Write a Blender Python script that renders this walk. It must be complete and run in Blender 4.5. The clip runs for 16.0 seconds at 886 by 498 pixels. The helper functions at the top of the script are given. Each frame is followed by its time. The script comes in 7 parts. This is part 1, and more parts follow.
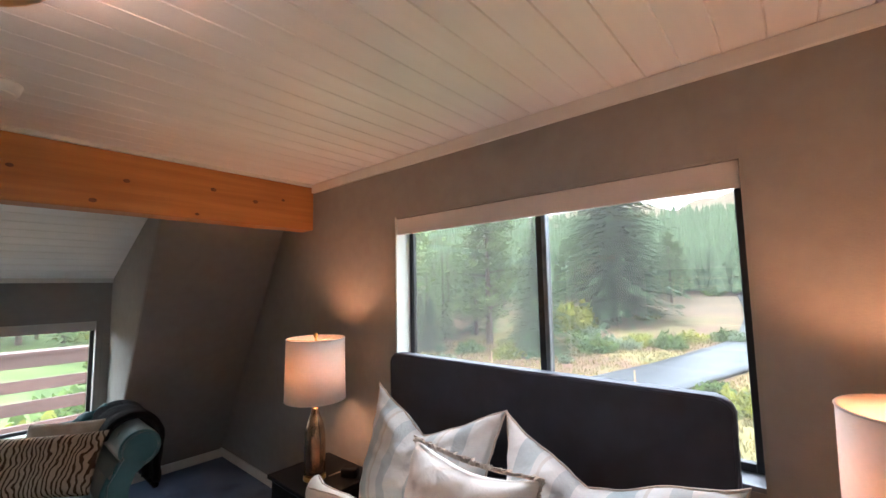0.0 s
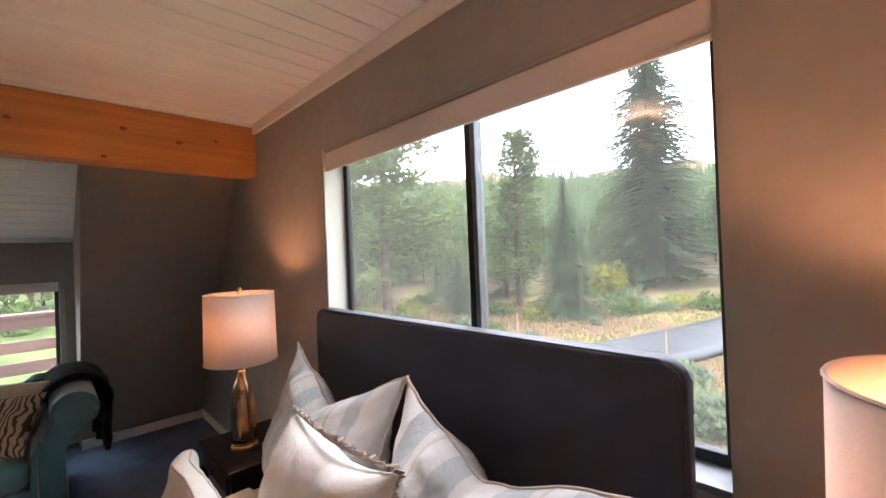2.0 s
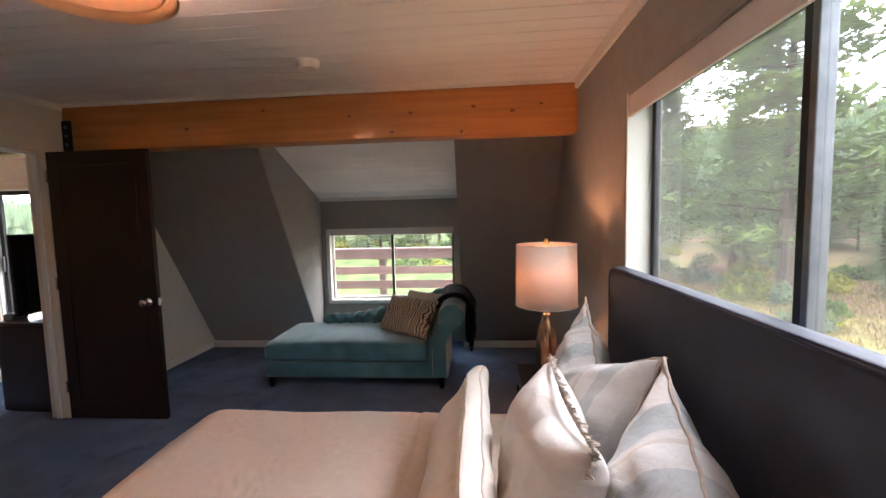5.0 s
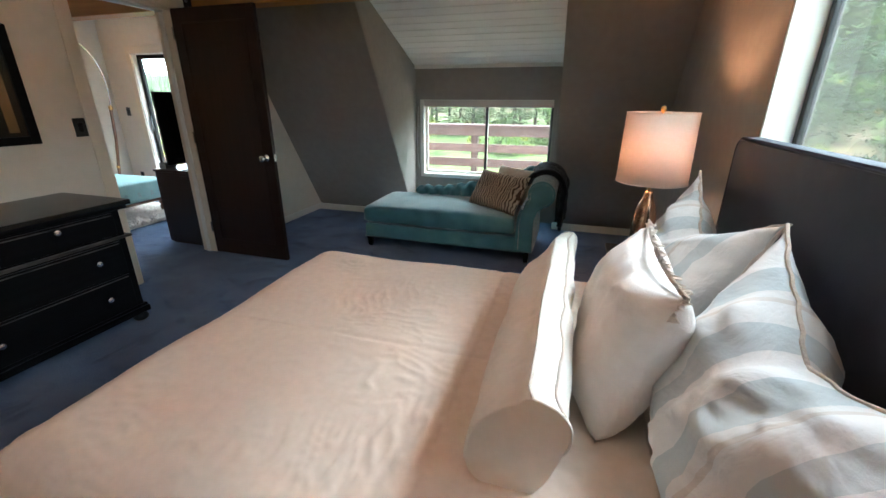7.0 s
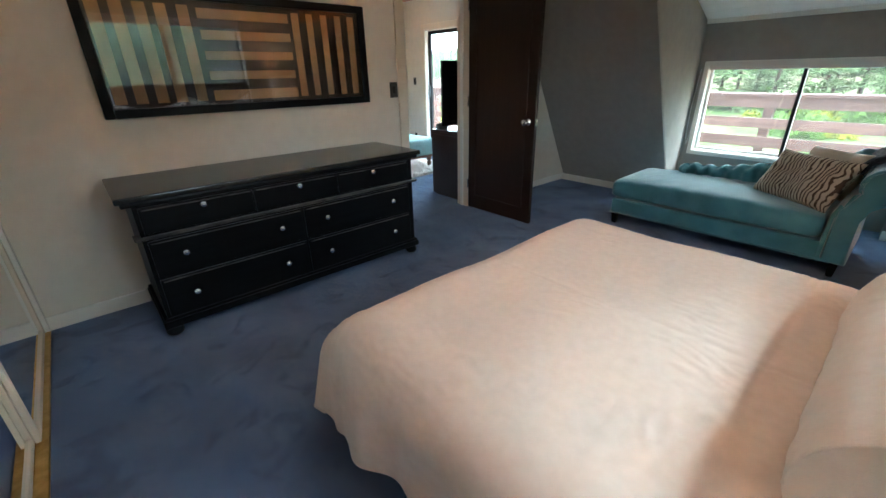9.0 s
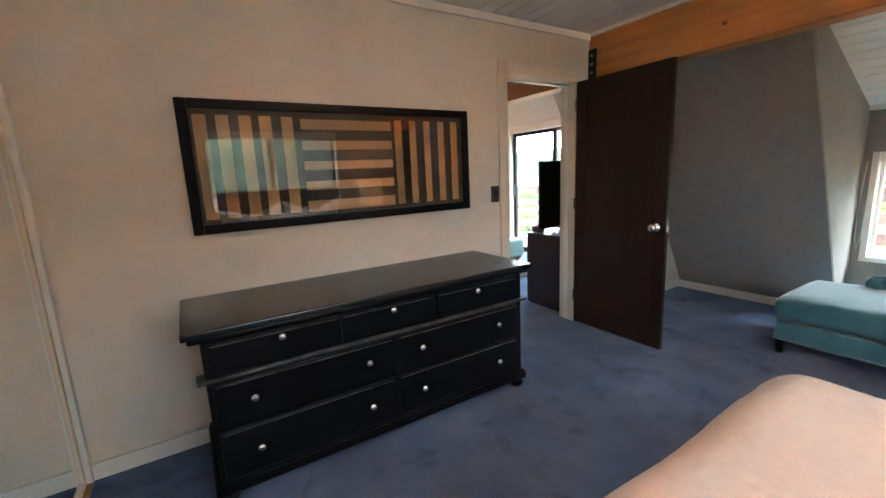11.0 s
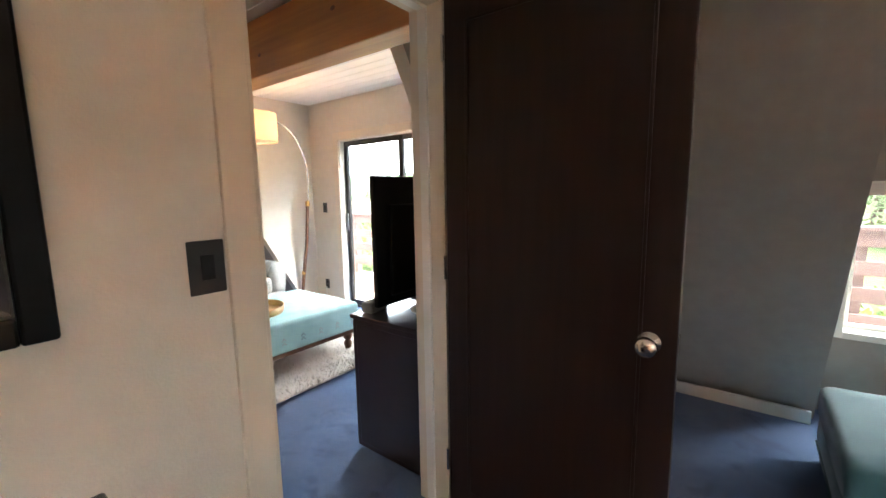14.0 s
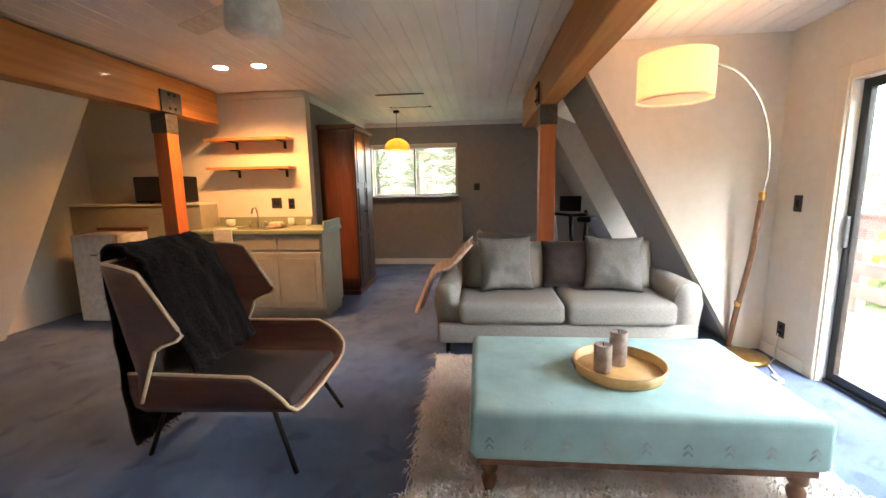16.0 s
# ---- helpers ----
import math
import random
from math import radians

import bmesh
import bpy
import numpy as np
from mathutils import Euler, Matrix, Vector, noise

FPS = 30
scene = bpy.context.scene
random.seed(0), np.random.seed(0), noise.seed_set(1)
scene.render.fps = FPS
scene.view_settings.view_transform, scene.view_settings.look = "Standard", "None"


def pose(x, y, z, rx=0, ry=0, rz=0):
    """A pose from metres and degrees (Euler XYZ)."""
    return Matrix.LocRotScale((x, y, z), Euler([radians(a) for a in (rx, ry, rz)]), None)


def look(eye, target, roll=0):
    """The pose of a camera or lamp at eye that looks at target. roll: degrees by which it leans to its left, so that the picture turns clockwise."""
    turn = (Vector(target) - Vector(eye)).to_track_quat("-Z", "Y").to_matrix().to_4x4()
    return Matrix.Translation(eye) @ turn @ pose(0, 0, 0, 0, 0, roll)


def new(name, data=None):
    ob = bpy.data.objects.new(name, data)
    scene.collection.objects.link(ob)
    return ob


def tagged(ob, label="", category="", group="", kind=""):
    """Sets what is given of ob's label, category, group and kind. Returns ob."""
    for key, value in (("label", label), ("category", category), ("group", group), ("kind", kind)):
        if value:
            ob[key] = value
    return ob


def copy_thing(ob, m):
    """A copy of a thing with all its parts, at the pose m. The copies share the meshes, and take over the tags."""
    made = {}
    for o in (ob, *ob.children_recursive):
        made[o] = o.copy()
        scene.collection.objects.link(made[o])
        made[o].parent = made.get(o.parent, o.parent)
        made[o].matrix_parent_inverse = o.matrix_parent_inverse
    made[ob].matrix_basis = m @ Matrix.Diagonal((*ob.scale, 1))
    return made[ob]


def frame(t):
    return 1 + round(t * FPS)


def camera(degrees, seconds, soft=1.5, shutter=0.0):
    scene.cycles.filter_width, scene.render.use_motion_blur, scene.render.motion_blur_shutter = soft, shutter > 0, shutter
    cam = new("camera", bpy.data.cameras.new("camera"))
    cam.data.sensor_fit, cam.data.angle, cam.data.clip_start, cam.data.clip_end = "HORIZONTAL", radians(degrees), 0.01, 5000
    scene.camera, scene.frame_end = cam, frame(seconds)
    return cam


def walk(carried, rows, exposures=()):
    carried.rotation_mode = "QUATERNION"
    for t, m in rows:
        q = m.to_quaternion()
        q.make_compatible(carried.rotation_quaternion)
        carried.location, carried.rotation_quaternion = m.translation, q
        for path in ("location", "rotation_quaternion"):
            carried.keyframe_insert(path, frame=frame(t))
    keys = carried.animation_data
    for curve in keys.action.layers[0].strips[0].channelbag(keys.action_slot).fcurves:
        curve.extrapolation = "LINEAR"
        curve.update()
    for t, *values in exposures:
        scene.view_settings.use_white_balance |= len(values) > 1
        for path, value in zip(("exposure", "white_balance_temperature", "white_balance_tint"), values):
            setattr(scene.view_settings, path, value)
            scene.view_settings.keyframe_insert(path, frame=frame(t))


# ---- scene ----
# ---- camera ----
cam = camera(94.7, 16.0)
PATH = [
    (0, (0.264, 0.135, 1.616), (1.769, 1.439, 1.796), -1.1),
    (0.5, (0.454, 0.057, 1.529), (1.825, 1.508, 1.649), -0.2),
    (1, (0.601, 0.026, 1.488), (1.869, 1.572, 1.515), -0.2),
    (1.5, (0.733, 0.05, 1.488), (2.045, 1.56, 1.465), -1.8),
    (2, (0.925, 0.048, 1.492), (2.318, 1.484, 1.506), -2.3),
    (2.5, (1.119, 0.03, 1.51), (2.348, 1.607, 1.527), -0.5),
    (3, (1.225, 0.019, 1.503), (2.255, 1.733, 1.538), 0.1),
    (3.5, (1.268, 0.01, 1.497), (2.05, 1.85, 1.503), -0.4),
    (4, (1.302, 0.018, 1.478), (1.715, 1.975, 1.470), -0.6),
    (4.5, (1.262, -0.008, 1.502), (1.347, 1.988, 1.425), -1.2),
    (7, (1.238, -0.067, 1.375), (0.679, 1.726, 0.685), 0.2),
    (7.5, (1.213, -0.091, 1.368), (0.644, 1.622, 0.506), 0.9),
    (8, (1.202, -0.122, 1.335), (0.467, 1.497, 0.42), 1.2),
    (8.5, (1.137, -0.158, 1.312), (0.132, 1.319, 0.414), 0.8),
    (9, (1.062, -0.173, 1.313), (-0.322, 1.033, 0.52), -1.1),
    (10.25, (0.71, -0.15, 1.335), (-1.045, 0.757, 0.905), -2.2),
    (11.5, (0.216, 0.1, 1.363), (-1.309, 1.356, 1.053), -2.7),
    (12, (-0.095, 0.245, 1.348), (-1.305, 1.814, 1.079), -2.0),
    (12.5, (-0.36, 0.452, 1.346), (-1.036, 2.306, 1.02), -2.7),
    (13, (-0.568, 0.787, 1.35), (-1.037, 2.706, 1.035), -1.7),
    (13.5, (-0.765, 1.123, 1.351), (-1.462, 2.971, 1.034), -1.5),
    (14, (-0.965, 1.523, 1.343), (-2.164, 3.1, 1.07), -0.9),
    (14.5, (-1.172, 1.885, 1.342), (-2.848, 2.936, 1.05), -0.6),
    (15, (-1.465, 2.146, 1.35), (-3.327, 2.805, 1.041), -1.4),
    (15.5, (-1.731, 2.345, 1.355), (-3.7, 2.5, 1.039), -0.5),
    (16, (-2.001, 2.385, 1.358), (-3.969, 2.205, 1.052), -1.1),
]
EXPOSURES = [(0, 1.24, 5550, 17), (2, 1.14, 5900, 22), (4.5, 1.2, 5950, 24), (7, 1.52, 5350, 6), (9, 1.85, 5150, 2), (11.5, 2.42, 5550, 13), (13, 2.62, 5650, 12), (14, 2.3, 5900, 14), (14.5, 2.22, 5900, 15), (15, 2.65, 5900, 16), (15.5, 2.35, 6050, 17), (16, 2.25, 6200, 18)]
walk(cam, [(t, look(e, g, r)) for t, e, g, r in PATH], EXPOSURES)

# ---- world and sun: bright overcast ----
world = bpy.data.worlds.new("overcast")
scene.world = world
world.use_nodes = True
wn = world.node_tree
wn.nodes.clear()
sky = wn.nodes.new("ShaderNodeTexSky")
sky.sky_type, sky.sun_disc = "NISHITA", False
sky.sun_elevation, sky.sun_rotation = radians(48), radians(60)
sky.air_density, sky.dust_density, sky.ozone_density = 1.0, 6.0, 1.0
hsv = wn.nodes.new("ShaderNodeHueSaturation")
hsv.inputs["Saturation"].default_value = 0.18
cloud = wn.nodes.new("ShaderNodeMix")
cloud.data_type = "RGBA"
cloud.inputs["Factor"].default_value = 0.85
cloud.inputs["B"].default_value = (58.0, 61.0, 64.0, 1)
bg = wn.nodes.new("ShaderNodeBackground")
bg.inputs["Strength"].default_value = 0.15
out = wn.nodes.new("ShaderNodeOutputWorld")
wn.links.new(sky.outputs["Color"], hsv.inputs["Color"])
wn.links.new(hsv.outputs["Color"], cloud.inputs["A"])
wn.links.new(cloud.outputs["Result"], bg.inputs["Color"])
wn.links.new(bg.outputs["Background"], out.inputs["Surface"])
sun = new("sun", bpy.data.lights.new("sun", "SUN"))
sun.data.energy, sun.data.angle, sun.data.color = 1.9, radians(25), (1.0, 0.97, 0.92)
sun.matrix_world = look((40, 25, 50), (0, 0, 0))


# ---- materials ----
def mat(name, c1, c2=None, scale=6.0, rough=0.6, bump=0.0, bscale=80.0, metal=0.0, stretch=(1, 1, 1), big=0.12, sheen=0.0,
        spec=0.5, rand=0.0, trans=0.0, coat=0.0, detail=4.0, wrinkle=0.0):
    """Principled surface with grain (small noise), mottling (large noise) and fine relief."""
    m = bpy.data.materials.new(name)
    m.use_nodes = True
    nt = m.node_tree
    N, L = nt.nodes, nt.links
    p = N["Principled BSDF"]
    tc = N.new("ShaderNodeTexCoord")
    mp = N.new("ShaderNodeMapping")
    mp.inputs["Scale"].default_value = stretch
    L.new(tc.outputs["Object"], mp.inputs["Vector"])
    n1 = N.new("ShaderNodeTexNoise")
    n1.inputs["Scale"].default_value, n1.inputs["Detail"].default_value = scale, detail
    L.new(mp.outputs["Vector"], n1.inputs["Vector"])
    ramp = N.new("ShaderNodeValToRGB")
    c2 = c2 or tuple(v * 0.8 for v in c1)
    ramp.color_ramp.elements[0].color, ramp.color_ramp.elements[1].color = (*c2, 1), (*c1, 1)
    ramp.color_ramp.elements[0].position, ramp.color_ramp.elements[1].position = 0.33, 0.67
    L.new(n1.outputs["Fac"], ramp.inputs["Fac"])
    n2 = N.new("ShaderNodeTexNoise")
    n2.inputs["Scale"].default_value, n2.inputs["Detail"].default_value = 1.7, 2.0
    L.new(tc.outputs["Object"], n2.inputs["Vector"])
    mr = N.new("ShaderNodeMapRange")
    mr.inputs["From Min"].default_value, mr.inputs["From Max"].default_value = 0.3, 0.7
    mr.inputs["To Min"].default_value, mr.inputs["To Max"].default_value = 1 - big, 1 + big
    L.new(n2.outputs["Fac"], mr.inputs["Value"])
    val = mr.outputs["Result"]
    if rand:
        oi = N.new("ShaderNodeObjectInfo")
        rr = N.new("ShaderNodeMapRange")
        rr.inputs["To Min"].default_value, rr.inputs["To Max"].default_value = 1 - rand, 1 + rand
        L.new(oi.outputs["Random"], rr.inputs["Value"])
        mu = N.new("ShaderNodeMath")
        mu.operation = "MULTIPLY"
        L.new(val, mu.inputs[0])
        L.new(rr.outputs["Result"], mu.inputs[1])
        val = mu.outputs["Value"]
    hs = N.new("ShaderNodeHueSaturation")
    L.new(val, hs.inputs["Value"])
    L.new(ramp.outputs["Color"], hs.inputs["Color"])
    L.new(hs.outputs["Color"], p.inputs["Base Color"])
    p.inputs["Roughness"].default_value, p.inputs["Metallic"].default_value = rough, metal
    p.inputs["Specular IOR Level"].default_value = spec
    p.inputs["Sheen Weight"].default_value = sheen
    p.inputs["Sheen Roughness"].default_value = 0.4
    p.inputs["Coat Weight"].default_value = coat
    if bump:
        n3 = N.new("ShaderNodeTexNoise")
        n3.inputs["Scale"].default_value, n3.inputs["Detail"].default_value = bscale, 5.0
        L.new(mp.outputs["Vector"], n3.inputs["Vector"])
        b = N.new("ShaderNodeBump")
        b.inputs["Strength"].default_value, b.inputs["Distance"].default_value = min(1.0, bump), 0.01
        L.new(n3.outputs["Fac"], b.inputs["Height"])
        L.new(b.outputs["Normal"], p.inputs["Normal"])
        if wrinkle:
            n4 = N.new("ShaderNodeTexNoise")
            n4.inputs["Scale"].default_value, n4.inputs["Detail"].default_value, n4.inputs["Distortion"].default_value = 9.0, 4.0, 0.5
            L.new(mp.outputs["Vector"], n4.inputs["Vector"])
            b2 = N.new("ShaderNodeBump")
            b2.inputs["Strength"].default_value, b2.inputs["Distance"].default_value = wrinkle, 0.03
            L.new(n4.outputs["Fac"], b2.inputs["Height"])
            L.new(b2.outputs["Normal"], b.inputs["Normal"])
    if trans:
        t = N.new("ShaderNodeBsdfTranslucent")
        L.new(hs.outputs["Color"], t.inputs["Color"])
        mx = N.new("ShaderNodeMixShader")
        mx.inputs["Fac"].default_value = trans
        L.new(p.outputs["BSDF"], mx.inputs[1])
        L.new(t.outputs["BSDF"], mx.inputs[2])
        L.new(mx.outputs["Shader"], N["Material Output"].inputs["Surface"])
    return m


def striped(name, stops, axis, period, rough=0.9, bump=0.3, warp=0.02, bscale=160.0, hard=True, wscale=6.0):
    """Cloth with woven stripes across one axis: stops are (place 0..1, colour)."""
    m = mat(name, (0.5, 0.5, 0.5), rough=0.95, bump=bump, bscale=bscale, spec=0.06, wrinkle=0.5)
    nt = m.node_tree
    N, L = nt.nodes, nt.links
    tc = N.new("ShaderNodeTexCoord")
    wob = N.new("ShaderNodeTexNoise")
    wob.inputs["Scale"].default_value = wscale
    L.new(tc.outputs["Object"], wob.inputs["Vector"])
    sep = N.new("ShaderNodeSeparateXYZ")
    L.new(tc.outputs["Object"], sep.inputs["Vector"])
    ad = N.new("ShaderNodeMath")
    ad.operation = "MULTIPLY_ADD"
    ad.inputs[1].default_value = warp
    L.new(wob.outputs["Fac"], ad.inputs[0])
    L.new(sep.outputs[axis], ad.inputs[2])
    dv = N.new("ShaderNodeMath")
    dv.operation = "DIVIDE"
    dv.inputs[1].default_value = period
    L.new(ad.outputs["Value"], dv.inputs[0])
    fr = N.new("ShaderNodeMath")
    fr.operation = "FRACT"
    L.new(dv.outputs["Value"], fr.inputs[0])
    ramp = N.new("ShaderNodeValToRGB")
    ramp.color_ramp.interpolation = "CONSTANT" if hard else "LINEAR"
    el = ramp.color_ramp.elements
    while len(el) < len(stops):
        el.new(0.5)
    for e, (at, c) in zip(el, stops):
        e.position, e.color = at, (*c, 1)
    L.new(fr.outputs["Value"], ramp.inputs["Fac"])
    hs = [n for n in N if n.bl_idname == "ShaderNodeHueSaturation"][0]
    L.new(ramp.outputs["Color"], hs.inputs["Color"])
    return m


def glass(name, tint=(0.93, 0.97, 0.96), gloss=1.0, rough=0.0, haze=0.0):
    """Clear pane with a mirror sheen and, on windows, a translucent veil that scatters daylight in place of outdoor
    haze.
    """
    m = bpy.data.materials.new(name)
    m.use_nodes = True
    nt = m.node_tree
    nt.nodes.clear()
    tr, gl = nt.nodes.new("ShaderNodeBsdfTransparent"), nt.nodes.new("ShaderNodeBsdfGlossy")
    tr.inputs["Color"].default_value = (*tint, 1)
    gl.inputs["Roughness"].default_value = rough
    fr = nt.nodes.new("ShaderNodeLayerWeight")
    fr.inputs["Blend"].default_value = 0.5
    pw = nt.nodes.new("ShaderNodeMath")
    pw.operation = "POWER"
    pw.inputs[1].default_value = 4.0
    nt.links.new(fr.outputs["Facing"], pw.inputs[0])
    mu = nt.nodes.new("ShaderNodeMath")
    mu.operation = "MULTIPLY_ADD"
    mu.inputs[1].default_value = 0.6 * gloss
    mu.inputs[2].default_value = 0.035 * gloss
    nt.links.new(pw.outputs["Value"], mu.inputs[0])
    mx, o = nt.nodes.new("ShaderNodeMixShader"), nt.nodes.new("ShaderNodeOutputMaterial")
    nt.links.new(mu.outputs["Value"], mx.inputs["Fac"])
    nt.links.new(tr.outputs["BSDF"], mx.inputs[1])
    nt.links.new(gl.outputs["BSDF"], mx.inputs[2])
    last = mx
    # pale translucent layer lays the haze of the outdoors over the view
    if haze:
        veil, mx2 = nt.nodes.new("ShaderNodeBsdfTranslucent"), nt.nodes.new("ShaderNodeMixShader")
        veil.inputs["Color"].default_value = (0.95, 0.9, 0.8, 1)
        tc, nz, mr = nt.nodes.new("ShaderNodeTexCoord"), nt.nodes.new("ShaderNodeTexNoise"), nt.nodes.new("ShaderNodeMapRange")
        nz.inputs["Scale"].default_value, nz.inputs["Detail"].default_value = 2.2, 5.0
        mr.inputs["To Min"].default_value, mr.inputs["To Max"].default_value = 0.75 * haze, 1.25 * haze
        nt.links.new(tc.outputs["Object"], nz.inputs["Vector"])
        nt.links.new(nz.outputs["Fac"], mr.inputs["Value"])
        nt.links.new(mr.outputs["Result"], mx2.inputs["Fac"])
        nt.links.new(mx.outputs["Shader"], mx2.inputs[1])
        nt.links.new(veil.outputs["BSDF"], mx2.inputs[2])
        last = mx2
    nt.links.new(last.outputs["Shader"], o.inputs["Surface"])
    return m


def glow(name, color, strength):
    m = bpy.data.materials.new(name)
    m.use_nodes = True
    p = m.node_tree.nodes["Principled BSDF"]
    p.inputs["Base Color"].default_value = (*color, 1)
    p.inputs["Emission Color"].default_value = (*color, 1)
    p.inputs["Emission Strength"].default_value = strength
    return m


GREY = mat("grey_paint", (0.31, 0.285, 0.25), (0.285, 0.26, 0.23), 14, 0.75, 0.12, 140, big=0.04)
GREIGE = mat("greige_paint", (0.69, 0.63, 0.53), (0.66, 0.6, 0.5), 14, 0.75, 0.12, 140, big=0.03)
PLANKS = mat("white_planks", (0.85, 0.83, 0.8), (0.81, 0.785, 0.75), 4, 0.5, 0.1, 30, stretch=(0.3, 3, 3), big=0.05)
TRIM = mat("white_trim", (0.78, 0.75, 0.68), (0.75, 0.72, 0.65), 8, 0.45, 0.05, 60, big=0.03)
CASING = mat("cream_casing", (0.72, 0.63, 0.5), (0.69, 0.6, 0.47), 8, 0.5, 0.05, 60, big=0.03)
CARPET = mat("blue_carpet", (0.125, 0.187, 0.32), (0.072, 0.115, 0.225), 3.0, 0.98, 1.0, 330, big=0.2, sheen=0.25, spec=0.1, detail=5.0)


def trodden_pile(m):
    """Darker smudges where feet have brushed the pile the other way."""
    N, L = m.node_tree.nodes, m.node_tree.links
    p = N["Principled BSDF"]
    src = p.inputs["Base Color"].links[0].from_socket
    tc, nz, rp, mx = N.new("ShaderNodeTexCoord"), N.new("ShaderNodeTexNoise"), N.new("ShaderNodeValToRGB"), N.new("ShaderNodeMix")
    nz.inputs["Scale"].default_value, nz.inputs["Detail"].default_value, nz.inputs["Distortion"].default_value = 5.5, 3.0, 0.8
    rp.color_ramp.elements[0].position, rp.color_ramp.elements[1].position = 0.56, 0.66
    mx.data_type, mx.blend_type = "RGBA", "MULTIPLY"
    mx.inputs["B"].default_value = (0.62, 0.64, 0.7, 1)
    L.new(tc.outputs["Object"], nz.inputs["Vector"])
    L.new(nz.outputs["Fac"], rp.inputs["Fac"])
    L.new(rp.outputs["Color"], mx.inputs["Factor"])
    L.new(src, mx.inputs["A"])
    L.new(mx.outputs["Result"], p.inputs["Base Color"])


trodden_pile(CARPET)
PINE = mat("varnished_pine", (0.5, 0.205, 0.042), (0.38, 0.14, 0.026), 3.2, 0.52, 0.1, 40, stretch=(0.35, 7, 7), big=0.12, coat=0.06)
KNOT = mat("pine_knot", (0.2, 0.07, 0.02), (0.12, 0.04, 0.012), 40, 0.45)
REDWOOD = mat("orange_post", (0.5, 0.14, 0.03), (0.38, 0.095, 0.02), 3, 0.4, 0.1, 40, stretch=(7, 7, 0.4), coat=0.2)
STRAPG = mat("grey_iron", (0.1, 0.09, 0.085), (0.06, 0.055, 0.05), 25, 0.55, 0.15, 90, metal=0.5)
IRON = mat("black_iron", (0.02, 0.019, 0.018), (0.014, 0.013, 0.012), 30, 0.5, 0.1, 90, metal=0.6)
DOORWOOD = mat("espresso_door", (0.022, 0.0095, 0.006), (0.015, 0.007, 0.0045), 5, 0.34, 0.06, 40, stretch=(8, 8, 0.5), spec=0.3)
BLACKWOOD = mat("black_lacquer", (0.0072, 0.0072, 0.0084), (0.0048, 0.0048, 0.0060), 5, 0.3, 0.08, 50, stretch=(6, 0.6, 6), spec=0.14)
BLACKTOP = mat("worn_black_top", (0.018, 0.017, 0.016), (0.011, 0.0105, 0.01), 4, 0.26, 0.1, 40, stretch=(7, 0.5, 7), coat=0.2)
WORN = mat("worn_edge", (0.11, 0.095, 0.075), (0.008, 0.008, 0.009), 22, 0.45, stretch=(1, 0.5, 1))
CHROME = mat("satin_nickel", (0.75, 0.73, 0.7), (0.65, 0.63, 0.6), 30, 0.2, metal=1.0)
BRASS = mat("brass", (0.7, 0.45, 0.16), (0.55, 0.33, 0.1), 30, 0.28, metal=1.0)
ALU = mat("bronze_aluminium", (0.035, 0.035, 0.036), (0.026, 0.026, 0.027), 20, 0.4, metal=0.5)
ALUG = mat("grey_aluminium", (0.2, 0.21, 0.22), (0.15, 0.16, 0.17), 20, 0.4, metal=0.4)
LEATHER = mat("navy_leather", (0.05, 0.053, 0.075), (0.04, 0.042, 0.06), 9, 0.5, 0.1, 260, big=0.1, spec=0.32)
DUVET = mat("blush_linen", (0.76, 0.645, 0.55), (0.72, 0.605, 0.51), 30, 0.95, 0.16, 420, big=0.03, spec=0.08, wrinkle=0.1)
SHEET = mat("blush_sheet", (0.68, 0.52, 0.42), (0.64, 0.48, 0.38), 30, 0.9, 0.2, 200, spec=0.2)
WHITEL = mat("white_linen", (0.8, 0.76, 0.72), (0.76, 0.715, 0.67), 25, 0.95, 0.2, 420, big=0.03, spec=0.06, wrinkle=0.42)
CREAML = mat("cream_linen", (0.8, 0.755, 0.685), (0.765, 0.715, 0.64), 25, 0.95, 0.2, 420, big=0.03, spec=0.06, wrinkle=0.35)
PIPING = mat("taupe_piping", (0.68, 0.6, 0.52), (0.58, 0.5, 0.42), 60, 0.9, 0.4, 200)
STRIPE = striped("striped_linen", [(0.0, (0.75, 0.745, 0.73)), (0.16, (0.53, 0.58, 0.59)), (0.38, (0.7, 0.69, 0.67)), (0.46, (0.63, 0.585, 0.54)),
                                   (0.5, (0.74, 0.735, 0.72)), (0.66, (0.56, 0.6, 0.61)), (0.82, (0.77, 0.76, 0.745))], 0, 0.34, warp=0.012, bump=0.08, bscale=420.0)
VELVET = mat("teal_velvet", (0.09, 0.225, 0.26), (0.064, 0.17, 0.205), 7, 0.85, 0.25, 260, big=0.16, sheen=0.9, spec=0.2)
ZEBRA = striped("zebra_print", [(0.0, (0.5, 0.41, 0.31)), (0.5, (0.085, 0.055, 0.038)), (0.88, (0.45, 0.37, 0.28))], 0, 0.026, warp=0.11, wscale=8.0)
SAND = mat("sand_linen", (0.5, 0.4, 0.3), (0.45, 0.36, 0.27), 30, 0.9, 0.4, 200)
THROW = mat("black_throw", (0.012, 0.012, 0.014), (0.006, 0.006, 0.008), 60, 0.95, 1.0, 180, sheen=0.15, spec=0.1)
SHADE = mat("linen_shade", (0.86, 0.75, 0.67), (0.83, 0.72, 0.63), 60, 0.9, 0.15, 260, trans=0.19, spec=0.1)
SHADEIN = mat("shade_lining", (0.86, 0.72, 0.56), (0.84, 0.7, 0.54), 60, 0.8, trans=0.22)
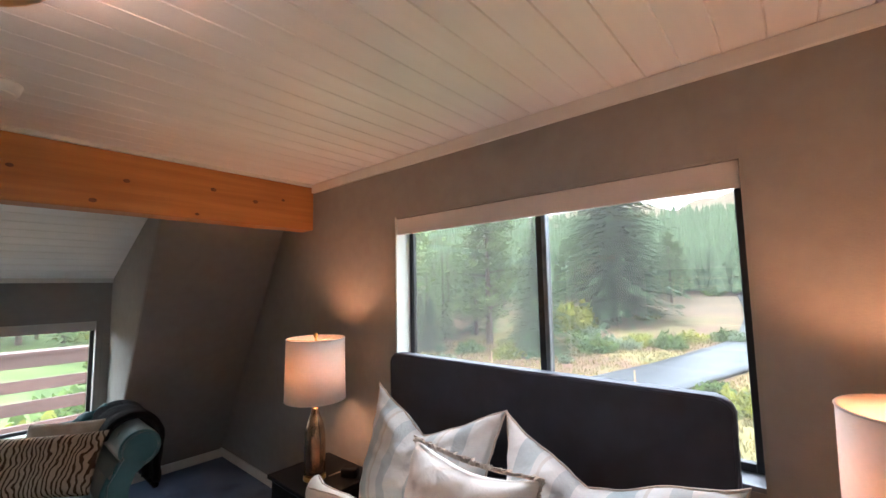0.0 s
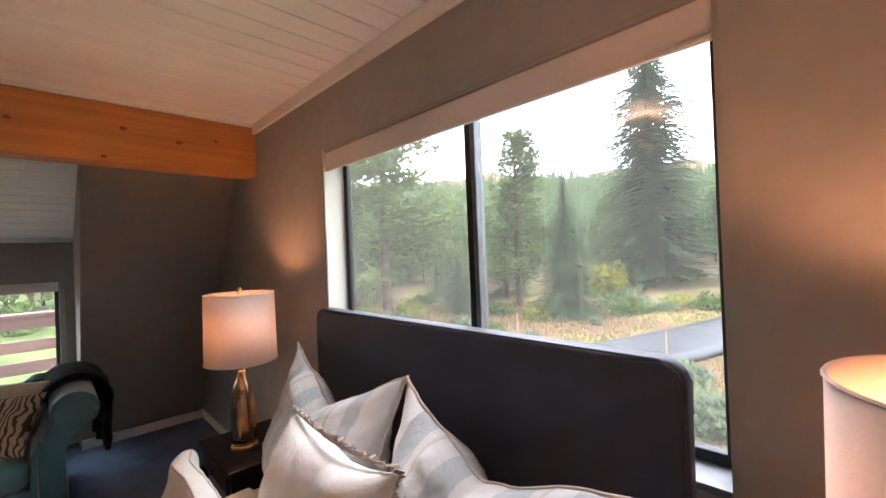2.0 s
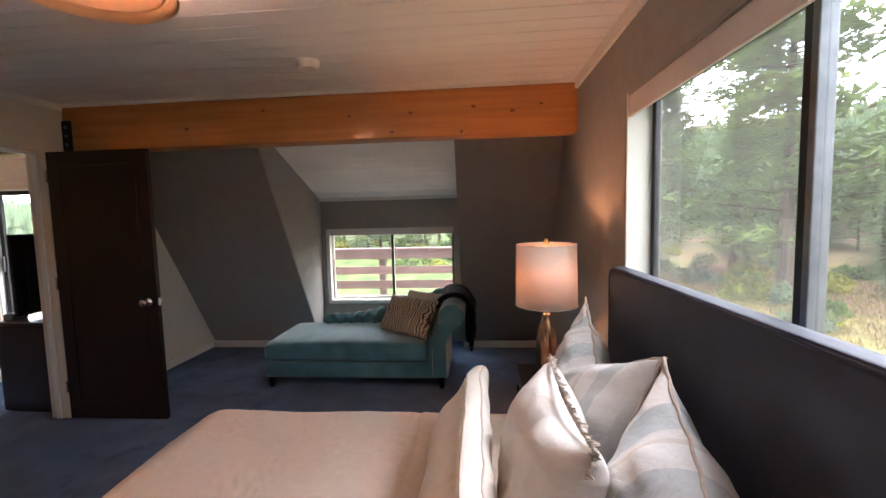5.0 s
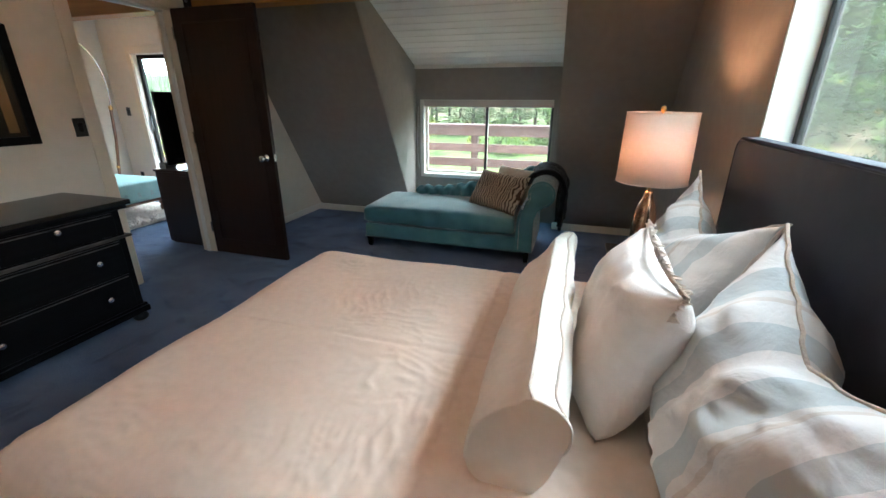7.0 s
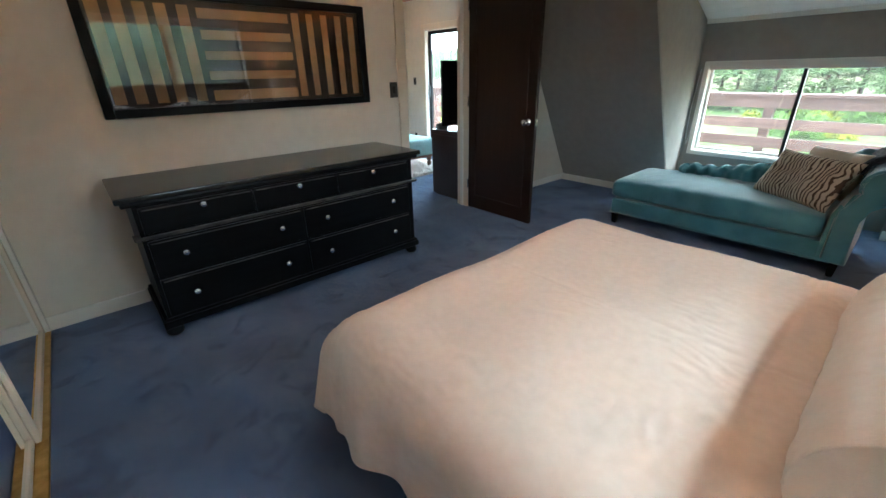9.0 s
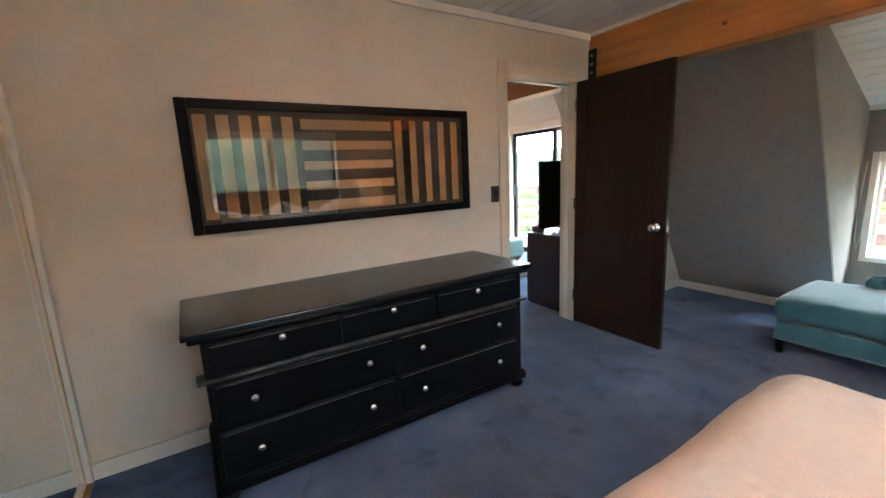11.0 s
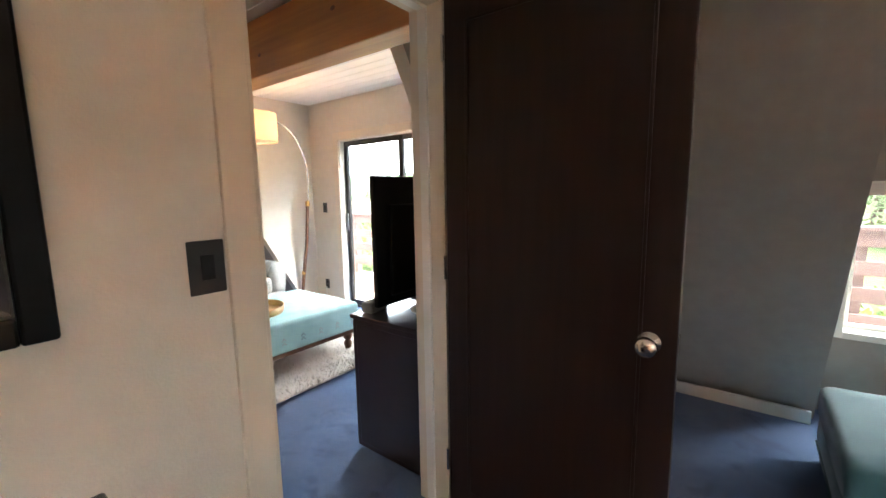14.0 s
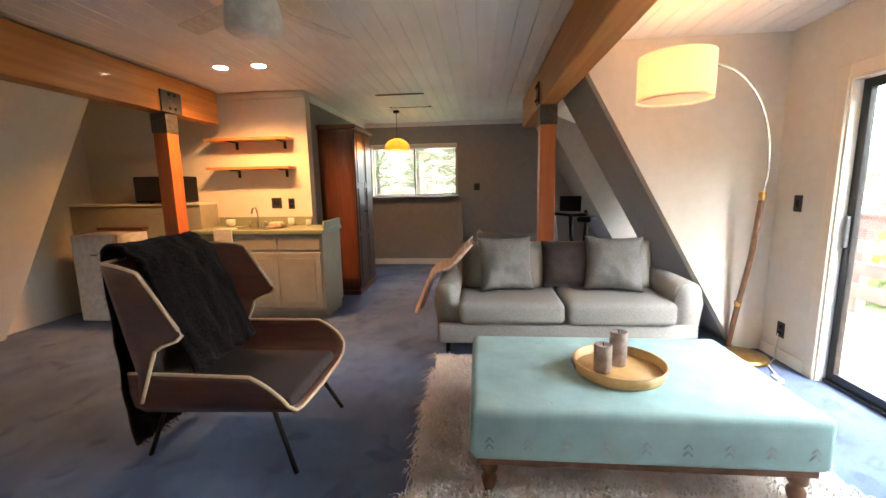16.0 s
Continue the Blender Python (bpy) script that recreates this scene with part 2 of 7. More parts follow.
DRUMOUT = mat("tan_drum_fabric", (0.85, 0.68, 0.48), (0.82, 0.64, 0.44), 60, 0.9, 0.15, 260, trans=0.5)
DRUMIN = mat("peach_drum_lining", (0.93, 0.74, 0.53), (0.91, 0.72, 0.51), 60, 0.9, trans=0.075)
MERCURY = mat("mercury_glass", (0.5, 0.33, 0.21), (0.27, 0.16, 0.09), 14, 0.16, 0.15, 60, metal=0.9, coat=0.4)
BLIND = mat("roller_blind", (0.74, 0.68, 0.63), (0.72, 0.66, 0.61), 80, 0.85, 0.15, 300, trans=0.12)
# veil amounts put outdoor haze into the panes; tints dim the view
PANEGLASS = glass("window_glass", (0.6, 0.615, 0.59), 0.9, haze=0.012)
NORTHGLASS = glass("dormer_window_glass", (0.7, 0.72, 0.67), 0.9, haze=0.009)
DOORGLASS = glass("clear_door_glass", (0.84, 0.86, 0.83), 0.9, haze=0.008)
SCREENGLASS = glass("screened_glass", (0.58, 0.6, 0.56), 0.7, haze=0.016)
PICGLASS = glass("picture_glass", (0.97, 0.97, 0.96), 3.0)
TAN = mat("raw_oak_bar", (0.55, 0.33, 0.16), (0.44, 0.25, 0.11), 6, 0.6, 0.15, 60, stretch=(2, 2, 2))
PICBACK = mat("picture_backing", (0.035, 0.022, 0.016), (0.025, 0.015, 0.01), 10, 0.5)
PLATE = mat("dark_switch_plate", (0.035, 0.03, 0.026), (0.025, 0.022, 0.02), 20, 0.35)
WHITEPL = mat("white_plastic", (0.78, 0.77, 0.74), None, 20, 0.4, big=0.02)
MIRROR = mat("mirror_silver", (0.9, 0.92, 0.91), (0.9, 0.92, 0.91), 5, 0.02, metal=1.0, big=0.0)
ROADM = mat("wet_asphalt", (0.045, 0.047, 0.052), (0.03, 0.032, 0.036), 1.2, 0.45, 0.3, 60, big=0.3, spec=0.4)
DECKW = mat("deck_boards", (0.5, 0.33, 0.19), (0.4, 0.25, 0.14), 4, 0.55, 0.2, 40, stretch=(0.4, 6, 6), rand=0.12)
RAILW = mat("weathered_redwood", (0.19, 0.105, 0.095), (0.14, 0.075, 0.07), 5, 0.7, 0.3, 40, stretch=(0.5, 6, 6), rand=0.15)
BARK = mat("bark", (0.12, 0.075, 0.05), (0.07, 0.045, 0.03), 8, 0.9, 0.6, 30)
GREYFAB = mat("grey_tweed", (0.36, 0.35, 0.32), (0.28, 0.275, 0.25), 120, 0.95, 0.5, 260, big=0.06, spec=0.2)
GREYPIL = mat("slate_cushion", (0.24, 0.235, 0.22), (0.2, 0.195, 0.185), 60, 0.95, 0.4, 220, spec=0.2)
AQUA = mat("aqua_upholstery", (0.37, 0.55, 0.53), (0.31, 0.48, 0.47), 10, 0.85, 0.25, 200, big=0.08, spec=0.3)
MARK = mat("ink_motif", (0.26, 0.35, 0.36), None, 60, 0.9)
BLUSHMARK = mat("faded_motif", (0.4, 0.46, 0.44), None, 60, 0.9)
TURNED = mat("turned_oak", (0.2, 0.1, 0.05), (0.13, 0.06, 0.03), 20, 0.45)
RUGM = mat("ivory_shag", (0.88, 0.82, 0.77), (0.8, 0.72, 0.65), 18, 0.98, 0.6, 90, big=0.12, spec=0.1)
GOLDWOOD = mat("bamboo_tray", (0.62, 0.4, 0.16), (0.52, 0.31, 0.1), 12, 0.45, coat=0.1)
CANDLE = mat("birch_candle", (0.42, 0.33, 0.27), (0.22, 0.16, 0.13), 22, 0.7, 0.3, 60)
TVB = mat("black_plastic", (0.005, 0.005, 0.006), (0.004, 0.004, 0.005), 30, 0.5, 0.05, 200, spec=0.25)
CONSOLE = mat("espresso_console", (0.022, 0.011, 0.01), (0.016, 0.008, 0.007), 5, 0.3, 0.05, 40, coat=0.2)
WALNUT = mat("walnut_ply", (0.14, 0.05, 0.03), (0.095, 0.032, 0.02), 4, 0.4, 0.08, 40, stretch=(6, 1, 6), coat=0.2)
PLYEDGE = mat("pale_ply_edge", (0.7, 0.53, 0.33), (0.6, 0.43, 0.25), 60, 0.5)
BROWNFAB = mat("dark_brown_seat", (0.05, 0.035, 0.032), (0.04, 0.028, 0.025), 40, 0.9, 0.3, 200)
FUR = mat("black_fur", (0.016, 0.011, 0.011), (0.007, 0.005, 0.005), 40, 0.85, 1.0, 90, sheen=0.03, spec=0.15)
KCAB = mat("sage_cabinet", (0.36, 0.33, 0.25), (0.33, 0.3, 0.225), 10, 0.5, 0.05, 50)
KTOP = mat("green_laminate", (0.3, 0.33, 0.22), (0.25, 0.28, 0.18), 40, 0.35)
SHELFW = mat("pine_shelf", (0.55, 0.26, 0.07), (0.42, 0.18, 0.045), 4, 0.5, stretch=(5, 0.5, 5))
CHERRY = mat("cherry_armoire", (0.16, 0.045, 0.015), (0.1, 0.026, 0.008), 4, 0.35, 0.05, 40, stretch=(6, 6, 0.5), coat=0.25)
CHERRYD = mat("dark_armoire_front", (0.045, 0.025, 0.018), (0.03, 0.016, 0.012), 4, 0.35, 0.05, 40, stretch=(6, 6, 0.5), coat=0.2)
CARAMEL = mat("caramel_throw", (0.56, 0.38, 0.25), (0.74, 0.6, 0.46), 9, 0.95, 0.4, 200, stretch=(1, 8, 1))
TOWEL = mat("white_towel", (0.78, 0.75, 0.7), None, 50, 0.95, 0.6, 220)
CERAMIC = mat("white_ceramic", (0.75, 0.72, 0.66), None, 20, 0.2)
AMBER = mat("amber_glass", (0.9, 0.42, 0.06), (0.8, 0.33, 0.03), 20, 0.15, trans=0.6)
BULB = glow("warm_bulb", (1.0, 0.72, 0.4), 12.0)
CANGLOW = glow("can_light", (1.0, 0.83, 0.58), 18.0)


# ---- mesh helpers ----
def bm_new():
    return bmesh.new()


def mesh_of(bm, name, material, smooth=False):
    bmesh.ops.recalc_face_normals(bm, faces=bm.faces)
    me = bpy.data.meshes.new(name)
    bm.to_mesh(me)
    bm.free()
    me.materials.append(material)
    if smooth:
        for p in me.polygons:
            p.use_smooth = True
    return me


LAST = [None]


def part(name, bm, material, parent, label="", smooth=False):
    ob = new(name, mesh_of(bm, name, material, smooth))
    ob.parent = parent
    LAST[0] = ob
    return tagged(ob, label)


def thing(name, loc=(0, 0, 0), rz=0.0, label="", category="", group="", kind=""):
    e = new(name)
    e.empty_display_size = 0.1
    e.matrix_world = pose(*loc, 0, 0, rz)
    return tagged(e, label, category, group, kind)


def solid(name, bm, material, label="", category="", kind="structure", smooth=False, group=""):
    return tagged(new(name, mesh_of(bm, name, material, smooth)), label, category, group, kind)


def box(bm, a, b, bevel=0.0, seg=2, m=None):
    """A box from corner a to corner b, with bevelled edges."""
    r = bmesh.ops.create_cube(bm, size=1.0)
    vs = r["verts"]
    s = [b[i] - a[i] for i in range(3)]
    c = [(a[i] + b[i]) / 2 for i in range(3)]
    for v in vs:
        v.co = Vector((v.co.x * s[0] + c[0], v.co.y * s[1] + c[1], v.co.z * s[2] + c[2]))
    if bevel:
        es = list({e for v in vs for e in v.link_edges})
        g = bmesh.ops.bevel(bm, geom=es, offset=bevel, segments=seg, affect="EDGES", profile=0.5)
        vs = list({v for f in g["faces"] for v in f.verts} | {v for v in vs if v.is_valid})
    if m is not None:
        bmesh.ops.transform(bm, matrix=m, verts=[v for v in vs if v.is_valid])
    return vs


def boxes(*items, bevel=0.0):
    bm = bm_new()
    for a, b in items:
        box(bm, a, b, bevel)
    return bm


def bbox(a, b, bevel=0.004, seg=2):
    bm = bm_new()
    box(bm, a, b, bevel, seg)
    return bm


def prism(bm, pts, axis, lo, hi):
    """A closed outline of 2D points pushed along an axis from lo to hi."""
    def at(p, d):
        return {"x": (d, p[0], p[1]), "y": (p[0], d, p[1]), "z": (p[0], p[1], d)}[axis]
    a = [bm.verts.new(at(p, lo)) for p in pts]
    b = [bm.verts.new(at(p, hi)) for p in pts]
    n = len(pts)
    bm.faces.new(a)
    bm.faces.new(b[::-1])
    for i in range(n):
        bm.faces.new((a[i], b[i], b[(i + 1) % n], a[(i + 1) % n]))
    return bm


def lathe(profile, seg=24, bm=None, at=(0, 0, 0)):
    """A turned body: profile of (radius, height)."""
    bm = bm or bm_new()
    rings = []
    for r, z in profile:
        rings.append([bm.verts.new((at[0] + r * math.cos(2 * math.pi * i / seg), at[1] + r * math.sin(2 * math.pi * i / seg), at[2] + z)) for i in range(seg)])
    for p, q in zip(rings, rings[1:]):
        for i in range(seg):
            bm.faces.new((p[i], p[(i + 1) % seg], q[(i + 1) % seg], q[i]))
    if profile[0][0] > 1e-4:
        bm.faces.new(rings[0][::-1])
    if profile[-1][0] > 1e-4:
        bm.faces.new(rings[-1])
    bmesh.ops.remove_doubles(bm, verts=bm.verts, dist=1e-5)
    return bm


def open_drum(r, z0, z1, n=44, flare=0.0):
    bm = bm_new()
    grid(bm, 4, n, lambda u, v: ((r - flare * u) * math.cos(2 * math.pi * v), (r - flare * u) * math.sin(2 * math.pi * v), z0 + (z1 - z0) * u))
    bmesh.ops.remove_doubles(bm, verts=bm.verts, dist=1e-5)
    return bm


def tube(bm, pts, r, seg=8, taper=None):
    """A round bar along points."""
    pts = [Vector(p) for p in pts]
    rings = []
    for i, p in enumerate(pts):
        d = (pts[min(i + 1, len(pts) - 1)] - pts[max(i - 1, 0)]).normalized()
        u = d.cross(Vector((0, 0, 1)))
        u = Vector((1, 0, 0)) if u.length < 0.05 else u.normalized()
        w = d.cross(u)
        rr = r if taper is None else r + (taper - r) * i / max(1, len(pts) - 1)
        rings.append([bm.verts.new(p + rr * (math.cos(2 * math.pi * k / seg) * u + math.sin(2 * math.pi * k / seg) * w)) for k in range(seg)])
    for a, b in zip(rings, rings[1:]):
        for k in range(seg):
            bm.faces.new((a[k], a[(k + 1) % seg], b[(k + 1) % seg], b[k]))
    bm.faces.new(rings[0][::-1])
    bm.faces.new(rings[-1])
    return bm


def grid(bm, nu, nv, fn, close=False):
    """A sheet of nu x nv cells; fn(u, v) gives the place for u, v in 0..1."""
    rows = [[bm.verts.new(fn(i / nu, j / nv)) for j in range(nv + 1)] for i in range(nu + 1)]
    for i in range(nu):
        for j in range(nv):
            bm.faces.new((rows[i][j], rows[i + 1][j], rows[i + 1][j + 1], rows[i][j + 1]))
    return bm


def fuzz(p, s, k=0.0):
    return noise.noise(Vector((p[0] * s + k, p[1] * s - k, p[2] * s + 2 * k)))


def cushion(w, h, t, seed, n=22, ears=0.06, wrinkle=0.012, sag=0.0):
    """A soft pillow lying in the x-y plane, w wide and h deep, pinched to its seam."""
    bm = bm_new()
    for side in (1, -1):
        def fn(u, v):
            a, b = 2 * u - 1, 2 * v - 1
            inx, iny = 1 - ears * (1 - b * b), 1 - ears * (1 - a * a)
            x, y = a * w / 2 * inx, b * h / 2 * iny
            f = max(0.0, (1 - a ** 4)) ** 0.55 * max(0.0, (1 - b ** 4)) ** 0.55
            z = side * t / 2 * f
            d = fuzz((x * 1.0, y * 1.0, side * 0.3), 5.5, seed) * wrinkle * 2.2 + fuzz((x, y, side), 15, seed + 3) * wrinkle * 0.8
            rr = math.exp(-3 * (1 - abs(a)) * 2) * math.sin(b * 17 + seed) * 0.5 + math.exp(-3 * (1 - abs(b)) * 2) * math.sin(a * 17 - seed) * 0.5
            z += side * f * (d + rr * wrinkle)
            y -= sag * max(0.0, b) * math.cos(a * math.pi / 2)
            return (x, y, z)
        grid(bm, n, n, fn)
    bmesh.ops.remove_doubles(bm, verts=bm.verts, dist=1e-4)
    return bm


def edge_loop(w, h, ears=0.06, sag=0.0, n=20):
    pts = []
    for k in range(4 * n + 1):
        q, f = divmod(k % (4 * n), n)
        s = 2 * f / n - 1
        a, b = ((s, -1), (1, s), (-s, 1), (-1, -s))[q]
        x, y = a * w / 2 * (1 - ears * (1 - b * b)), b * h / 2 * (1 - ears * (1 - a * a))
        y -= sag * max(0.0, b) * math.cos(a * math.pi / 2)
        pts.append((x, y, 0))
    return pts


# ---- structure ----
XE, XW, XL, XF = 1.97, -1.91, -2.06, -9.04   # east wall, partition (two faces), far wall
ZC, YB = 2.415, 2.93                          # ceiling, beam face
YS, PITCH = 4.59, 1.765                      # foot of the roof slope, its rise


def slope_y(z):
    return YS - z / PITCH


def slab(name, x0, x1, material, label, south=False, z1=2.44, dy=0.0):
    """A stretch of the sloping roof's inner lining."""
    a, b = (slope_y(0) + dy, 0.0), (slope_y(z1) + dy, z1)
    c, d = (b[0] + 0.16, z1), (a[0] + 0.16, 0.0)
    pts = [a, b, c, d]
    if south:
        pts = [(2 * 1.255 - p[0], p[1]) for p in pts]
    return solid(name, prism(bm_new(), pts, "x", x0, x1), material, label, "wall")


def carpet_floor():
    bm = bm_new()
    box(bm, (XF - 0.2, -2.6, -0.25), (2.13, 4.80, 0.0))
    solid("floor", bm, CARPET, "navy blue wall-to-wall cut pile carpet with footprints", "floor")


def plank_ceiling(name, x0, x1, y0, y1, zf, pitch, label):
    """Tongue-and-groove boards that run along x; zf gives the height for y."""
    bm = bm_new()
    prof = []
    y = y0
    while y < y1 - 1e-6:
        e = min(y + pitch, y1)
        prof += [(y + 0.004, zf(y + 0.004)), (e - 0.004, zf(e - 0.004)), (e, zf(e) + 0.007)]
        y = e
    low0 = [bm.verts.new((x0, *p)) for p in prof]
    low1 = [bm.verts.new((x1, *p)) for p in prof]
    up0 = [bm.verts.new((x0, p[0], p[1] + 0.12)) for p in prof]
    up1 = [bm.verts.new((x1, p[0], p[1] + 0.12)) for p in prof]
    for i in range(len(prof) - 1):
        bm.faces.new((low0[i], low0[i + 1], low1[i + 1], low1[i]))
        bm.faces.new((up0[i + 1], up0[i], up1[i], up1[i + 1]))
        bm.faces.new((low0[i + 1], low0[i], up0[i], up0[i + 1]))
        bm.faces.new((low1[i], low1[i + 1], up1[i + 1], up1[i]))
    bm.faces.new((low0[0], low1[0], up1[0], up0[0]))
    bm.faces.new((low0[-1], up0[-1], up1[-1], low1[-1]))
    return solid(name, bm, PLANKS, label, "ceiling")


carpet_floor()
plank_ceiling("ceiling_bedroom", XW, XE, -0.72, 3.09, lambda y: ZC, 0.125, "white tongue-and-groove plank ceiling")
plank_ceiling("ceiling_living", XF, XL, -2.5, 4.66, lambda y: ZC, 0.125, "white tongue-and-groove plank ceiling")
plank_ceiling("ceiling_dormer", -0.60, 1.085, 3.10, 4.74, lambda y: 1.725 + 0.42 * (4.73 - y), 0.098, "white plank ceiling sloping down to the dormer window")

# east gable wall with its window opening
WY0, WY1, WZ0, WZ1 = 0.25, 2.008, 0.93, 2.047
bm = bm_new()
prism(bm, [(-2.2, 0), (WY0, 0), (WY0, 2.9), (-0.8, 2.9)], "x", XE, 2.13)
box(bm, (XE, WY0, 0), (2.13, WY1, WZ0))
box(bm, (XE, WY0, WZ1), (2.13, WY1, 2.9))
prism(bm, [(WY1, 0), (4.75, 0), (slope_y(2.9) + 0.16, 2.9), (WY1, 2.9)], "x", XE, 2.13)
solid("wall_east", bm, GREY, "warm grey painted gable wall behind the bed", "wall")

# partition between bedroom and living room, with the doorway
DY0, DY1, DZ = 2.03, 2.79, 2.045
bm = bm_new()
prism(bm, [(-2.0, 0), (DY0, 0), (DY0, 2.45), (-0.65, 2.45)], "x", XL, XW)
box(bm, (XL, DY0, DZ), (XW, DY1, 2.45))
prism(bm, [(DY1, 0), (YS + 0.05, 0), (slope_y(2.45) + 0.05, 2.45), (DY1, 2.45)], "x", XL, XW)
solid("wall_west", bm, GREIGE, "cream painted partition wall with a doorway", "wall")

slab("wall_north_slope_left", XW, -0.604, GREY, "grey painted sloping A-frame wall beside the dormer")
slab("wall_north_slope_right", 1.089, XE, GREY, "grey painted sloping A-frame wall by the lamp")
for n, x0, x1 in (("wall_dormer_cheek_left", -0.70, -0.60), ("wall_dormer_cheek_right", 1.085, 1.185)):
    bm = prism(bm_new(), [(YS + 0.018, 0), (4.74, 0), (4.74, 1.80), (3.275, 2.40), (3.25, 2.40)], "x", x0, x1)
    solid(n, bm, GREY, "grey painted triangular side wall of the dormer", "wall")
NX0, NX1, NZ0, NZ1 = -0.515, 1.0, 0.5, 1.37
bm = boxes(((-0.70, 4.74, 0), (NX0, 4.88, 1.9)), ((NX1, 4.74, 0), (1.185, 4.88, 1.9)), ((NX0, 4.74, 0), (NX1, 4.88, NZ0)), ((NX0, 4.74, NZ1), (NX1, 4.88, 1.9)))
solid("wall_dormer_front", bm, GREY, "grey painted dormer wall round a low window", "wall")

# living room shell: sliding-door dormer, slopes, far wall, kitchen side
SX0, SX1, SZ = -4.83, -3.02, 1.96
bm = boxes(((-5.37, 4.65, 0), (SX0, 4.80, 2.45)), ((SX1, 4.65, 0), (-2.62, 4.80, 2.45)), ((SX0, 4.65, SZ), (SX1, 4.80, 2.45)))
solid("wall_living_north", bm, GREIGE, "cream painted wall round the sliding glass door", "wall")
for n, x0, x1 in (("wall_slider_cheek_far", -5.47, -5.37), ("wall_slider_cheek_near", -2.72, -2.62)):
    dy = -0.13 if x1 < -5 else 0.0
    bm = prism(bm_new(), [(YS - 0.01 + dy, 0), (4.65, 0), (4.65, 2.45), (3.2 + dy, 2.45)], "x", x0, x1)
    solid(n, bm, GREIGE, "cream painted triangular side wall of the door dormer", "wall")
slab("wall_living_slope_near", -2.716, XL, GREY, "grey painted sloping wall behind the television")
slab("wall_living_slope_far", -6.35, -5.374, GREY, "grey painted sloping A-frame wall behind the sofa", dy=-0.13)
slab("wall_living_slope_end", XF, -7.9, GREY, "grey painted sloping wall at the far end")
for n, x0, x1 in (("wall_bike_cheek_far", -8.0, -7.894), ("wall_bike_cheek_near", -6.356, -6.25)):
    bm = prism(bm_new(), [(YS - 0.01, 0), (4.74, 0), (4.74, 1.80), (3.264, 2.41), (3.2, 2.41)], "x", x0, x1)
    solid(n, bm, GREY, "pale lit side wall of a second dormer", "wall")
plank_ceiling("ceiling_far_dormer", -7.9, -6.35, 3.10, 4.74, lambda y: 1.725 + 0.42 * (4.73 - y), 0.098, "white sloping plank ceiling of the second dormer")
bm = boxes(((-8.0, 4.74, 0), (-7.75, 4.88, 1.9)), ((-6.5, 4.74, 0), (-6.25, 4.88, 1.9)), ((-7.75, 4.74, 0), (-6.5, 4.88, 0.5)), ((-7.75, 4.74, 1.37), (-6.5, 4.88, 1.9)))
solid("wall_far_dormer_front", bm, GREY, "grey painted wall of the second dormer", "wall")
FY0, FY1, FZ0, FZ1 = 0.53, 2.01, 1.19, 2.07
bm = bm_new()
prism(bm, [(-2.3, 0), (FY0, 0), (FY0, 2.5), (-1.2, 2.5)], "x", XF - 0.16, XF)
box(bm, (XF - 0.16, FY0, 0), (XF, FY1, FZ0))
box(bm, (XF - 0.16, FY0, FZ1), (XF, FY1, 2.5))
prism(bm, [(FY1, 0), (4.75, 0), (slope_y(2.5) + 0.16, 2.5), (FY1, 2.5)], "x", XF - 0.16, XF)
solid("wall_far", bm, GREY, "grey painted end wall with a window above a half wall", "wall")
slab("wall_south_slope", -5.3, XL, GREIGE, "cream painted sloping wall", south=True)
solid("wall_kitchen", boxes(((-6.62, -2.32, 0), (-6.5, 0.49, 2.45))), GREIGE, "cream kitchen wall in warm light", "wall")
solid("wall_kitchen_return", boxes(((XF, 0.30, 0), (-6.624, 0.42, 2.45))), GREY, "grey wall behind the armoire", "wall")
solid("wall_kitchen_south", boxes(((-6.5, -2.32, 0), (-5.2, -2.2, 2.45))), GREIGE, "cream wall at the back of the kitchen nook", "wall")
bm = prism(bm_new(), [(-2.2, 0), (-2.08, 0), (-0.72, 2.41), (-2.2, 2.41)], "x", -5.3, -5.2)
solid("wall_kitchen_cheek", bm, GREIGE, "cream side wall of the kitchen nook", "wall")
# closet behind the mirrored doors, closing the bedroom to the south
solid("wall_south", boxes(((XW, -0.9, 0), (XE, -0.72, 2.45))), GREIGE, "cream wall behind the mirrored closet doors", "wall")
# roof over the attic
bm = bm_new()
prism(bm, [(4.95, 0.0), (4.75, 0.0), (slope_y(5.9) + 0.16, 5.9), (slope_y(5.9) + 0.5, 5.9)], "x", 1.98, 2.6)
solid("roof_verge", bm, RAILW, "weathered roof verge outside the gable", "roof")
solid("roof_attic", boxes(((XF - 0.2, -2.4, 2.56), (2.12, 4.7, 2.7))), RAILW, "plain attic deck over the ceilings", "roof")


# ---- beams, trim ----
def beam(y0, y1, x0, x1, z0, z1, label, knots=()):
    t = thing("ceiling_beam", ((x0 + x1) / 2, (y0 + y1) / 2, z0), 0, label, "beam")
    cx, cy = (x0 + x1) / 2, (y0 + y1) / 2
    part("timber", bbox((x0 - cx, y0 - cy, 0), (x1 - cx, y1 - cy, z1 - z0), 0.008), PINE, t)
    for kx, kz, r in knots:
        bm = lathe([(r, 0), (r * 0.6, 0.0012), (0.0, 0.0016)], 12)
        bmesh.ops.transform(bm, matrix=pose(kx - cx, y0 - cy, kz, 90, 0, 0) @ Matrix.Diagonal((1.5, 1, 1, 1)), verts=bm.verts)
        part("knot", bm, KNOT, t)
    return t


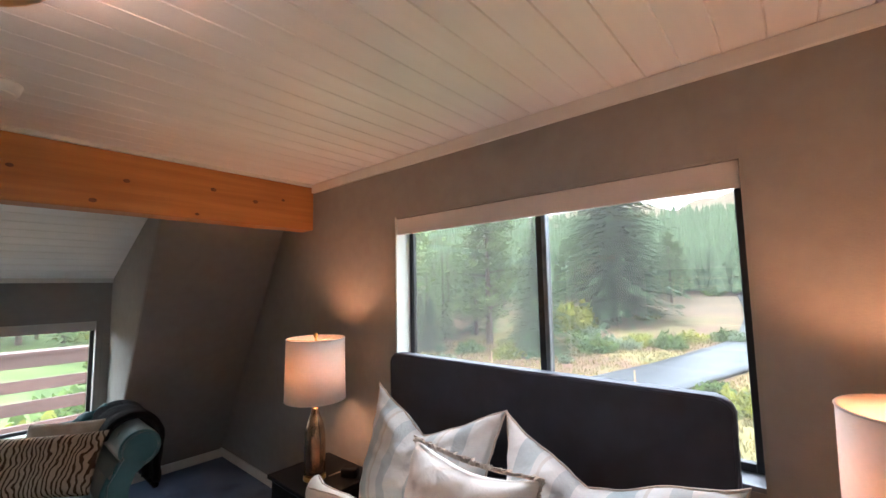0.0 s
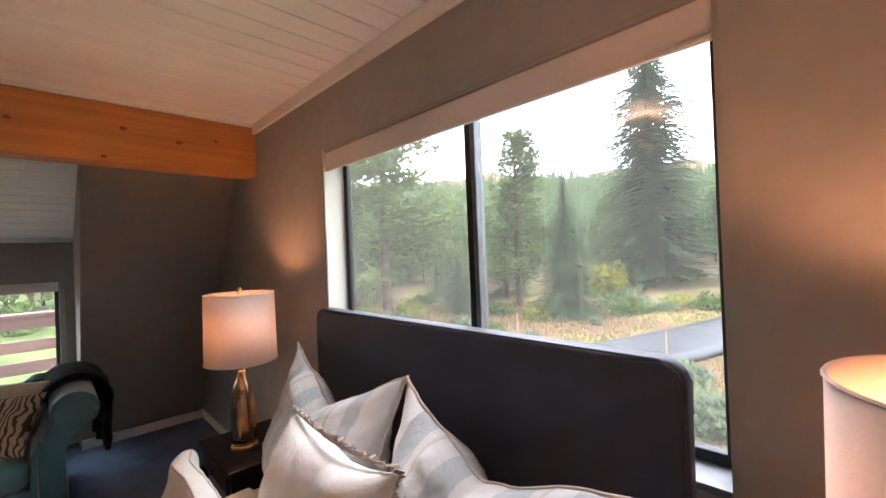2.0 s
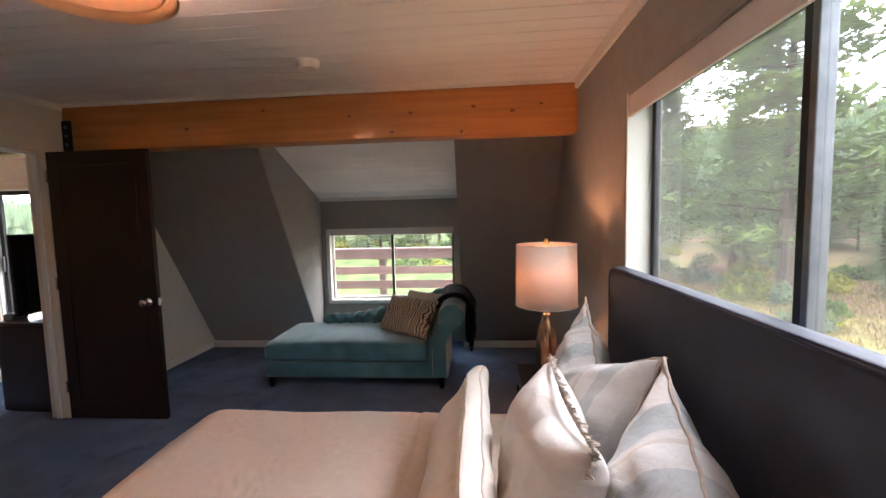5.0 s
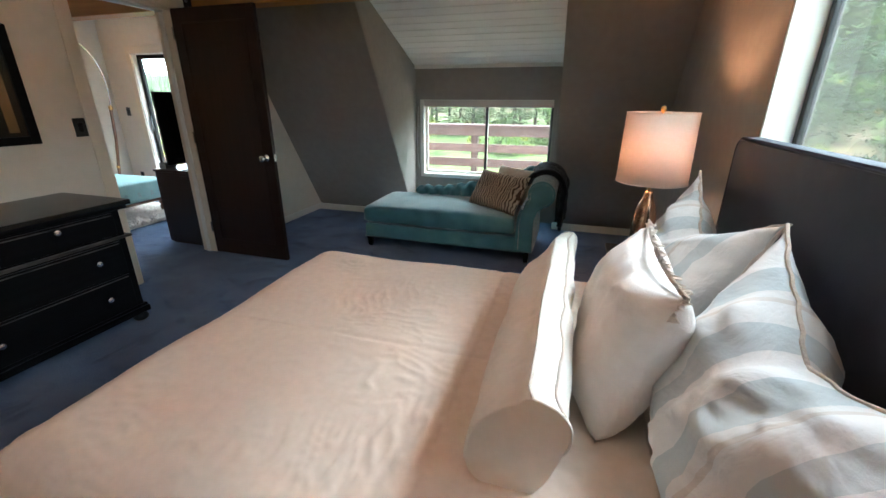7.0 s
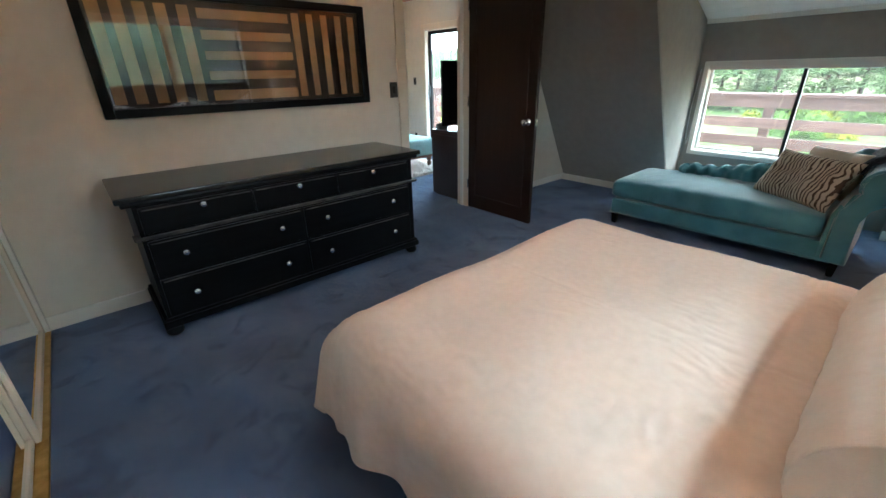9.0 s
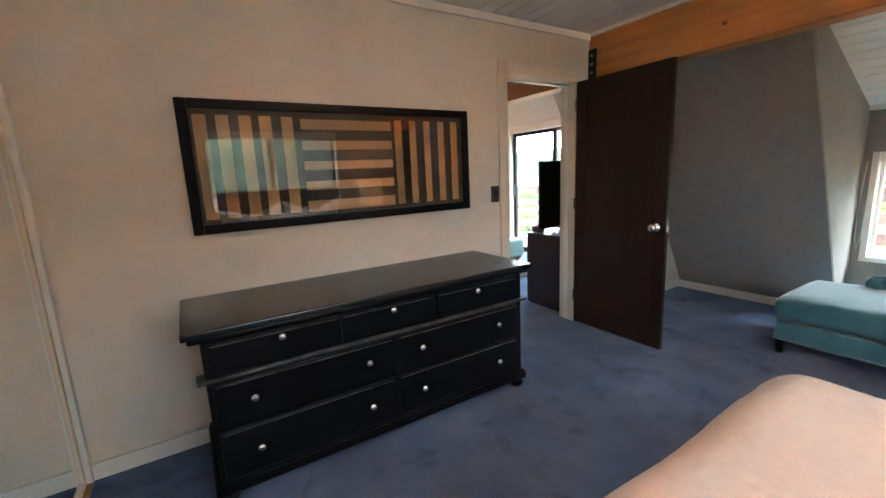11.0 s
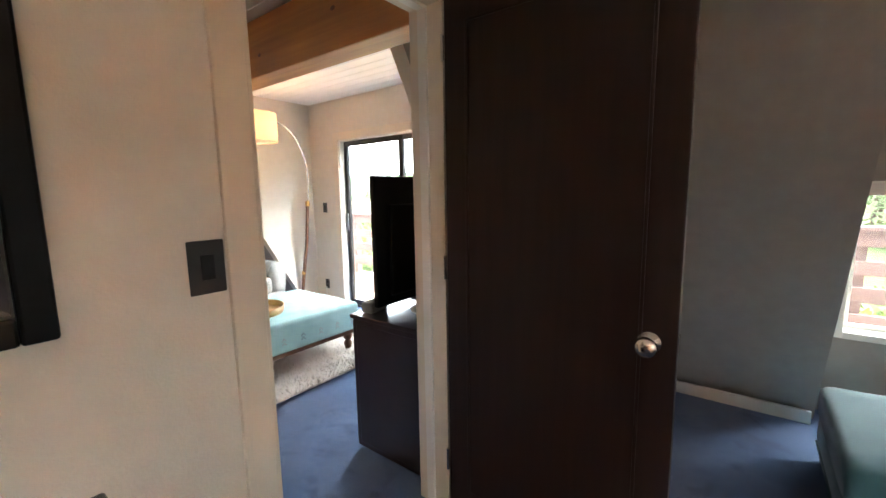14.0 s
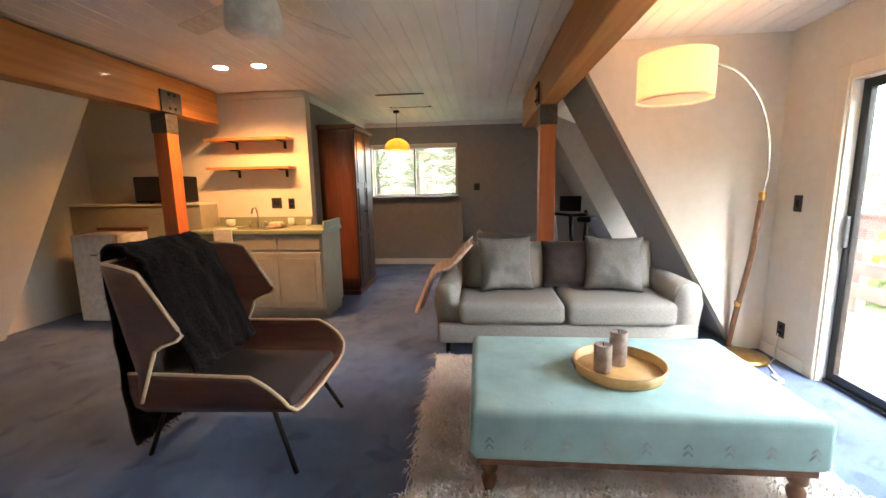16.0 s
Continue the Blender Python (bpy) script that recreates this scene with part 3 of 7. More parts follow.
beam(YB, 3.09, XW + 0.001, XE - 0.001, 2.06, 2.392, "varnished pine beam across the bedroom ceiling",
     [(0.80, 0.175, 0.011), (1.25, 0.20, 0.012), (1.52, 0.16, 0.012), (0.35, 0.17, 0.010), (0.66, 0.045, 0.012), (1.16, 0.03, 0.009), (-0.3, 0.24, 0.01), (-0.9, 0.13, 0.012), (1.72, 0.2, 0.009)])
beam(YB, 3.09, -7.4, XL - 0.001, 2.06, 2.392, "varnished pine beam over the sofa", [(-2.7, 0.2, 0.012), (-3.4, 0.12, 0.011), (-4.6, 0.2, 0.01)])
beam(-0.58, -0.42, -6.35, XL - 0.001, 2.06, 2.392, "varnished pine beam before the kitchen", [(-5.0, 0.2, 0.012)])
for x, y, nm in ((-5.90, 3.0, "orange stained timber post behind the sofa"), (-5.65, -0.5, "orange stained timber post before the kitchen")):
    t = thing("timber_post", (x, y, 0), 0, nm, "post", "posts under the beams")
    part("shaft", bbox((-0.07, -0.07, 0), (0.07, 0.07, 2.058), 0.006), REDWOOD, t)
    part("upper_bracket", bbox((-0.076, -0.076, 1.88), (0.076, 0.076, 2.052), 0.004), STRAPG, t, "grey iron strap")
    part("side_plate", bbox((-0.06 if y > 0 else -0.13, -0.098, 2.06), (0.06 if y > 0 else 0.12, -0.083, 2.25), 0.003), STRAPG, t, "grey iron plate")
    for i in range(4):
        bm = lathe([(0.014, 0), (0.014, 0.01), (0.0, 0.014)], 8)
        bmesh.ops.transform(bm, matrix=pose(-0.035 + 0.07 * (i % 2), -0.098, 2.10 + 0.12 * (i // 2), 90, 0, 0), verts=bm.verts)
        part("bolt", bm, IRON, t)
    if y < 0:
        t.rotation_euler = (0, 0, math.pi)
t = thing("beam_bracket", (-1.86, YB - 0.006, 2.09), 0, "black iron angle bracket at the beam's end", "bracket")
part("plate", bbox((-0.045, -0.006, -0.03), (0.03, 0.005, 0.20), 0.002), IRON, t)
for i in range(3):
    bm = lathe([(0.012, 0), (0.012, 0.008), (0.0, 0.011)], 8)
    bmesh.ops.transform(bm, matrix=pose(-0.008, -0.006, 0.02 + 0.065 * i, 90, 0, 0), verts=bm.verts)
    part("bolt", bm, ALUG, t)


def strip(name, a, b, material, label, bevel=0.004):
    return solid(name, bbox(a, b, bevel), material, label, "trim")


strip("trim_crown_east", (XE - 0.022, -0.72, 2.347), (XE, YB - 0.001, 2.413), TRIM, "white crown moulding over the window wall")
strip("trim_crown_west", (XW, -0.72, 2.362), (XW + 0.018, YB - 0.001, 2.413), TRIM, "white crown moulding over the partition")
strip("trim_crown_beam", (XW + 0.02, YB - 0.015, 2.39), (XE - 0.022, YB - 0.001, 2.414), TRIM, "thin white bead above the beam")
strip("trim_dormer", (-0.598, 4.70, 1.70), (1.083, 4.739, 1.745), TRIM, "white moulding where the dormer ceiling meets the wall")
strip("trim_crown_far", (XF + 0.001, 0.425, 2.35), (XF + 0.025, 3.1, 2.413), TRIM, "white crown moulding on the end wall")
strip("trim_crown_kitchen", (-6.498, -0.40, 2.34), (-6.47, 0.49, 2.413), CASING, "cream crown moulding over the kitchen")
strip("trim_crown_return", (XF, 0.421, 2.34), (-6.6, 0.445, 2.413), TRIM, "white crown moulding along the return wall")
strip("baseboard_west_a", (XW, -0.58, 0), (XW + 0.014, DY0 - 0.08, 0.085), TRIM, "white baseboard under the picture wall")
strip("baseboard_west_b", (XW, DY1 + 0.065, 0), (XW + 0.014, 4.57, 0.075), TRIM, "white baseboard behind the open door")
strip("baseboard_north_left", (XW + 0.015, 4.50, 0), (-0.62, 4.525, 0.075), TRIM, "white baseboard under the sloping wall")
strip("baseboard_north_right", (1.09, 4.50, 0), (XE - 0.016, 4.525, 0.075), TRIM, "white baseboard under the sloping wall")
strip("baseboard_east", (XE - 0.014, 2.7, 0), (XE, 4.57, 0.075), TRIM, "white baseboard along the window wall")
strip("baseboard_far", (XF, 0.43, 0), (XF + 0.016, 2.1, 0.10), TRIM, "white baseboard along the end wall")
strip("baseboard_living_north", (-5.36, 4.634, 0), (SX0 - 0.09, 4.65, 0.09), TRIM, "white baseboard beside the sliding door")

# door casing and lining, both faces of the partition
t = thing("door_casing", ((XW + XL) / 2, DY0, 0), 0, "cream painted door casing round the open doorway", "door frame", kind="structure")
hx = (XW - XL) / 2
w = DY1 - DY0
for s in (1, -1):
    xa, xb = sorted((s * hx, s * (hx + 0.016)))
    part("side_casing", bbox((xa, -0.078, 0), (xb, 0.0, DZ + 0.08), 0.004), CASING, t)
    part("side_casing", bbox((xa, w, 0), (xb, w + 0.06, DZ + 0.08), 0.004), CASING, t)
    part("head_casing", bbox((xa, 0.0, DZ), (xb, w, DZ + 0.08), 0.004), CASING, t)
part("jamb", bbox((-hx - 0.004, -0.006, 0), (hx + 0.004, 0.014, DZ), 0.002), CASING, t)
part("jamb", bbox((-hx - 0.004, w - 0.014, 0), (hx + 0.004, w + 0.006, DZ), 0.002), CASING, t)
part("head_jamb", bbox((-hx - 0.004, 0.014, DZ - 0.02), (hx + 0.004, w - 0.014, DZ + 0.004), 0.002), CASING, t)
part("stop", bbox((-0.03, 0.014, 0), (0.01, 0.026, DZ - 0.02), 0.002), TRIM, t)
part("stop", bbox((-0.03, w - 0.026, 0), (0.01, w - 0.014, DZ - 0.02), 0.002), TRIM, t)
part("head_stop", bbox((-0.03, 0.026, DZ - 0.032), (0.01, w - 0.026, DZ - 0.02), 0.002), TRIM, t)

# the open door, at a right angle to the partition
t = thing("door_1", (-1.89, 2.782, 0.012), 0, "dark espresso wooden door standing open", "door", kind="structure")
part("leaf", bbox((0, -0.018, 0), (0.785, 0.018, 2.02), 0.003), DOORWOOD, t)
for a, b in (((0.09, 0.13), (0.10, 1.92)), ((0.685, 0.13), (0.695, 1.92)), ((0.10, 0.13), (0.685, 0.14)), ((0.10, 1.91), (0.685, 1.92))):
    part("panel_moulding", bbox((a[0], -0.0225, a[1]), (b[0], -0.017, b[1]), 0.002), DOORWOOD, t)
for s in (-1, 1):
    bm = lathe([(0.032, 0), (0.032, 0.006), (0.012, 0.01), (0.011, 0.03), (0.024, 0.036), (0.030, 0.05), (0.026, 0.064), (0.012, 0.070), (0, 0.071)], 20)
    bmesh.ops.transform(bm, matrix=pose(0.715, s * 0.018, 0.90, 90 if s < 0 else -90, 0, 0), verts=bm.verts)
    part("door_knob", bm, CHROME, t, "satin nickel knob", smooth=True)
part("latch_plate", bbox((0.784, -0.012, 0.87), (0.7885, 0.012, 0.93), 0.001), CHROME, t)
for z in (0.2, 1.0, 1.8):
    bm = lathe([(0.007, 0), (0.007, 0.09)], 8, at=(-0.006, -0.02, z))
    part("hinge", bm, CHROME, t)


# ---- windows ----
def sash(t, name, a, b, axis, material, bar=0.035, dep=0.03, mid=None, glassmat=None):
    """Frame bars round a glazed rectangle; a, b are (along, z) corners, axis is the wall's normal."""
    def P(u0, z0, u1, z1, d0, d1):
        return (((d0, u0, z0), (d1, u1, z1)) if axis == "x" else ((u0, d0, z0), (u1, d1, z1)))
    (u0, z0), (u1, z1) = a, b
    for r in ((u0, z0, u0 + bar, z1), (u1 - bar, z0, u1, z1), (u0 + bar, z0, u1 - bar, z0 + bar), (u0 + bar, z1 - bar, u1 - bar, z1)):
        part(name, bbox(*P(*r, -dep / 2, dep / 2), 0.003), material, t)
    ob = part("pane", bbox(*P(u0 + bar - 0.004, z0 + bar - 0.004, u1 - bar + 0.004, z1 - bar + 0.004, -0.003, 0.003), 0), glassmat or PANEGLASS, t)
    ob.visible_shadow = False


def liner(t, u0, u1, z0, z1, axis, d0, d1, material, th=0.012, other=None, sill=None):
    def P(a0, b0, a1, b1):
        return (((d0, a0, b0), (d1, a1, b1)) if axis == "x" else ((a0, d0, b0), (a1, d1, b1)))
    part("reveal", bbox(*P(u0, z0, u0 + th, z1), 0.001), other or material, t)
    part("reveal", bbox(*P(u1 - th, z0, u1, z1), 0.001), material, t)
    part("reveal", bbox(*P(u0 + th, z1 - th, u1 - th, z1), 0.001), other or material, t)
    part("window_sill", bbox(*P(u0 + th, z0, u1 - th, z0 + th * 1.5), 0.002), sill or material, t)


t = thing("window_1", (2.10, (WY0 + WY1) / 2, WZ0), 0, "wide sliding window with dark frame above the headboard", "window", kind="structure")
hw = (WY1 - WY0) / 2
# left reveal coloured white for the daylight on it; others keep wall grey
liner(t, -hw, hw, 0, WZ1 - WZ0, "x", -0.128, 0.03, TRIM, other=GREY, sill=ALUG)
sash(t, "window_frame", (-hw + 0.012, 0.018), (-0.026, WZ1 - WZ0 - 0.012), "x", ALU, 0.03, 0.035)
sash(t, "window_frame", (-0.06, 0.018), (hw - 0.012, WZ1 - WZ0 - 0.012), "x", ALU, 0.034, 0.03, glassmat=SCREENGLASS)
part("mullion", bbox((-0.024, -0.083, 0.02), (0.022, -0.0602, WZ1 - WZ0 - 0.014), 0.003), ALUG, t, "grey aluminium meeting rail")
t = thing("roller_blind", (2.012, (WY0 + WY1) / 2, WZ1), 0, "blush white roller blind rolled up over the window", "blind")
part("fabric", bbox((-0.03, -hw + 0.014, -0.105), (-0.024, hw - 0.014, -0.015), 0.001), BLIND, t)
bm = lathe([(0.022, -hw + 0.02), (0.022, hw - 0.02)], 16)
bmesh.ops.transform(bm, matrix=pose(0, 0, -0.04, 90, 0, 0), verts=bm.verts)
part("roller", bm, BLIND, t, smooth=True)
part("bottom_bar", bbox((-0.035, -hw + 0.014, -0.113), (-0.02, hw - 0.014, -0.100), 0.003), BLIND, t)

t = thing("window_2", ((NX0 + NX1) / 2, 4.82, NZ0), 0, "low white-trimmed sliding dormer window", "window", kind="structure")
hw = (NX1 - NX0) / 2
liner(t, -hw, hw, 0, NZ1 - NZ0, "y", -0.078, 0.03, TRIM)
part("trim_side", bbox((-hw - 0.03, -0.092, -0.03), (-hw + 0.012, -0.0785, NZ1 - NZ0), 0.002), TRIM, t)
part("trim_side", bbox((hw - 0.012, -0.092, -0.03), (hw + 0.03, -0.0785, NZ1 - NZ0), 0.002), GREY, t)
part("apron", bbox((-hw + 0.012, -0.10, -0.03), (hw - 0.012, -0.0785, 0.01), 0.003), TRIM, t)
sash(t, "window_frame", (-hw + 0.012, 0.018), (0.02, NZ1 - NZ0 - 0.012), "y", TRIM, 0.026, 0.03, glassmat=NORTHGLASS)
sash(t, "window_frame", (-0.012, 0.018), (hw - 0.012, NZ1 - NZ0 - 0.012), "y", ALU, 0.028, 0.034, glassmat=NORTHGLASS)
t = thing("roller_blind", ((NX0 + NX1) / 2, 4.77, NZ1), 0, "white roller blind rolled up over the dormer window", "blind")
part("fabric", bbox((-hw + 0.015, -0.03, -0.078), (hw - 0.015, -0.024, -0.012), 0.001), BLIND, t)
part("headrail", bbox((-hw + 0.015, -0.022, -0.05), (hw - 0.015, 0.02, -0.013), 0.006), BLIND, t)
t = thing("window_cord", (NX0 - 0.055, 4.735, 0.55), 0, "thin white blind cord hanging on the wall", "cord")
part("cord", tube(bm_new(), [(0, 0, 0.75), (-0.02, 0, 0.35), (-0.015, 0, 0.1), (0.0, 0, 0.02), (0.02, 0, 0.12), (0.03, 0, 0.7)], 0.003, 6), TRIM, t)

t = thing("window_3", (XF - 0.1, (FY0 + FY1) / 2, FZ0), 0, "far end window with a dark ledge", "window", kind="structure")
hw = (FY1 - FY0) / 2
liner(t, -hw, hw, 0, FZ1 - FZ0, "x", -0.02, 0.099, TRIM)
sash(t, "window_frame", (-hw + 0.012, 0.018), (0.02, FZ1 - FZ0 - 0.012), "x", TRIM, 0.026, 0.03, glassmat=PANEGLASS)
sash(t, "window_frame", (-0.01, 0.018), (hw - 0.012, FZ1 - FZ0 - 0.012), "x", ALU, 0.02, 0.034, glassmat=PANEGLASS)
part("ledge", bbox((0.101, -hw - 0.05, -0.03), (0.24, hw + 0.03, -0.004), 0.004), CONSOLE, t, "dark wooden ledge")
part("blind_roll", bbox((0.02, -hw + 0.015, FZ1 - FZ0 - 0.075), (0.06, hw - 0.015, FZ1 - FZ0 - 0.013), 0.01), BLIND, t)
solid("half_wall_pier", boxes(((XF + 0.001, 2.01, 0), (XF + 0.2, 2.09, FZ0 - 0.032))), GREY, "short grey pier under the ledge", "wall")

t = thing("window_4", (-7.125, 4.82, 0.5), 0, "second dormer window by the exercise bike", "window", kind="structure")
liner(t, -0.625, 0.625, 0, 0.87, "y", -0.078, 0.03, TRIM)
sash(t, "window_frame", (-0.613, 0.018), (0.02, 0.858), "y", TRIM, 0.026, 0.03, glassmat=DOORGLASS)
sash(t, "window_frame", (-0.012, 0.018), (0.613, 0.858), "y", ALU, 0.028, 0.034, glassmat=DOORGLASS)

t = thing("door_2", ((SX0 + SX1) / 2, 4.73, 0), 0, "sliding glass patio door with a dark bronze frame", "door", kind="structure")
hw = (SX1 - SX0) / 2
for s in (-1, 1):
    xa, xb = sorted((s * hw, s * (hw + 0.085)))
    part("side_casing", bbox((xa, -0.098, 0), (xb, -0.0805, SZ + 0.085), 0.005), CASING, t)
part("head_casing", bbox((-hw, -0.098, SZ), (hw, -0.0805, SZ + 0.085), 0.005), CASING, t)
part("reveal", bbox((-hw, -0.08, 0), (-hw + 0.014, 0.05, SZ), 0.002), TRIM, t)
part("reveal", bbox((hw - 0.014, -0.08, 0), (hw, 0.05, SZ), 0.002), TRIM, t)
part("reveal", bbox((-hw + 0.014, -0.08, SZ - 0.014), (hw - 0.014, 0.05, SZ), 0.002), TRIM, t)
part("threshold", bbox((-hw + 0.014, -0.04, 0.001), (hw - 0.014, 0.06, 0.025), 0.004), ALU, t)
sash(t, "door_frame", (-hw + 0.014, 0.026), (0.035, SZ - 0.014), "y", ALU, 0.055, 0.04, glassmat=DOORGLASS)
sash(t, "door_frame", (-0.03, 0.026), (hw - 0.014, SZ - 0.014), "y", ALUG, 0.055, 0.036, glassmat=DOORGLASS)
part("pull_handle", bbox((-hw + 0.03, -0.045, 0.92), (-hw + 0.055, -0.02, 1.12), 0.006), ALUG, t, "grey pull handle")


# ---- small wall plates ----
def plate(x, y, z, axis, s, label, w=0.075, h=0.118, toggles=1, outlet=False):
    t = thing("wall_outlet" if outlet else "light_switch", (x, y, z), 0, label, "outlet" if outlet else "switch")
    rot = {"x": 90 * s, "y": 0 if s < 0 else 180}[axis]
    t.rotation_euler = (0, 0, radians(rot))
    part("plate", bbox((-w / 2, -0.006, -h / 2), (w / 2, 0.0, h / 2), 0.003), PLATE, t)
    for i in range(toggles):
        u = (i - (toggles - 1) / 2) * 0.036
        if outlet:
            for dz in (-0.024, 0.024):
                part("socket", bbox((u - 0.016, -0.009, dz - 0.014), (u + 0.016, -0.006, dz + 0.014), 0.003), TVB, t)
        else:
            part("rocker", bbox((u - 0.014, -0.010, -0.028), (u + 0.014, -0.005, 0.028), 0.003), IRON, t)
    return t


plate(XW, 1.91, 1.19, "x", 1, "dark bronze switch plate beside the doorway", 0.076, 0.118)
plate(-5.14, 4.65, 1.185, "y", -1, "dark switch plate beside the sliding door")
plate(-5.17, 4.65, 0.235, "y", -1, "dark outlet low beside the sliding door", outlet=True)
plate(XF, 2.34, 1.33, "x", 1, "dark switch plate on the end wall", 0.1)
plate(-6.5, 0.08, 1.20, "x", 1, "dark double switch over the counter", 0.12, toggles=2)
plate(-6.5, 0.255, 1.19, "x", 1, "dark outlet over the counter", outlet=True)
t = thing("smoke_detector", (0.285, 2.37, ZC), 0, "round white smoke detector on the ceiling", "smoke detector")
bm = lathe([(0.0, -0.042), (0.045, -0.042), (0.062, -0.034), (0.068, -0.008), (0.07, 0.0)], 28)
part("housing", bm, WHITEPL, t, smooth=True)
part("vent_ring", lathe([(0.05, -0.0435), (0.056, -0.0395), (0.05, -0.036)], 28), TRIM, t)

# ---- mirrored closet doors to the south ----
t = thing("closet_mirror_doors", (0, -0.60, 0), 0, "sliding mirrored closet doors in cream metal frames", "closet door", kind="structure")
xs = [-1.86, -0.89, 0.06, 1.01, 1.96]
for i in range(4):
    x0, x1, d = xs[i], xs[i + 1] + (0.03 if i < 3 else 0), -0.02 if i % 2 else 0.0
    part("mirror", bbox((x0 + 0.03, d - 0.005, 0.05), (x1 - 0.03, d + 0.0, 2.30), 0), MIRROR, t, "silvered mirror")
    for a, b in (((x0, 0.02), (x0 + 0.032, 2.33)), ((x1 - 0.032, 0.02), (x1, 2.33)), ((x0 + 0.032, 0.02), (x1 - 0.032, 0.052)), ((x0 + 0.032, 2.298), (x1 - 0.032, 2.33))):
        part("door_frame", bbox((a[0], d - 0.008, a[1]), (b[0], d + 0.010, b[1]), 0.003), CASING, t)
part("floor_track", bbox((-1.90, -0.04, 0.0), (1.96, 0.03, 0.014), 0.003), BRASS, t)
part("head_track", bbox((-1.90, -0.04, 2.33), (1.96, 0.03, 2.413), 0.003), CASING, t)
part("side_jamb", bbox((-1.908, -0.05, 0.0), (-1.865, 0.03, 2.33), 0.004), TRIM, t)


# ---- bed ----
BY0, BY1, BX0, BX1, BZ = 0.27, 1.97, -0.175, 1.86, 0.552
bed = thing("bed", (1.0, 1.138, 0), 0, "queen bed with navy leather headboard and blush linen duvet", "bed")
ox, oy = 1.0, 1.138
part("base", bbox((BX0 + 0.2 - ox, BY0 + 0.13 - oy, 0.12), (BX1 - ox, BY1 - 0.13 - oy, 0.32), 0.02), LEATHER, bed)
part("mattress", bbox((BX0 + 0.14 - ox, BY0 + 0.10 - oy, 0.32), (BX1 - ox, BY1 - 0.10 - oy, BZ - 0.035), 0.05, 4), SHEET, bed, "blush fitted sheet", smooth=True)
for x in (BX0 + 0.27, BX1 - 0.1):
    for y in (BY0 + 0.2, BY1 - 0.2):
        part("leg", lathe([(0.02, 0), (0.03, 0.12)], 12, at=(x - ox, y - oy, 0)), BLACKWOOD, bed)
bm = bm_new()
n = 26
HB0, HB1, HZ, RC = 0.319 - oy, 1.957 - oy, 1.238, 0.05
prof = [(HB0, 0.15)]
for k in range(9):
    a = math.pi - k * math.pi / 16
    prof.append((HB0 + RC + RC * math.cos(a), HZ - RC + RC * math.sin(a)))
for k in range(9):
    a = math.pi / 2 - k * math.pi / 16
    prof.append((HB1 - RC + RC * math.cos(a), HZ - RC + RC * math.sin(a)))
prof.append((HB1, 0.15))
prism(bm, prof, "x", 1.88 - ox, 1.938 - ox)
bmesh.ops.bevel(bm, geom=[e for e in bm.edges if abs(e.verts[0].co.x - e.verts[1].co.x) < 1e-4], offset=0.018, segments=4, affect="EDGES", profile=0.5)
part("headboard", bm, LEATHER, bed, "navy leather headboard with piped edge", smooth=True)
part("piping", tube(bm_new(), [(1.882 - ox, p[0] * 0.992, p[1] - 0.010) for p in prof], 0.005, 6), LEATHER, bed, smooth=True)


def duvet():
    bm = bm_new()
    R, drop = 0.19, 0.24
    x_head = 1.50
    lx, ly = x_head - BX0 - R, (BY1 - BY0) / 2 - R
    cy = (BY0 + BY1) / 2
    arc = R * math.pi / 2

    def fn(u, v):
        px = x_head - u * (lx + arc + drop)            # plane place along the bed
        py = (2 * v - 1) * (ly + arc + drop)
        ex, ey = max(0.0, (x_head - lx) - px), max(0.0, abs(py) - ly)
        d = math.hypot(ex, ey)
        d2 = max(ex, ey)
        bx, by = max(px, x_head - lx), max(-ly, min(ly, py))
        if d > 1e-6:
            dx, dy = -ex / d, (ey / d) * (1 if py > 0 else -1)
        else:
            dx = dy = 0.0
        if d2 < 1e-9:
            off, z = 0.0, 0.0
        elif d2 < arc:
            a = d2 / R
            off, z = R * math.sin(a), -R * (1 - math.cos(a))
        else:
            off, z = R + 0.03 * (d2 - arc), -R - (d2 - arc) * 0.97
        w = max(0.0, (d2 - arc * 0.6)) / drop
        s = bx * 1.0 + by * 1.0 + math.atan2(dy, dx if dx else 1e-9) * 0.25
        fold = w * (0.024 * math.sin(s * 13 + 1.3 * math.sin(s * 5)) + 0.009 * math.sin(s * 29 + 2))
        corner = min(ex, ey) / drop
        x, y = bx + dx * (off + fold + 0.05 * corner), by + dy * (off + fold + 0.05 * corner)
        top = 1 - min(1.0, d2 / arc)
        q = (px, py, 0)
        puff = 0.018 * fuzz(q, 2.1, 3) + 0.003 * fuzz(q, 6.5, 7) * (0.4 + 0.6 * top)
        # short crisp wrinkles across and along the bed, in loose patches
        p1 = max(0.0, fuzz(q, 3.2, 21)) * 3.0
        p2 = max(0.0, fuzz(q, 2.7, 33)) * 3.0
        r1 = max(0.0, 1 - 4.5 * abs(fuzz((px * 0.35 + 0.05 * py, py + 0.06 * fuzz(q, 4, 2), 0), 25, 5)))
        r2 = max(0.0, 1 - 4.5 * abs(fuzz((px + 0.08 * fuzz(q, 4, 9), py * 0.3, 0), 27, 14)))
        crease = 0.0033 * p1 * r1 + 0.0033 * p2 * r2 - 0.001
        line = -0.006 * math.exp(-((px - 0.97) / 0.012) ** 2) - 0.004 * math.exp(-((py + 0.05) / 0.012) ** 2) * (px < 1.2)
        zz = BZ + 0.01 + z + (puff + max(-0.005, crease) + line)
        hem = 0.012 * math.sin(s * 6) * w
        return (x - ox, y + cy - oy, max(0.13, zz + hem))
    grid(bm, 230, 270, fn)
    return bm


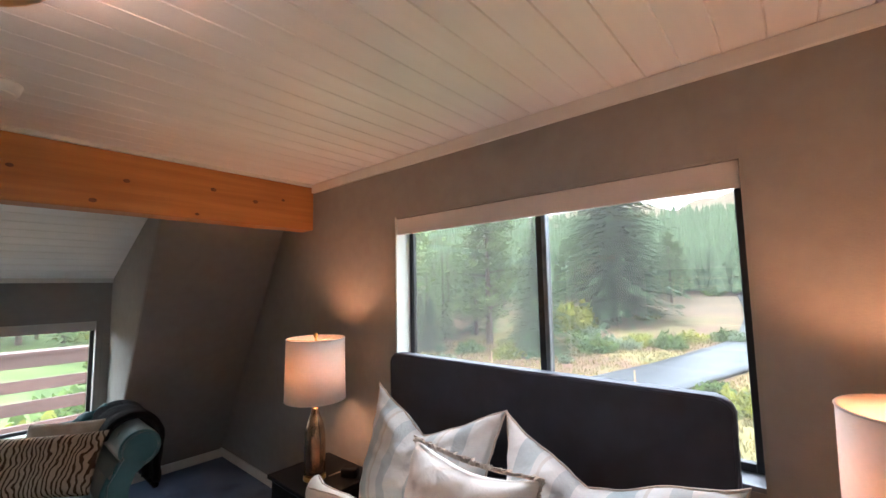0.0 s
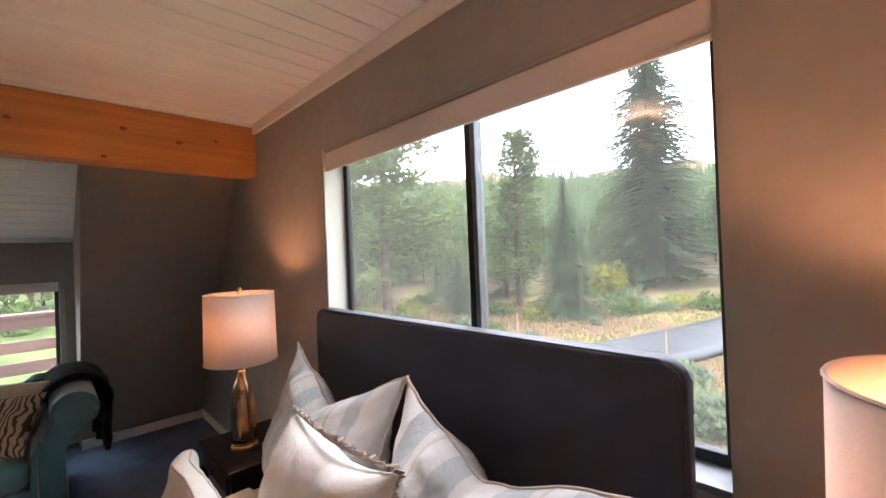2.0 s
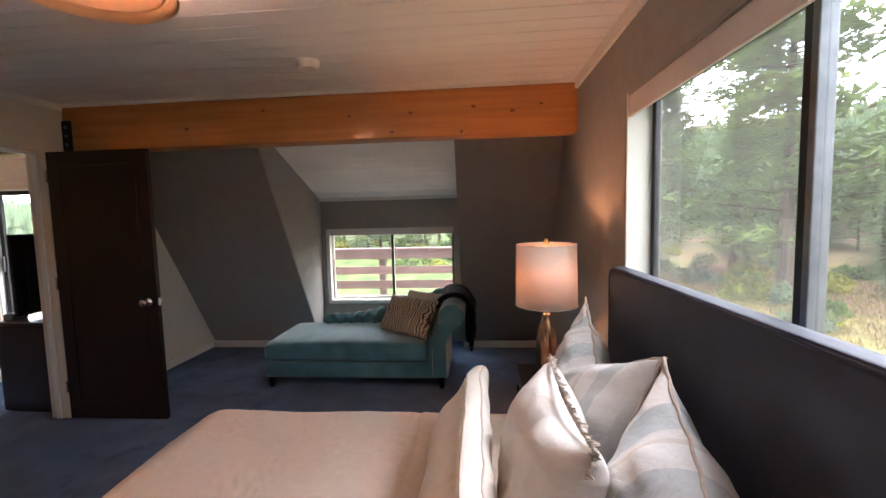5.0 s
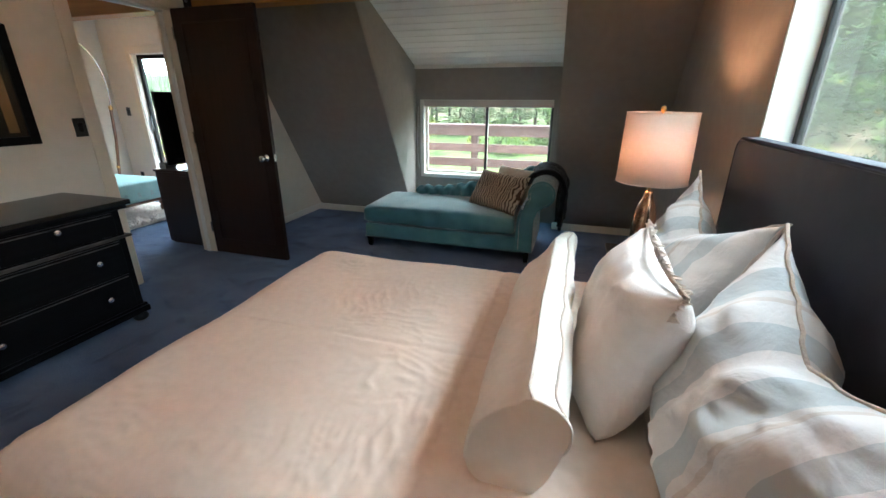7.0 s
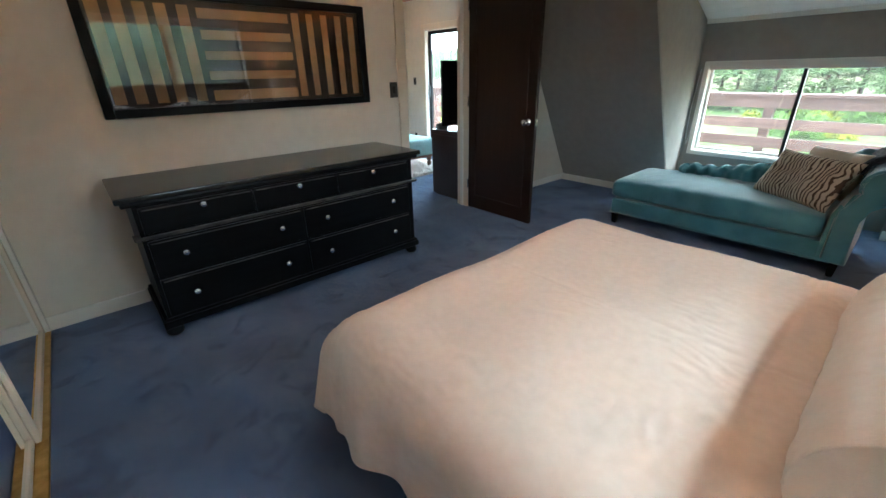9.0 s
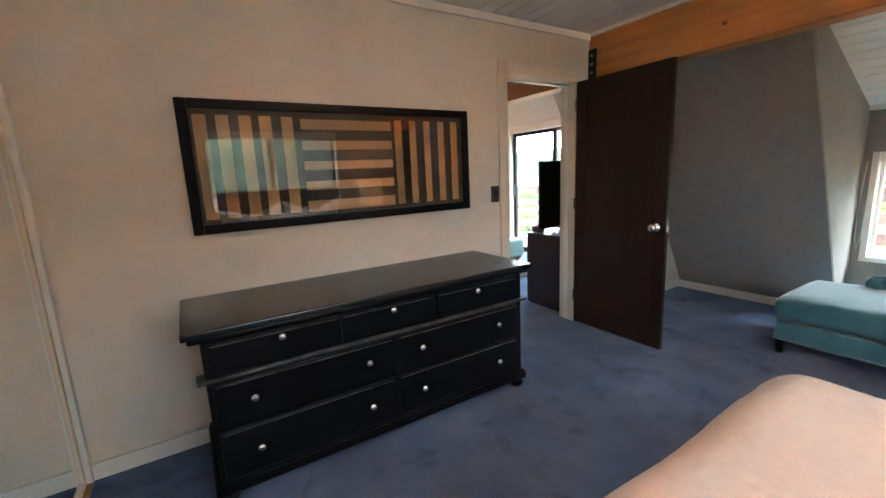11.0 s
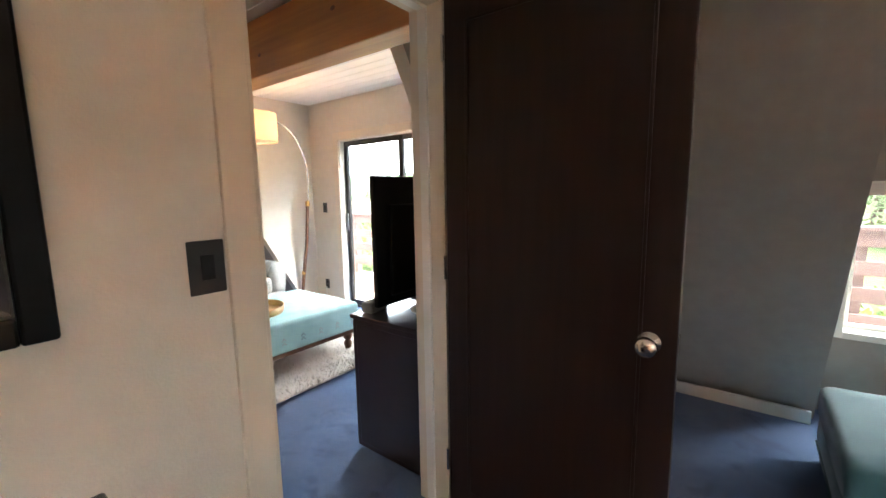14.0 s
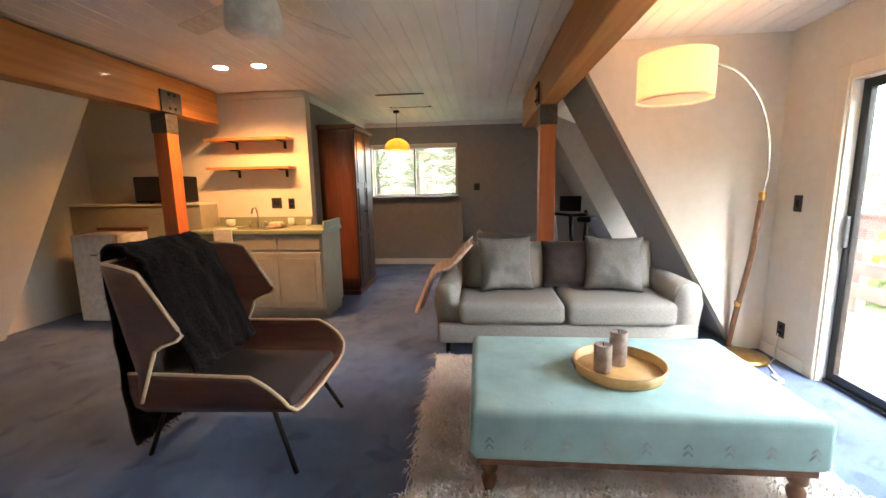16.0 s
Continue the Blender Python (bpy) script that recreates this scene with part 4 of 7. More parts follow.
part("duvet", duvet(), DUVET, bed, "rumpled blush linen duvet", smooth=True)
dv = LAST[0]
sm = dv.modifiers.new("thickness", "SOLIDIFY")
sm.thickness, sm.offset = 0.012, -1
# turned-back sheet under the pillows
part("top_sheet", grid(bm_new(), 30, 60, lambda u, v: (1.44 + 0.40 * u - ox, BY0 + 0.11 + (BY1 - BY0 - 0.22) * v - oy,
     BZ + 0.004 + 0.006 * fuzz((u * 3, v * 6, 0), 2.0, 4) - 0.05 * (max(0, abs(2 * v - 1) - 0.93) / 0.07) ** 2)), SHEET, bed, "blush sheet", smooth=True)


def bed_pillow(name, w, h, t, c, rx, rz, material, label, seed, trim=None, seams=(), sag=0.0, ears=0.07, ry=0.0):
    """A pillow stood on its edge: c is its middle, rx leans it back, rz turns it."""
    T = thing(name, c, 0, label, "pillow")
    T.matrix_world = pose(*c, 0, 0, rz) @ pose(0, 0, 0, rx, ry, 0)
    part("cover", cushion(w, h, t, seed, 28, ears, 0.014, sag), material, T, smooth=True)
    if trim:
        loop = edge_loop(w, h, ears, sag)[20:61]
        part("edge_trim", tube(bm_new(), [(p[0] * 1.004, p[1] * 1.004, 0.004 * math.sin(i * 2.1)) for i, p in enumerate(loop)], 0.0042, 6), trim, T, "frayed taupe edge")
    for off in seams:
        def line(u, k):
            a, b = (2 * u - 1), 2 * off / h
            x = a * w / 2 * (1 - ears * (1 - b * b))
            f = max(0.0, 1 - a ** 4) ** 0.55 * max(0.0, 1 - b ** 4) ** 0.55
            return (x, off, k * (t / 2 * f * 1.06 + 0.004))
        part("seam", tube(bm_new(), [line(i / 24, 1) for i in range(1, 24)], 0.004, 6), PIPING, T)
    return T


def sham(w, h, t, c, rx, rz, material, label, seed, chop=0.16, at=0.0, droop=0.0, flare=0.035):
    """A soft square pillow with its upper edge pushed down in the middle, so that two ears stand up."""
    T = thing("euro_sham", c, 0, label, "pillow")
    T.matrix_world = pose(*c, 0, 0, rz) @ pose(0, 0, 0, rx, 0, 0)

    def bend(a, b, z):
        inx, iny = 1 - 0.07 * (1 - b * b), 1 - 0.05 * (1 - a * a)
        x, y = a * w / 2 * inx, b * h / 2 * iny
        g = max(0.0, 1 - abs(a - at) / (1 - at if a > at else 1 + at)) ** 0.85
        up = max(0.0, (b + 1) / 2)
        y -= (chop * g + droop * max(0.0, a) ** 1.5) * up ** 1.6
        y += 0.016 * fuzz((a * 2.2, b * 0.6, 0), 1.3, seed) * up
        x += math.copysign(flare * max(0.0, abs(a) - 0.6) / 0.4 * max(0.0, b), a)
        return x, y, z

    bm = bm_new()
    for side in (1, -1):
        def fn(u, v):
            a, b = 2 * u - 1, 2 * v - 1
            f = max(0.0, 1 - abs(a) ** 3.2) ** 0.6 * max(0.0, 1 - abs(b) ** 3.2) ** 0.6
            ear = max(0.0, b) * abs(a - at) ** 1.5
            z = t / 2 * f * (1.12 - 0.45 * ear - 0.12 * b)
            # creases run from the pushed-in middle down and outwards
            k = (a - at) * 2.6 + 0.5 * (1 - b)
            z -= f * 0.045 * max(0.0, b + 0.1) * math.exp(-((a - at) / 0.16) ** 2)
            z += f * (0.014 * math.sin(k * 5 + seed + 2 * fuzz((a, b, side), 1.6, seed)) * max(0.0, 0.4 + 0.6 * b) + 0.026 * fuzz((a, b, side * 0.4), 1.9, seed) + 0.012 * fuzz((a, b, side), 4.8, seed + 2) + 0.005 * fuzz((a * 1.5, b, side), 11, seed))
            z += f * 0.010 * math.exp(-5 * (1 - abs(a))) * math.sin(b * 19 + seed) + f * 0.010 * math.exp(-5 * (1 - abs(b))) * math.sin(a * 21 + seed)
            return bend(a, b, side * z)
        grid(bm, 44, 44, fn)
    bmesh.ops.remove_doubles(bm, verts=bm.verts, dist=1e-4)
    part("cover", bm, material, T, smooth=True)
    loop = [(1, -1 + k / 10) for k in range(21)] + [(1 - k / 16, 1) for k in range(1, 33)] + [(-1, 1 - k / 10) for k in range(1, 21)]
    part("edge_trim", tube(bm_new(), [Vector(bend(a, b, 0.003 * math.sin(i * 2.1))) * 1.006 for i, (a, b) in enumerate(loop)], 0.0048, 6), PIPING, T, "taupe corded edge")
    return T


def frayed_flange(T, w, h, ears, seed):
    """A ragged strip of unhemmed linen along the upper and side edges."""
    rng = random.Random(seed)
    loop = [Vector(p) for p in edge_loop(w, h, ears)[37:62]]
    fine = [loop[i].lerp(loop[i + 1], k / 5) for i in range(len(loop) - 1) for k in range(5)]
    bm = bm_new()
    rows = []
    for i, p in enumerate(fine):
        o = Vector((p.x / w, p.y / h, 0)).normalized()
        d = 0.014 + 0.005 * fuzz((p.x, p.y, 0), 30, seed) + rng.uniform(-0.003, 0.003)
        rows.append((bm.verts.new(p - o * 0.006 + Vector((0, 0, 0.004))), bm.verts.new(p + o * d * 0.5 + Vector((0, 0, rng.uniform(-0.008, 0.008)))), bm.verts.new(p + o * d + Vector((0, 0, rng.uniform(-0.014, 0.014))))))
    for a, b in zip(rows, rows[1:]):
        bm.faces.new((a[0], b[0], b[1], a[1]))
        bm.faces.new((a[1], b[1], b[2], a[2]))
    ob = part("fringe", bm, PIPING, T, "frayed taupe fringe")
    so = ob.modifiers.new("thickness", "SOLIDIFY")
    so.thickness = 0.003


# local +y is the pillow's upper edge; x runs along the headboard
sham(0.735, 0.57, 0.24, (1.672, 1.503, 0.82), 72, -90, STRIPE, "large blue-grey striped linen sham against the headboard", 1, 0.17, -0.05)
sham(0.745, 0.57, 0.27, (1.655, 0.69, 0.815), 72, -92, STRIPE, "slumped blue-grey striped linen sham against the headboard", 5, 0.17, -0.12, 0.045)
wp = bed_pillow("throw_pillow", 0.58, 0.45, 0.21, (1.435, 1.09, 0.775), 73, -91, WHITEL, "white linen pillow with frayed taupe fringe", 9, None, ears=0.09, sag=0.03)
frayed_flange(wp, 0.58, 0.45, 0.09, 3)


def lumbar_pillow():
    """A long boxed pillow leaning back: its outline across is swept along the bed's width."""
    y0, y1 = 0.595, 1.715
    t = thing("lumbar_pillow", (1.168, (y0 + y1) / 2, 0.56), 0, "long cream linen lumbar pillow with taupe seams", "pillow")
    sec = [(-0.05, 0.0), (-0.095, 0.07), (-0.07, 0.17), (0.0, 0.238), (0.035, 0.275), (0.09, 0.255), (0.12, 0.195), (0.105, 0.08), (0.06, 0.0)]
    n = len(sec)

    def ring(w):
        k = w * n
        i, f = int(k) % n, k - int(k)
        p = [Vector((*sec[(i + j) % n], 0)) for j in (-1, 0, 1, 2)]
        return 0.5 * ((2 * p[1]) + (p[2] - p[0]) * f + (2 * p[0] - 5 * p[1] + 4 * p[2] - p[3]) * f * f + (3 * p[1] - p[0] - 3 * p[2] + p[3]) * f ** 3)

    def fn(u, w):
        a = 2 * u - 1
        p = ring(w)
        e = max(0.0, (abs(a) - 0.93) / 0.07)
        swell = 1.03 - 0.04 * a * a - 0.035 * e ** 2
        cx, cz = 0.025, 0.13
        x, z = cx + (p.x - cx) * swell, max(0.0, cz + (p.y - cz) * swell)
        # the upper rear corner is drawn out into a point at both ends
        tip = e ** 2 * max(0.0, 1 - ((p.x - 0.10) ** 2 + (p.y - 0.25) ** 2) / 0.012)
        x, z = x + 0.016 * tip, z + 0.012 * tip
        y = a * (y1 - y0) / 2 * (1 - 0.03 * e * (1 - tip)) + math.copysign(0.022 * tip, a)
        # the far end is drawn in to a single raised point
        k = max(0.0, (a - 0.55) / 0.45) ** 2
        near = max(0.0, 1 - ((p.x - 0.10) ** 2 + (p.y - 0.25) ** 2) / 0.02)
        x += (0.10 - x) * 0.55 * k * (1 - near)
        z -= 0.42 * z * k * (1 - near)
        d = 0.009 * fuzz((x * 2, y * 1.2, z * 2), 6, 4) + 0.005 * math.sin(y * 48 + z * 20 + 2 * fuzz((y, z, 0), 5, 1)) * max(0, 1 - z / 0.12) + 0.002 * fuzz((x, y, z), 22, 7)
        return (x + d, y, max(0.0, z + d * 0.6))
    bm = grid(bm_new(), 70, 54, fn)
    bmesh.ops.remove_doubles(bm, verts=bm.verts, dist=1e-4)
    for s in (0, 1):
        loop = [fn(s, w / 54) for w in range(54)]
        c = bm.verts.new((0.025, sum(q[1] for q in loop) / 54 + (0.010 if s else -0.010), 0.13))
        vs = []
        for q in loop:
            vs.append(bm.verts.new(q))
        for i in range(54):
            bm.faces.new((vs[i], vs[(i + 1) % 54], c) if s else (vs[(i + 1) % 54], vs[i], c))
    bmesh.ops.remove_doubles(bm, verts=bm.verts, dist=1e-4)
    bmesh.ops.recalc_face_normals(bm, faces=bm.faces)
    for e in bm.edges:
        e.smooth = e.calc_face_angle(0.0) < 0.75
    part("cover", bm, CREAML, t, smooth=True)
    for end in (0.0, 1.0):
        part("seam", tube(bm_new(), [fn(end, w / 40) for w in range(4, 30)], 0.0032, 6), CREAML, t)
    for w in (4 / n, 5 / n):
        part("seam", tube(bm_new(), [(q[0] + 0.001, q[1], q[2] + 0.001) for q in (fn(i / 60, w) for i in range(61))], 0.0036, 6), PIPING, t)


lumbar_pillow()


# ---- nightstands and lamps ----
def nightstand(x, y, label):
    t = thing("nightstand", (x, y, 0), 0, label, "nightstand", "bedside tables")
    part("top", bbox((-0.215, -0.26, 0.475), (0.215, 0.26, 0.50), 0.005), BLACKWOOD, t)
    part("apron", bbox((-0.195, -0.24, 0.36), (0.195, 0.24, 0.474), 0.004), BLACKWOOD, t)
    part("drawer_front", bbox((-0.205, -0.20, 0.375), (-0.196, 0.20, 0.462), 0.003), BLACKWOOD, t)
    part("shelf", bbox((-0.19, -0.235, 0.14), (0.19, 0.235, 0.16), 0.004), BLACKWOOD, t)
    for a in (-1, 1):
        for b in (-1, 1):
            part("leg", bbox((a * 0.195 - 0.018, b * 0.24 - 0.018, 0), (a * 0.195 + 0.018, b * 0.24 + 0.018, 0.36), 0.004), BLACKWOOD, t)
    part("knob", lathe([(0.012, 0), (0.012, 0.02), (0, 0.022)], 12, at=(0, 0, 0)), CHROME, t)
    LAST[0].matrix_local = pose(-0.205, 0, 0.42, 0, -90, 0)
    return t


def table_lamp(x, y, z, label):
    t = thing("table_lamp", (x, y, z), 0, label, "table lamp", "bedside lamps")
    part("foot", lathe([(0.066, 0), (0.066, 0.012), (0.06, 0.02), (0.0, 0.021)], 28), BRASS, t, "brass foot", smooth=True)
    part("body", lathe([(0.058, 0.021), (0.062, 0.05), (0.062, 0.2), (0.058, 0.27), (0.046, 0.325), (0.03, 0.36), (0.022, 0.385), (0.024, 0.40), (0.018, 0.405), (0.0, 0.406)], 28), MERCURY, t, "bronze mercury glass body", smooth=True)
    part("stem", lathe([(0.007, 0.40), (0.007, 0.80), (0.0, 0.801)], 10), BRASS, t)
    s = bm_new()
    n = 40
    for r0, r1 in ((0.178, 0.172),):
        lo = [s.verts.new((r0 * math.cos(2 * math.pi * i / n), r0 * math.sin(2 * math.pi * i / n), 0.455)) for i in range(n)]
        hi = [s.verts.new((r1 * math.cos(2 * math.pi * i / n), r1 * math.sin(2 * math.pi * i / n), 0.815)) for i in range(n)]
        for i in range(n):
            s.faces.new((lo[i], lo[(i + 1) % n], hi[(i + 1) % n], hi[i]))
    ob = part("shade", s, SHADE, t, "white linen drum shade glowing warm", smooth=True)
    so = ob.modifiers.new("thickness", "SOLIDIFY")
    so.thickness = 0.003
    for zz, r in ((0.457, 0.178), (0.813, 0.172)):
        part("rim", tube(bm_new(), [(r * math.cos(2 * math.pi * i / 40), r * math.sin(2 * math.pi * i / 40), zz) for i in range(41)], 0.003, 5), SHADE, t)
    for i in range(3):
        a = 2 * math.pi * i / 3 + 0.4
        part("spider_arm", tube(bm_new(), [(0, 0, 0.795), (0.17 * math.cos(a), 0.17 * math.sin(a), 0.808)], 0.002, 5), BRASS, t)
    part("bulb", lathe([(0.0, 0.52), (0.02, 0.53), (0.03, 0.56), (0.026, 0.60), (0.012, 0.63), (0.0, 0.631)], 16), BULB, t, smooth=True)
    part("finial", lathe([(0.006, 0.80), (0.006, 0.815), (0.014, 0.825), (0.012, 0.842), (0.0, 0.848)], 14), BRASS, t, "brass finial", smooth=True)
    lamp = new("lamp_light", bpy.data.lights.new("lamp_light", "POINT"))
    lamp.data.energy, lamp.data.color, lamp.data.shadow_soft_size = 8.2, (1.0, 0.45, 0.19), 0.045
    lamp.location = (x, y, z + 0.66)
    return t


nightstand(1.715, 2.39, "black wooden nightstand beside the bed and window wall")
nightstand(1.715, -0.08, "black wooden nightstand beside the bed and closet")
table_lamp(1.658, 2.382, 0.50, "lit table lamp with mercury glass base and drum shade")
table_lamp(1.67, -0.08, 0.50, "lit table lamp with mercury glass base by the closet side")
t = thing("lamp_cord", (1.72, 2.33, 0.503), 0, "clear lamp cord lying on the nightstand", "cord")
part("cord", tube(bm_new(), [(0.0, 0.0, 0.0), (0.06, -0.03, 0.012), (0.12, -0.05, 0.002), (0.19, -0.02, -0.003), (0.23, 0.0, -0.12)], 0.003, 6), SAND, t)
t = thing("remote_control", (1.80, 2.23, 0.501), 30, "small black clock set on the nightstand", "clock")
part("case", bbox((-0.03, -0.05, 0), (0.03, 0.05, 0.055), 0.01), TVB, t)

# drum ceiling light of the bedroom: an outer fabric drum round a peach inner bowl
DLX, DLY = 0.10, 1.15
t = thing("ceiling_light", (DLX, DLY, ZC), 0, "lit cream fabric double drum light under the ceiling", "ceiling light")
part("canopy", lathe([(0.07, -0.02), (0.07, 0.0)], 24), CHROME, t)
part("stem", lathe([(0.01, -0.10), (0.01, -0.02)], 10), CHROME, t)
for nm, r, z0, z1, mm, lab in (("outer_shade", 0.242, -0.215, -0.06, DRUMOUT, "tan translucent fabric drum"), ("inner_shade", 0.205, -0.195, -0.075, DRUMIN, "glowing peach inner drum")):
    ob = part(nm, open_drum(r, z0, z1), mm, t, lab, smooth=True)
    so = ob.modifiers.new("thickness", "SOLIDIFY")
    so.thickness = 0.003
part("diffuser", lathe([(0.203, -0.193), (0.203, -0.190), (0, -0.190)], 44), DRUMIN, t, "peach bottom diffuser")
for zz, r in ((-0.213, 0.242), (-0.194, 0.204)):
    part("rim", tube(bm_new(), [(r * math.cos(2 * math.pi * i / 44), r * math.sin(2 * math.pi * i / 44), zz) for i in range(45)], 0.003, 5), DRUMOUT, t)
lamp = new("ceiling_lamp_light", bpy.data.lights.new("ceiling_lamp_light", "POINT"))
lamp.data.energy, lamp.data.color, lamp.data.shadow_soft_size = 34.0, (1.0, 0.66, 0.47), 0.06
lamp.location = (DLX, DLY, ZC - 0.11)


# ---- dresser ----
def dresser():
    t = thing("dresser", (-1.61, 0.785, 0), 0, "long worn black wooden dresser with pewter knobs", "dresser")
    W = 0.875
    fx = 0.265                                     # front of the carcass
    part("carcass", bbox((-0.285, -W + 0.03, 0.10), (fx, W - 0.03, 0.745), 0.004), BLACKWOOD, t)
    part("top", bbox((-0.29, -W - 0.03, 0.77), (0.305, W + 0.03, 0.80), 0.007, 3), BLACKTOP, t, "worn black plank top")
    part("cornice", bbox((-0.288, -W - 0.012, 0.745), (0.288, W + 0.012, 0.769), 0.008, 3), BLACKWOOD, t)
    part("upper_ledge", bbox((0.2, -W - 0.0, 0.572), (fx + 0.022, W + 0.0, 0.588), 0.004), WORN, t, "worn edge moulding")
    part("plinth", bbox((-0.28, -W + 0.005, 0.06), (fx + 0.02, W - 0.005, 0.10), 0.006, 3), BLACKWOOD, t)
    part("plinth_bead", bbox((-0.28, -W + 0.012, 0.101), (fx + 0.012, W - 0.012, 0.118), 0.005, 3), BLACKWOOD, t)
    for a in (-1, 1):
        for xx in (-0.24, 0.235):
            part("bun_foot", lathe([(0.028, 0), (0.042, 0.012), (0.046, 0.03), (0.036, 0.05), (0.03, 0.06)], 16, at=(xx, a * (W - 0.05), 0)), BLACKWOOD, t, smooth=True)
    rows = [(0.60, 0.735, [(-0.825, -0.29), (-0.28, 0.232), (0.242, 0.80)], (-0.544, -0.021, 0.495), 0.706), (0.36, 0.56, [(-0.825, -0.025), (-0.01, 0.80)], (-0.678, -0.166, 0.129, 0.643), 0.471),
            (0.13, 0.345, [(-0.825, -0.025), (-0.01, 0.80)], (-0.678, -0.166, 0.129, 0.643), 0.238)]
    for z0, z1, spans, knobs, zk in rows:
        for a, b in spans:
            d = part("drawer_front", bbox((fx, a, z0), (fx + 0.016, b, z1), 0.004), BLACKWOOD, t)
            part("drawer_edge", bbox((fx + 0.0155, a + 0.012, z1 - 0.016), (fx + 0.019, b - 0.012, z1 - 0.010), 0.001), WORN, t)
            for y in [q for q in knobs if a < q < b]:
                bm = lathe([(0.009, 0), (0.008, 0.012), (0.017, 0.017), (0.018, 0.024), (0.01, 0.031), (0.0, 0.032)], 14)
                bmesh.ops.transform(bm, matrix=pose(fx + 0.016, y, zk, 0, 90, 0), verts=bm.verts)
                part("knob", bm, CHROME, d, "pewter knob", smooth=True)
    return t


dresser()

# ---- framed slat picture ----
t = thing("wall_picture", (XW, 0.822, 1.436), 0, "black framed artwork of tan wooden bars behind glass", "picture")
part("backing", bbox((0.004, -0.82, -0.31), (0.014, 0.82, 0.31), 0), PICBACK, t)
for a, b in (((-0.838, -0.327), (-0.79, 0.327)), ((0.79, -0.327), (0.838, 0.327)), ((-0.79, -0.327), (0.79, -0.279)), ((-0.79, 0.279), (0.79, 0.327))):
    part("frame", bbox((0.001, a[0], a[1]), (0.034, b[0], b[1]), 0.006), BLACKWOOD, t)
bars = [(0.048, 0.106), (0.147, 0.205), (0.250, 0.308), (0.346, 0.404), (0.455, 0.513), (1.114, 1.163), (1.216, 1.262), (1.32, 1.366), (1.425, 1.472), (1.525, 1.575)]
for y0, y1 in bars:
    part("wooden_bar", bbox((0.0145, y0 - 0.822, -0.256), (0.0185, y1 - 0.822, 0.254), 0.0015), TAN, t)
for z0, z1 in ((1.627, 1.681), (1.518, 1.568), (1.409, 1.457), (1.298, 1.347), (1.178, 1.238)):
    part("wooden_bar", bbox((0.0145, 0.553 - 0.822, z0 - 1.436), (0.0185, 1.09 - 0.822, z1 - 1.436), 0.0015), TAN, t)
part("glazing", bbox((0.0205, -0.785, -0.275), (0.0225, 0.785, 0.275), 0), PICGLASS, t)
LAST[0].visible_shadow = False


# ---- chaise longue in the dormer ----
def tufted_roll():
    bm = bm_new()

    def fn(u, v):
        x = -0.34 + u * 1.30
        top = 0.515 + 0.29 * max(0.0, (u - 0.18) / 0.82) ** 1.4
        r = 0.075
        a = v * 2 * math.pi
        y = 4.06 + r * 1.0 * math.cos(a)
        z = top - r + r * math.sin(a)
        if math.sin(a) < 0:
            z = 0.36 + (z - (top - 2 * r)) * 0.3 if math.sin(a) < -0.5 else z
        dimple = 0.034 * (0.5 + 0.5 * math.cos(u * 2 * math.pi * 11 + (math.pi if math.sin(a) > 0.5 else 0)))
        y += dimple * (1 if math.cos(a) < 0 else 0)
        z -= dimple * 0.6 * max(0.0, math.sin(a))
        if u < 0.03:
            z -= (0.03 - u) * 1.2
        return (x, y, z)
    grid(bm, 88, 20, fn)
    bmesh.ops.remove_doubles(bm, verts=bm.verts, dist=1e-4)
    bmesh.ops.holes_fill(bm, edges=[e for e in bm.edges if e.is_boundary])
    return bm


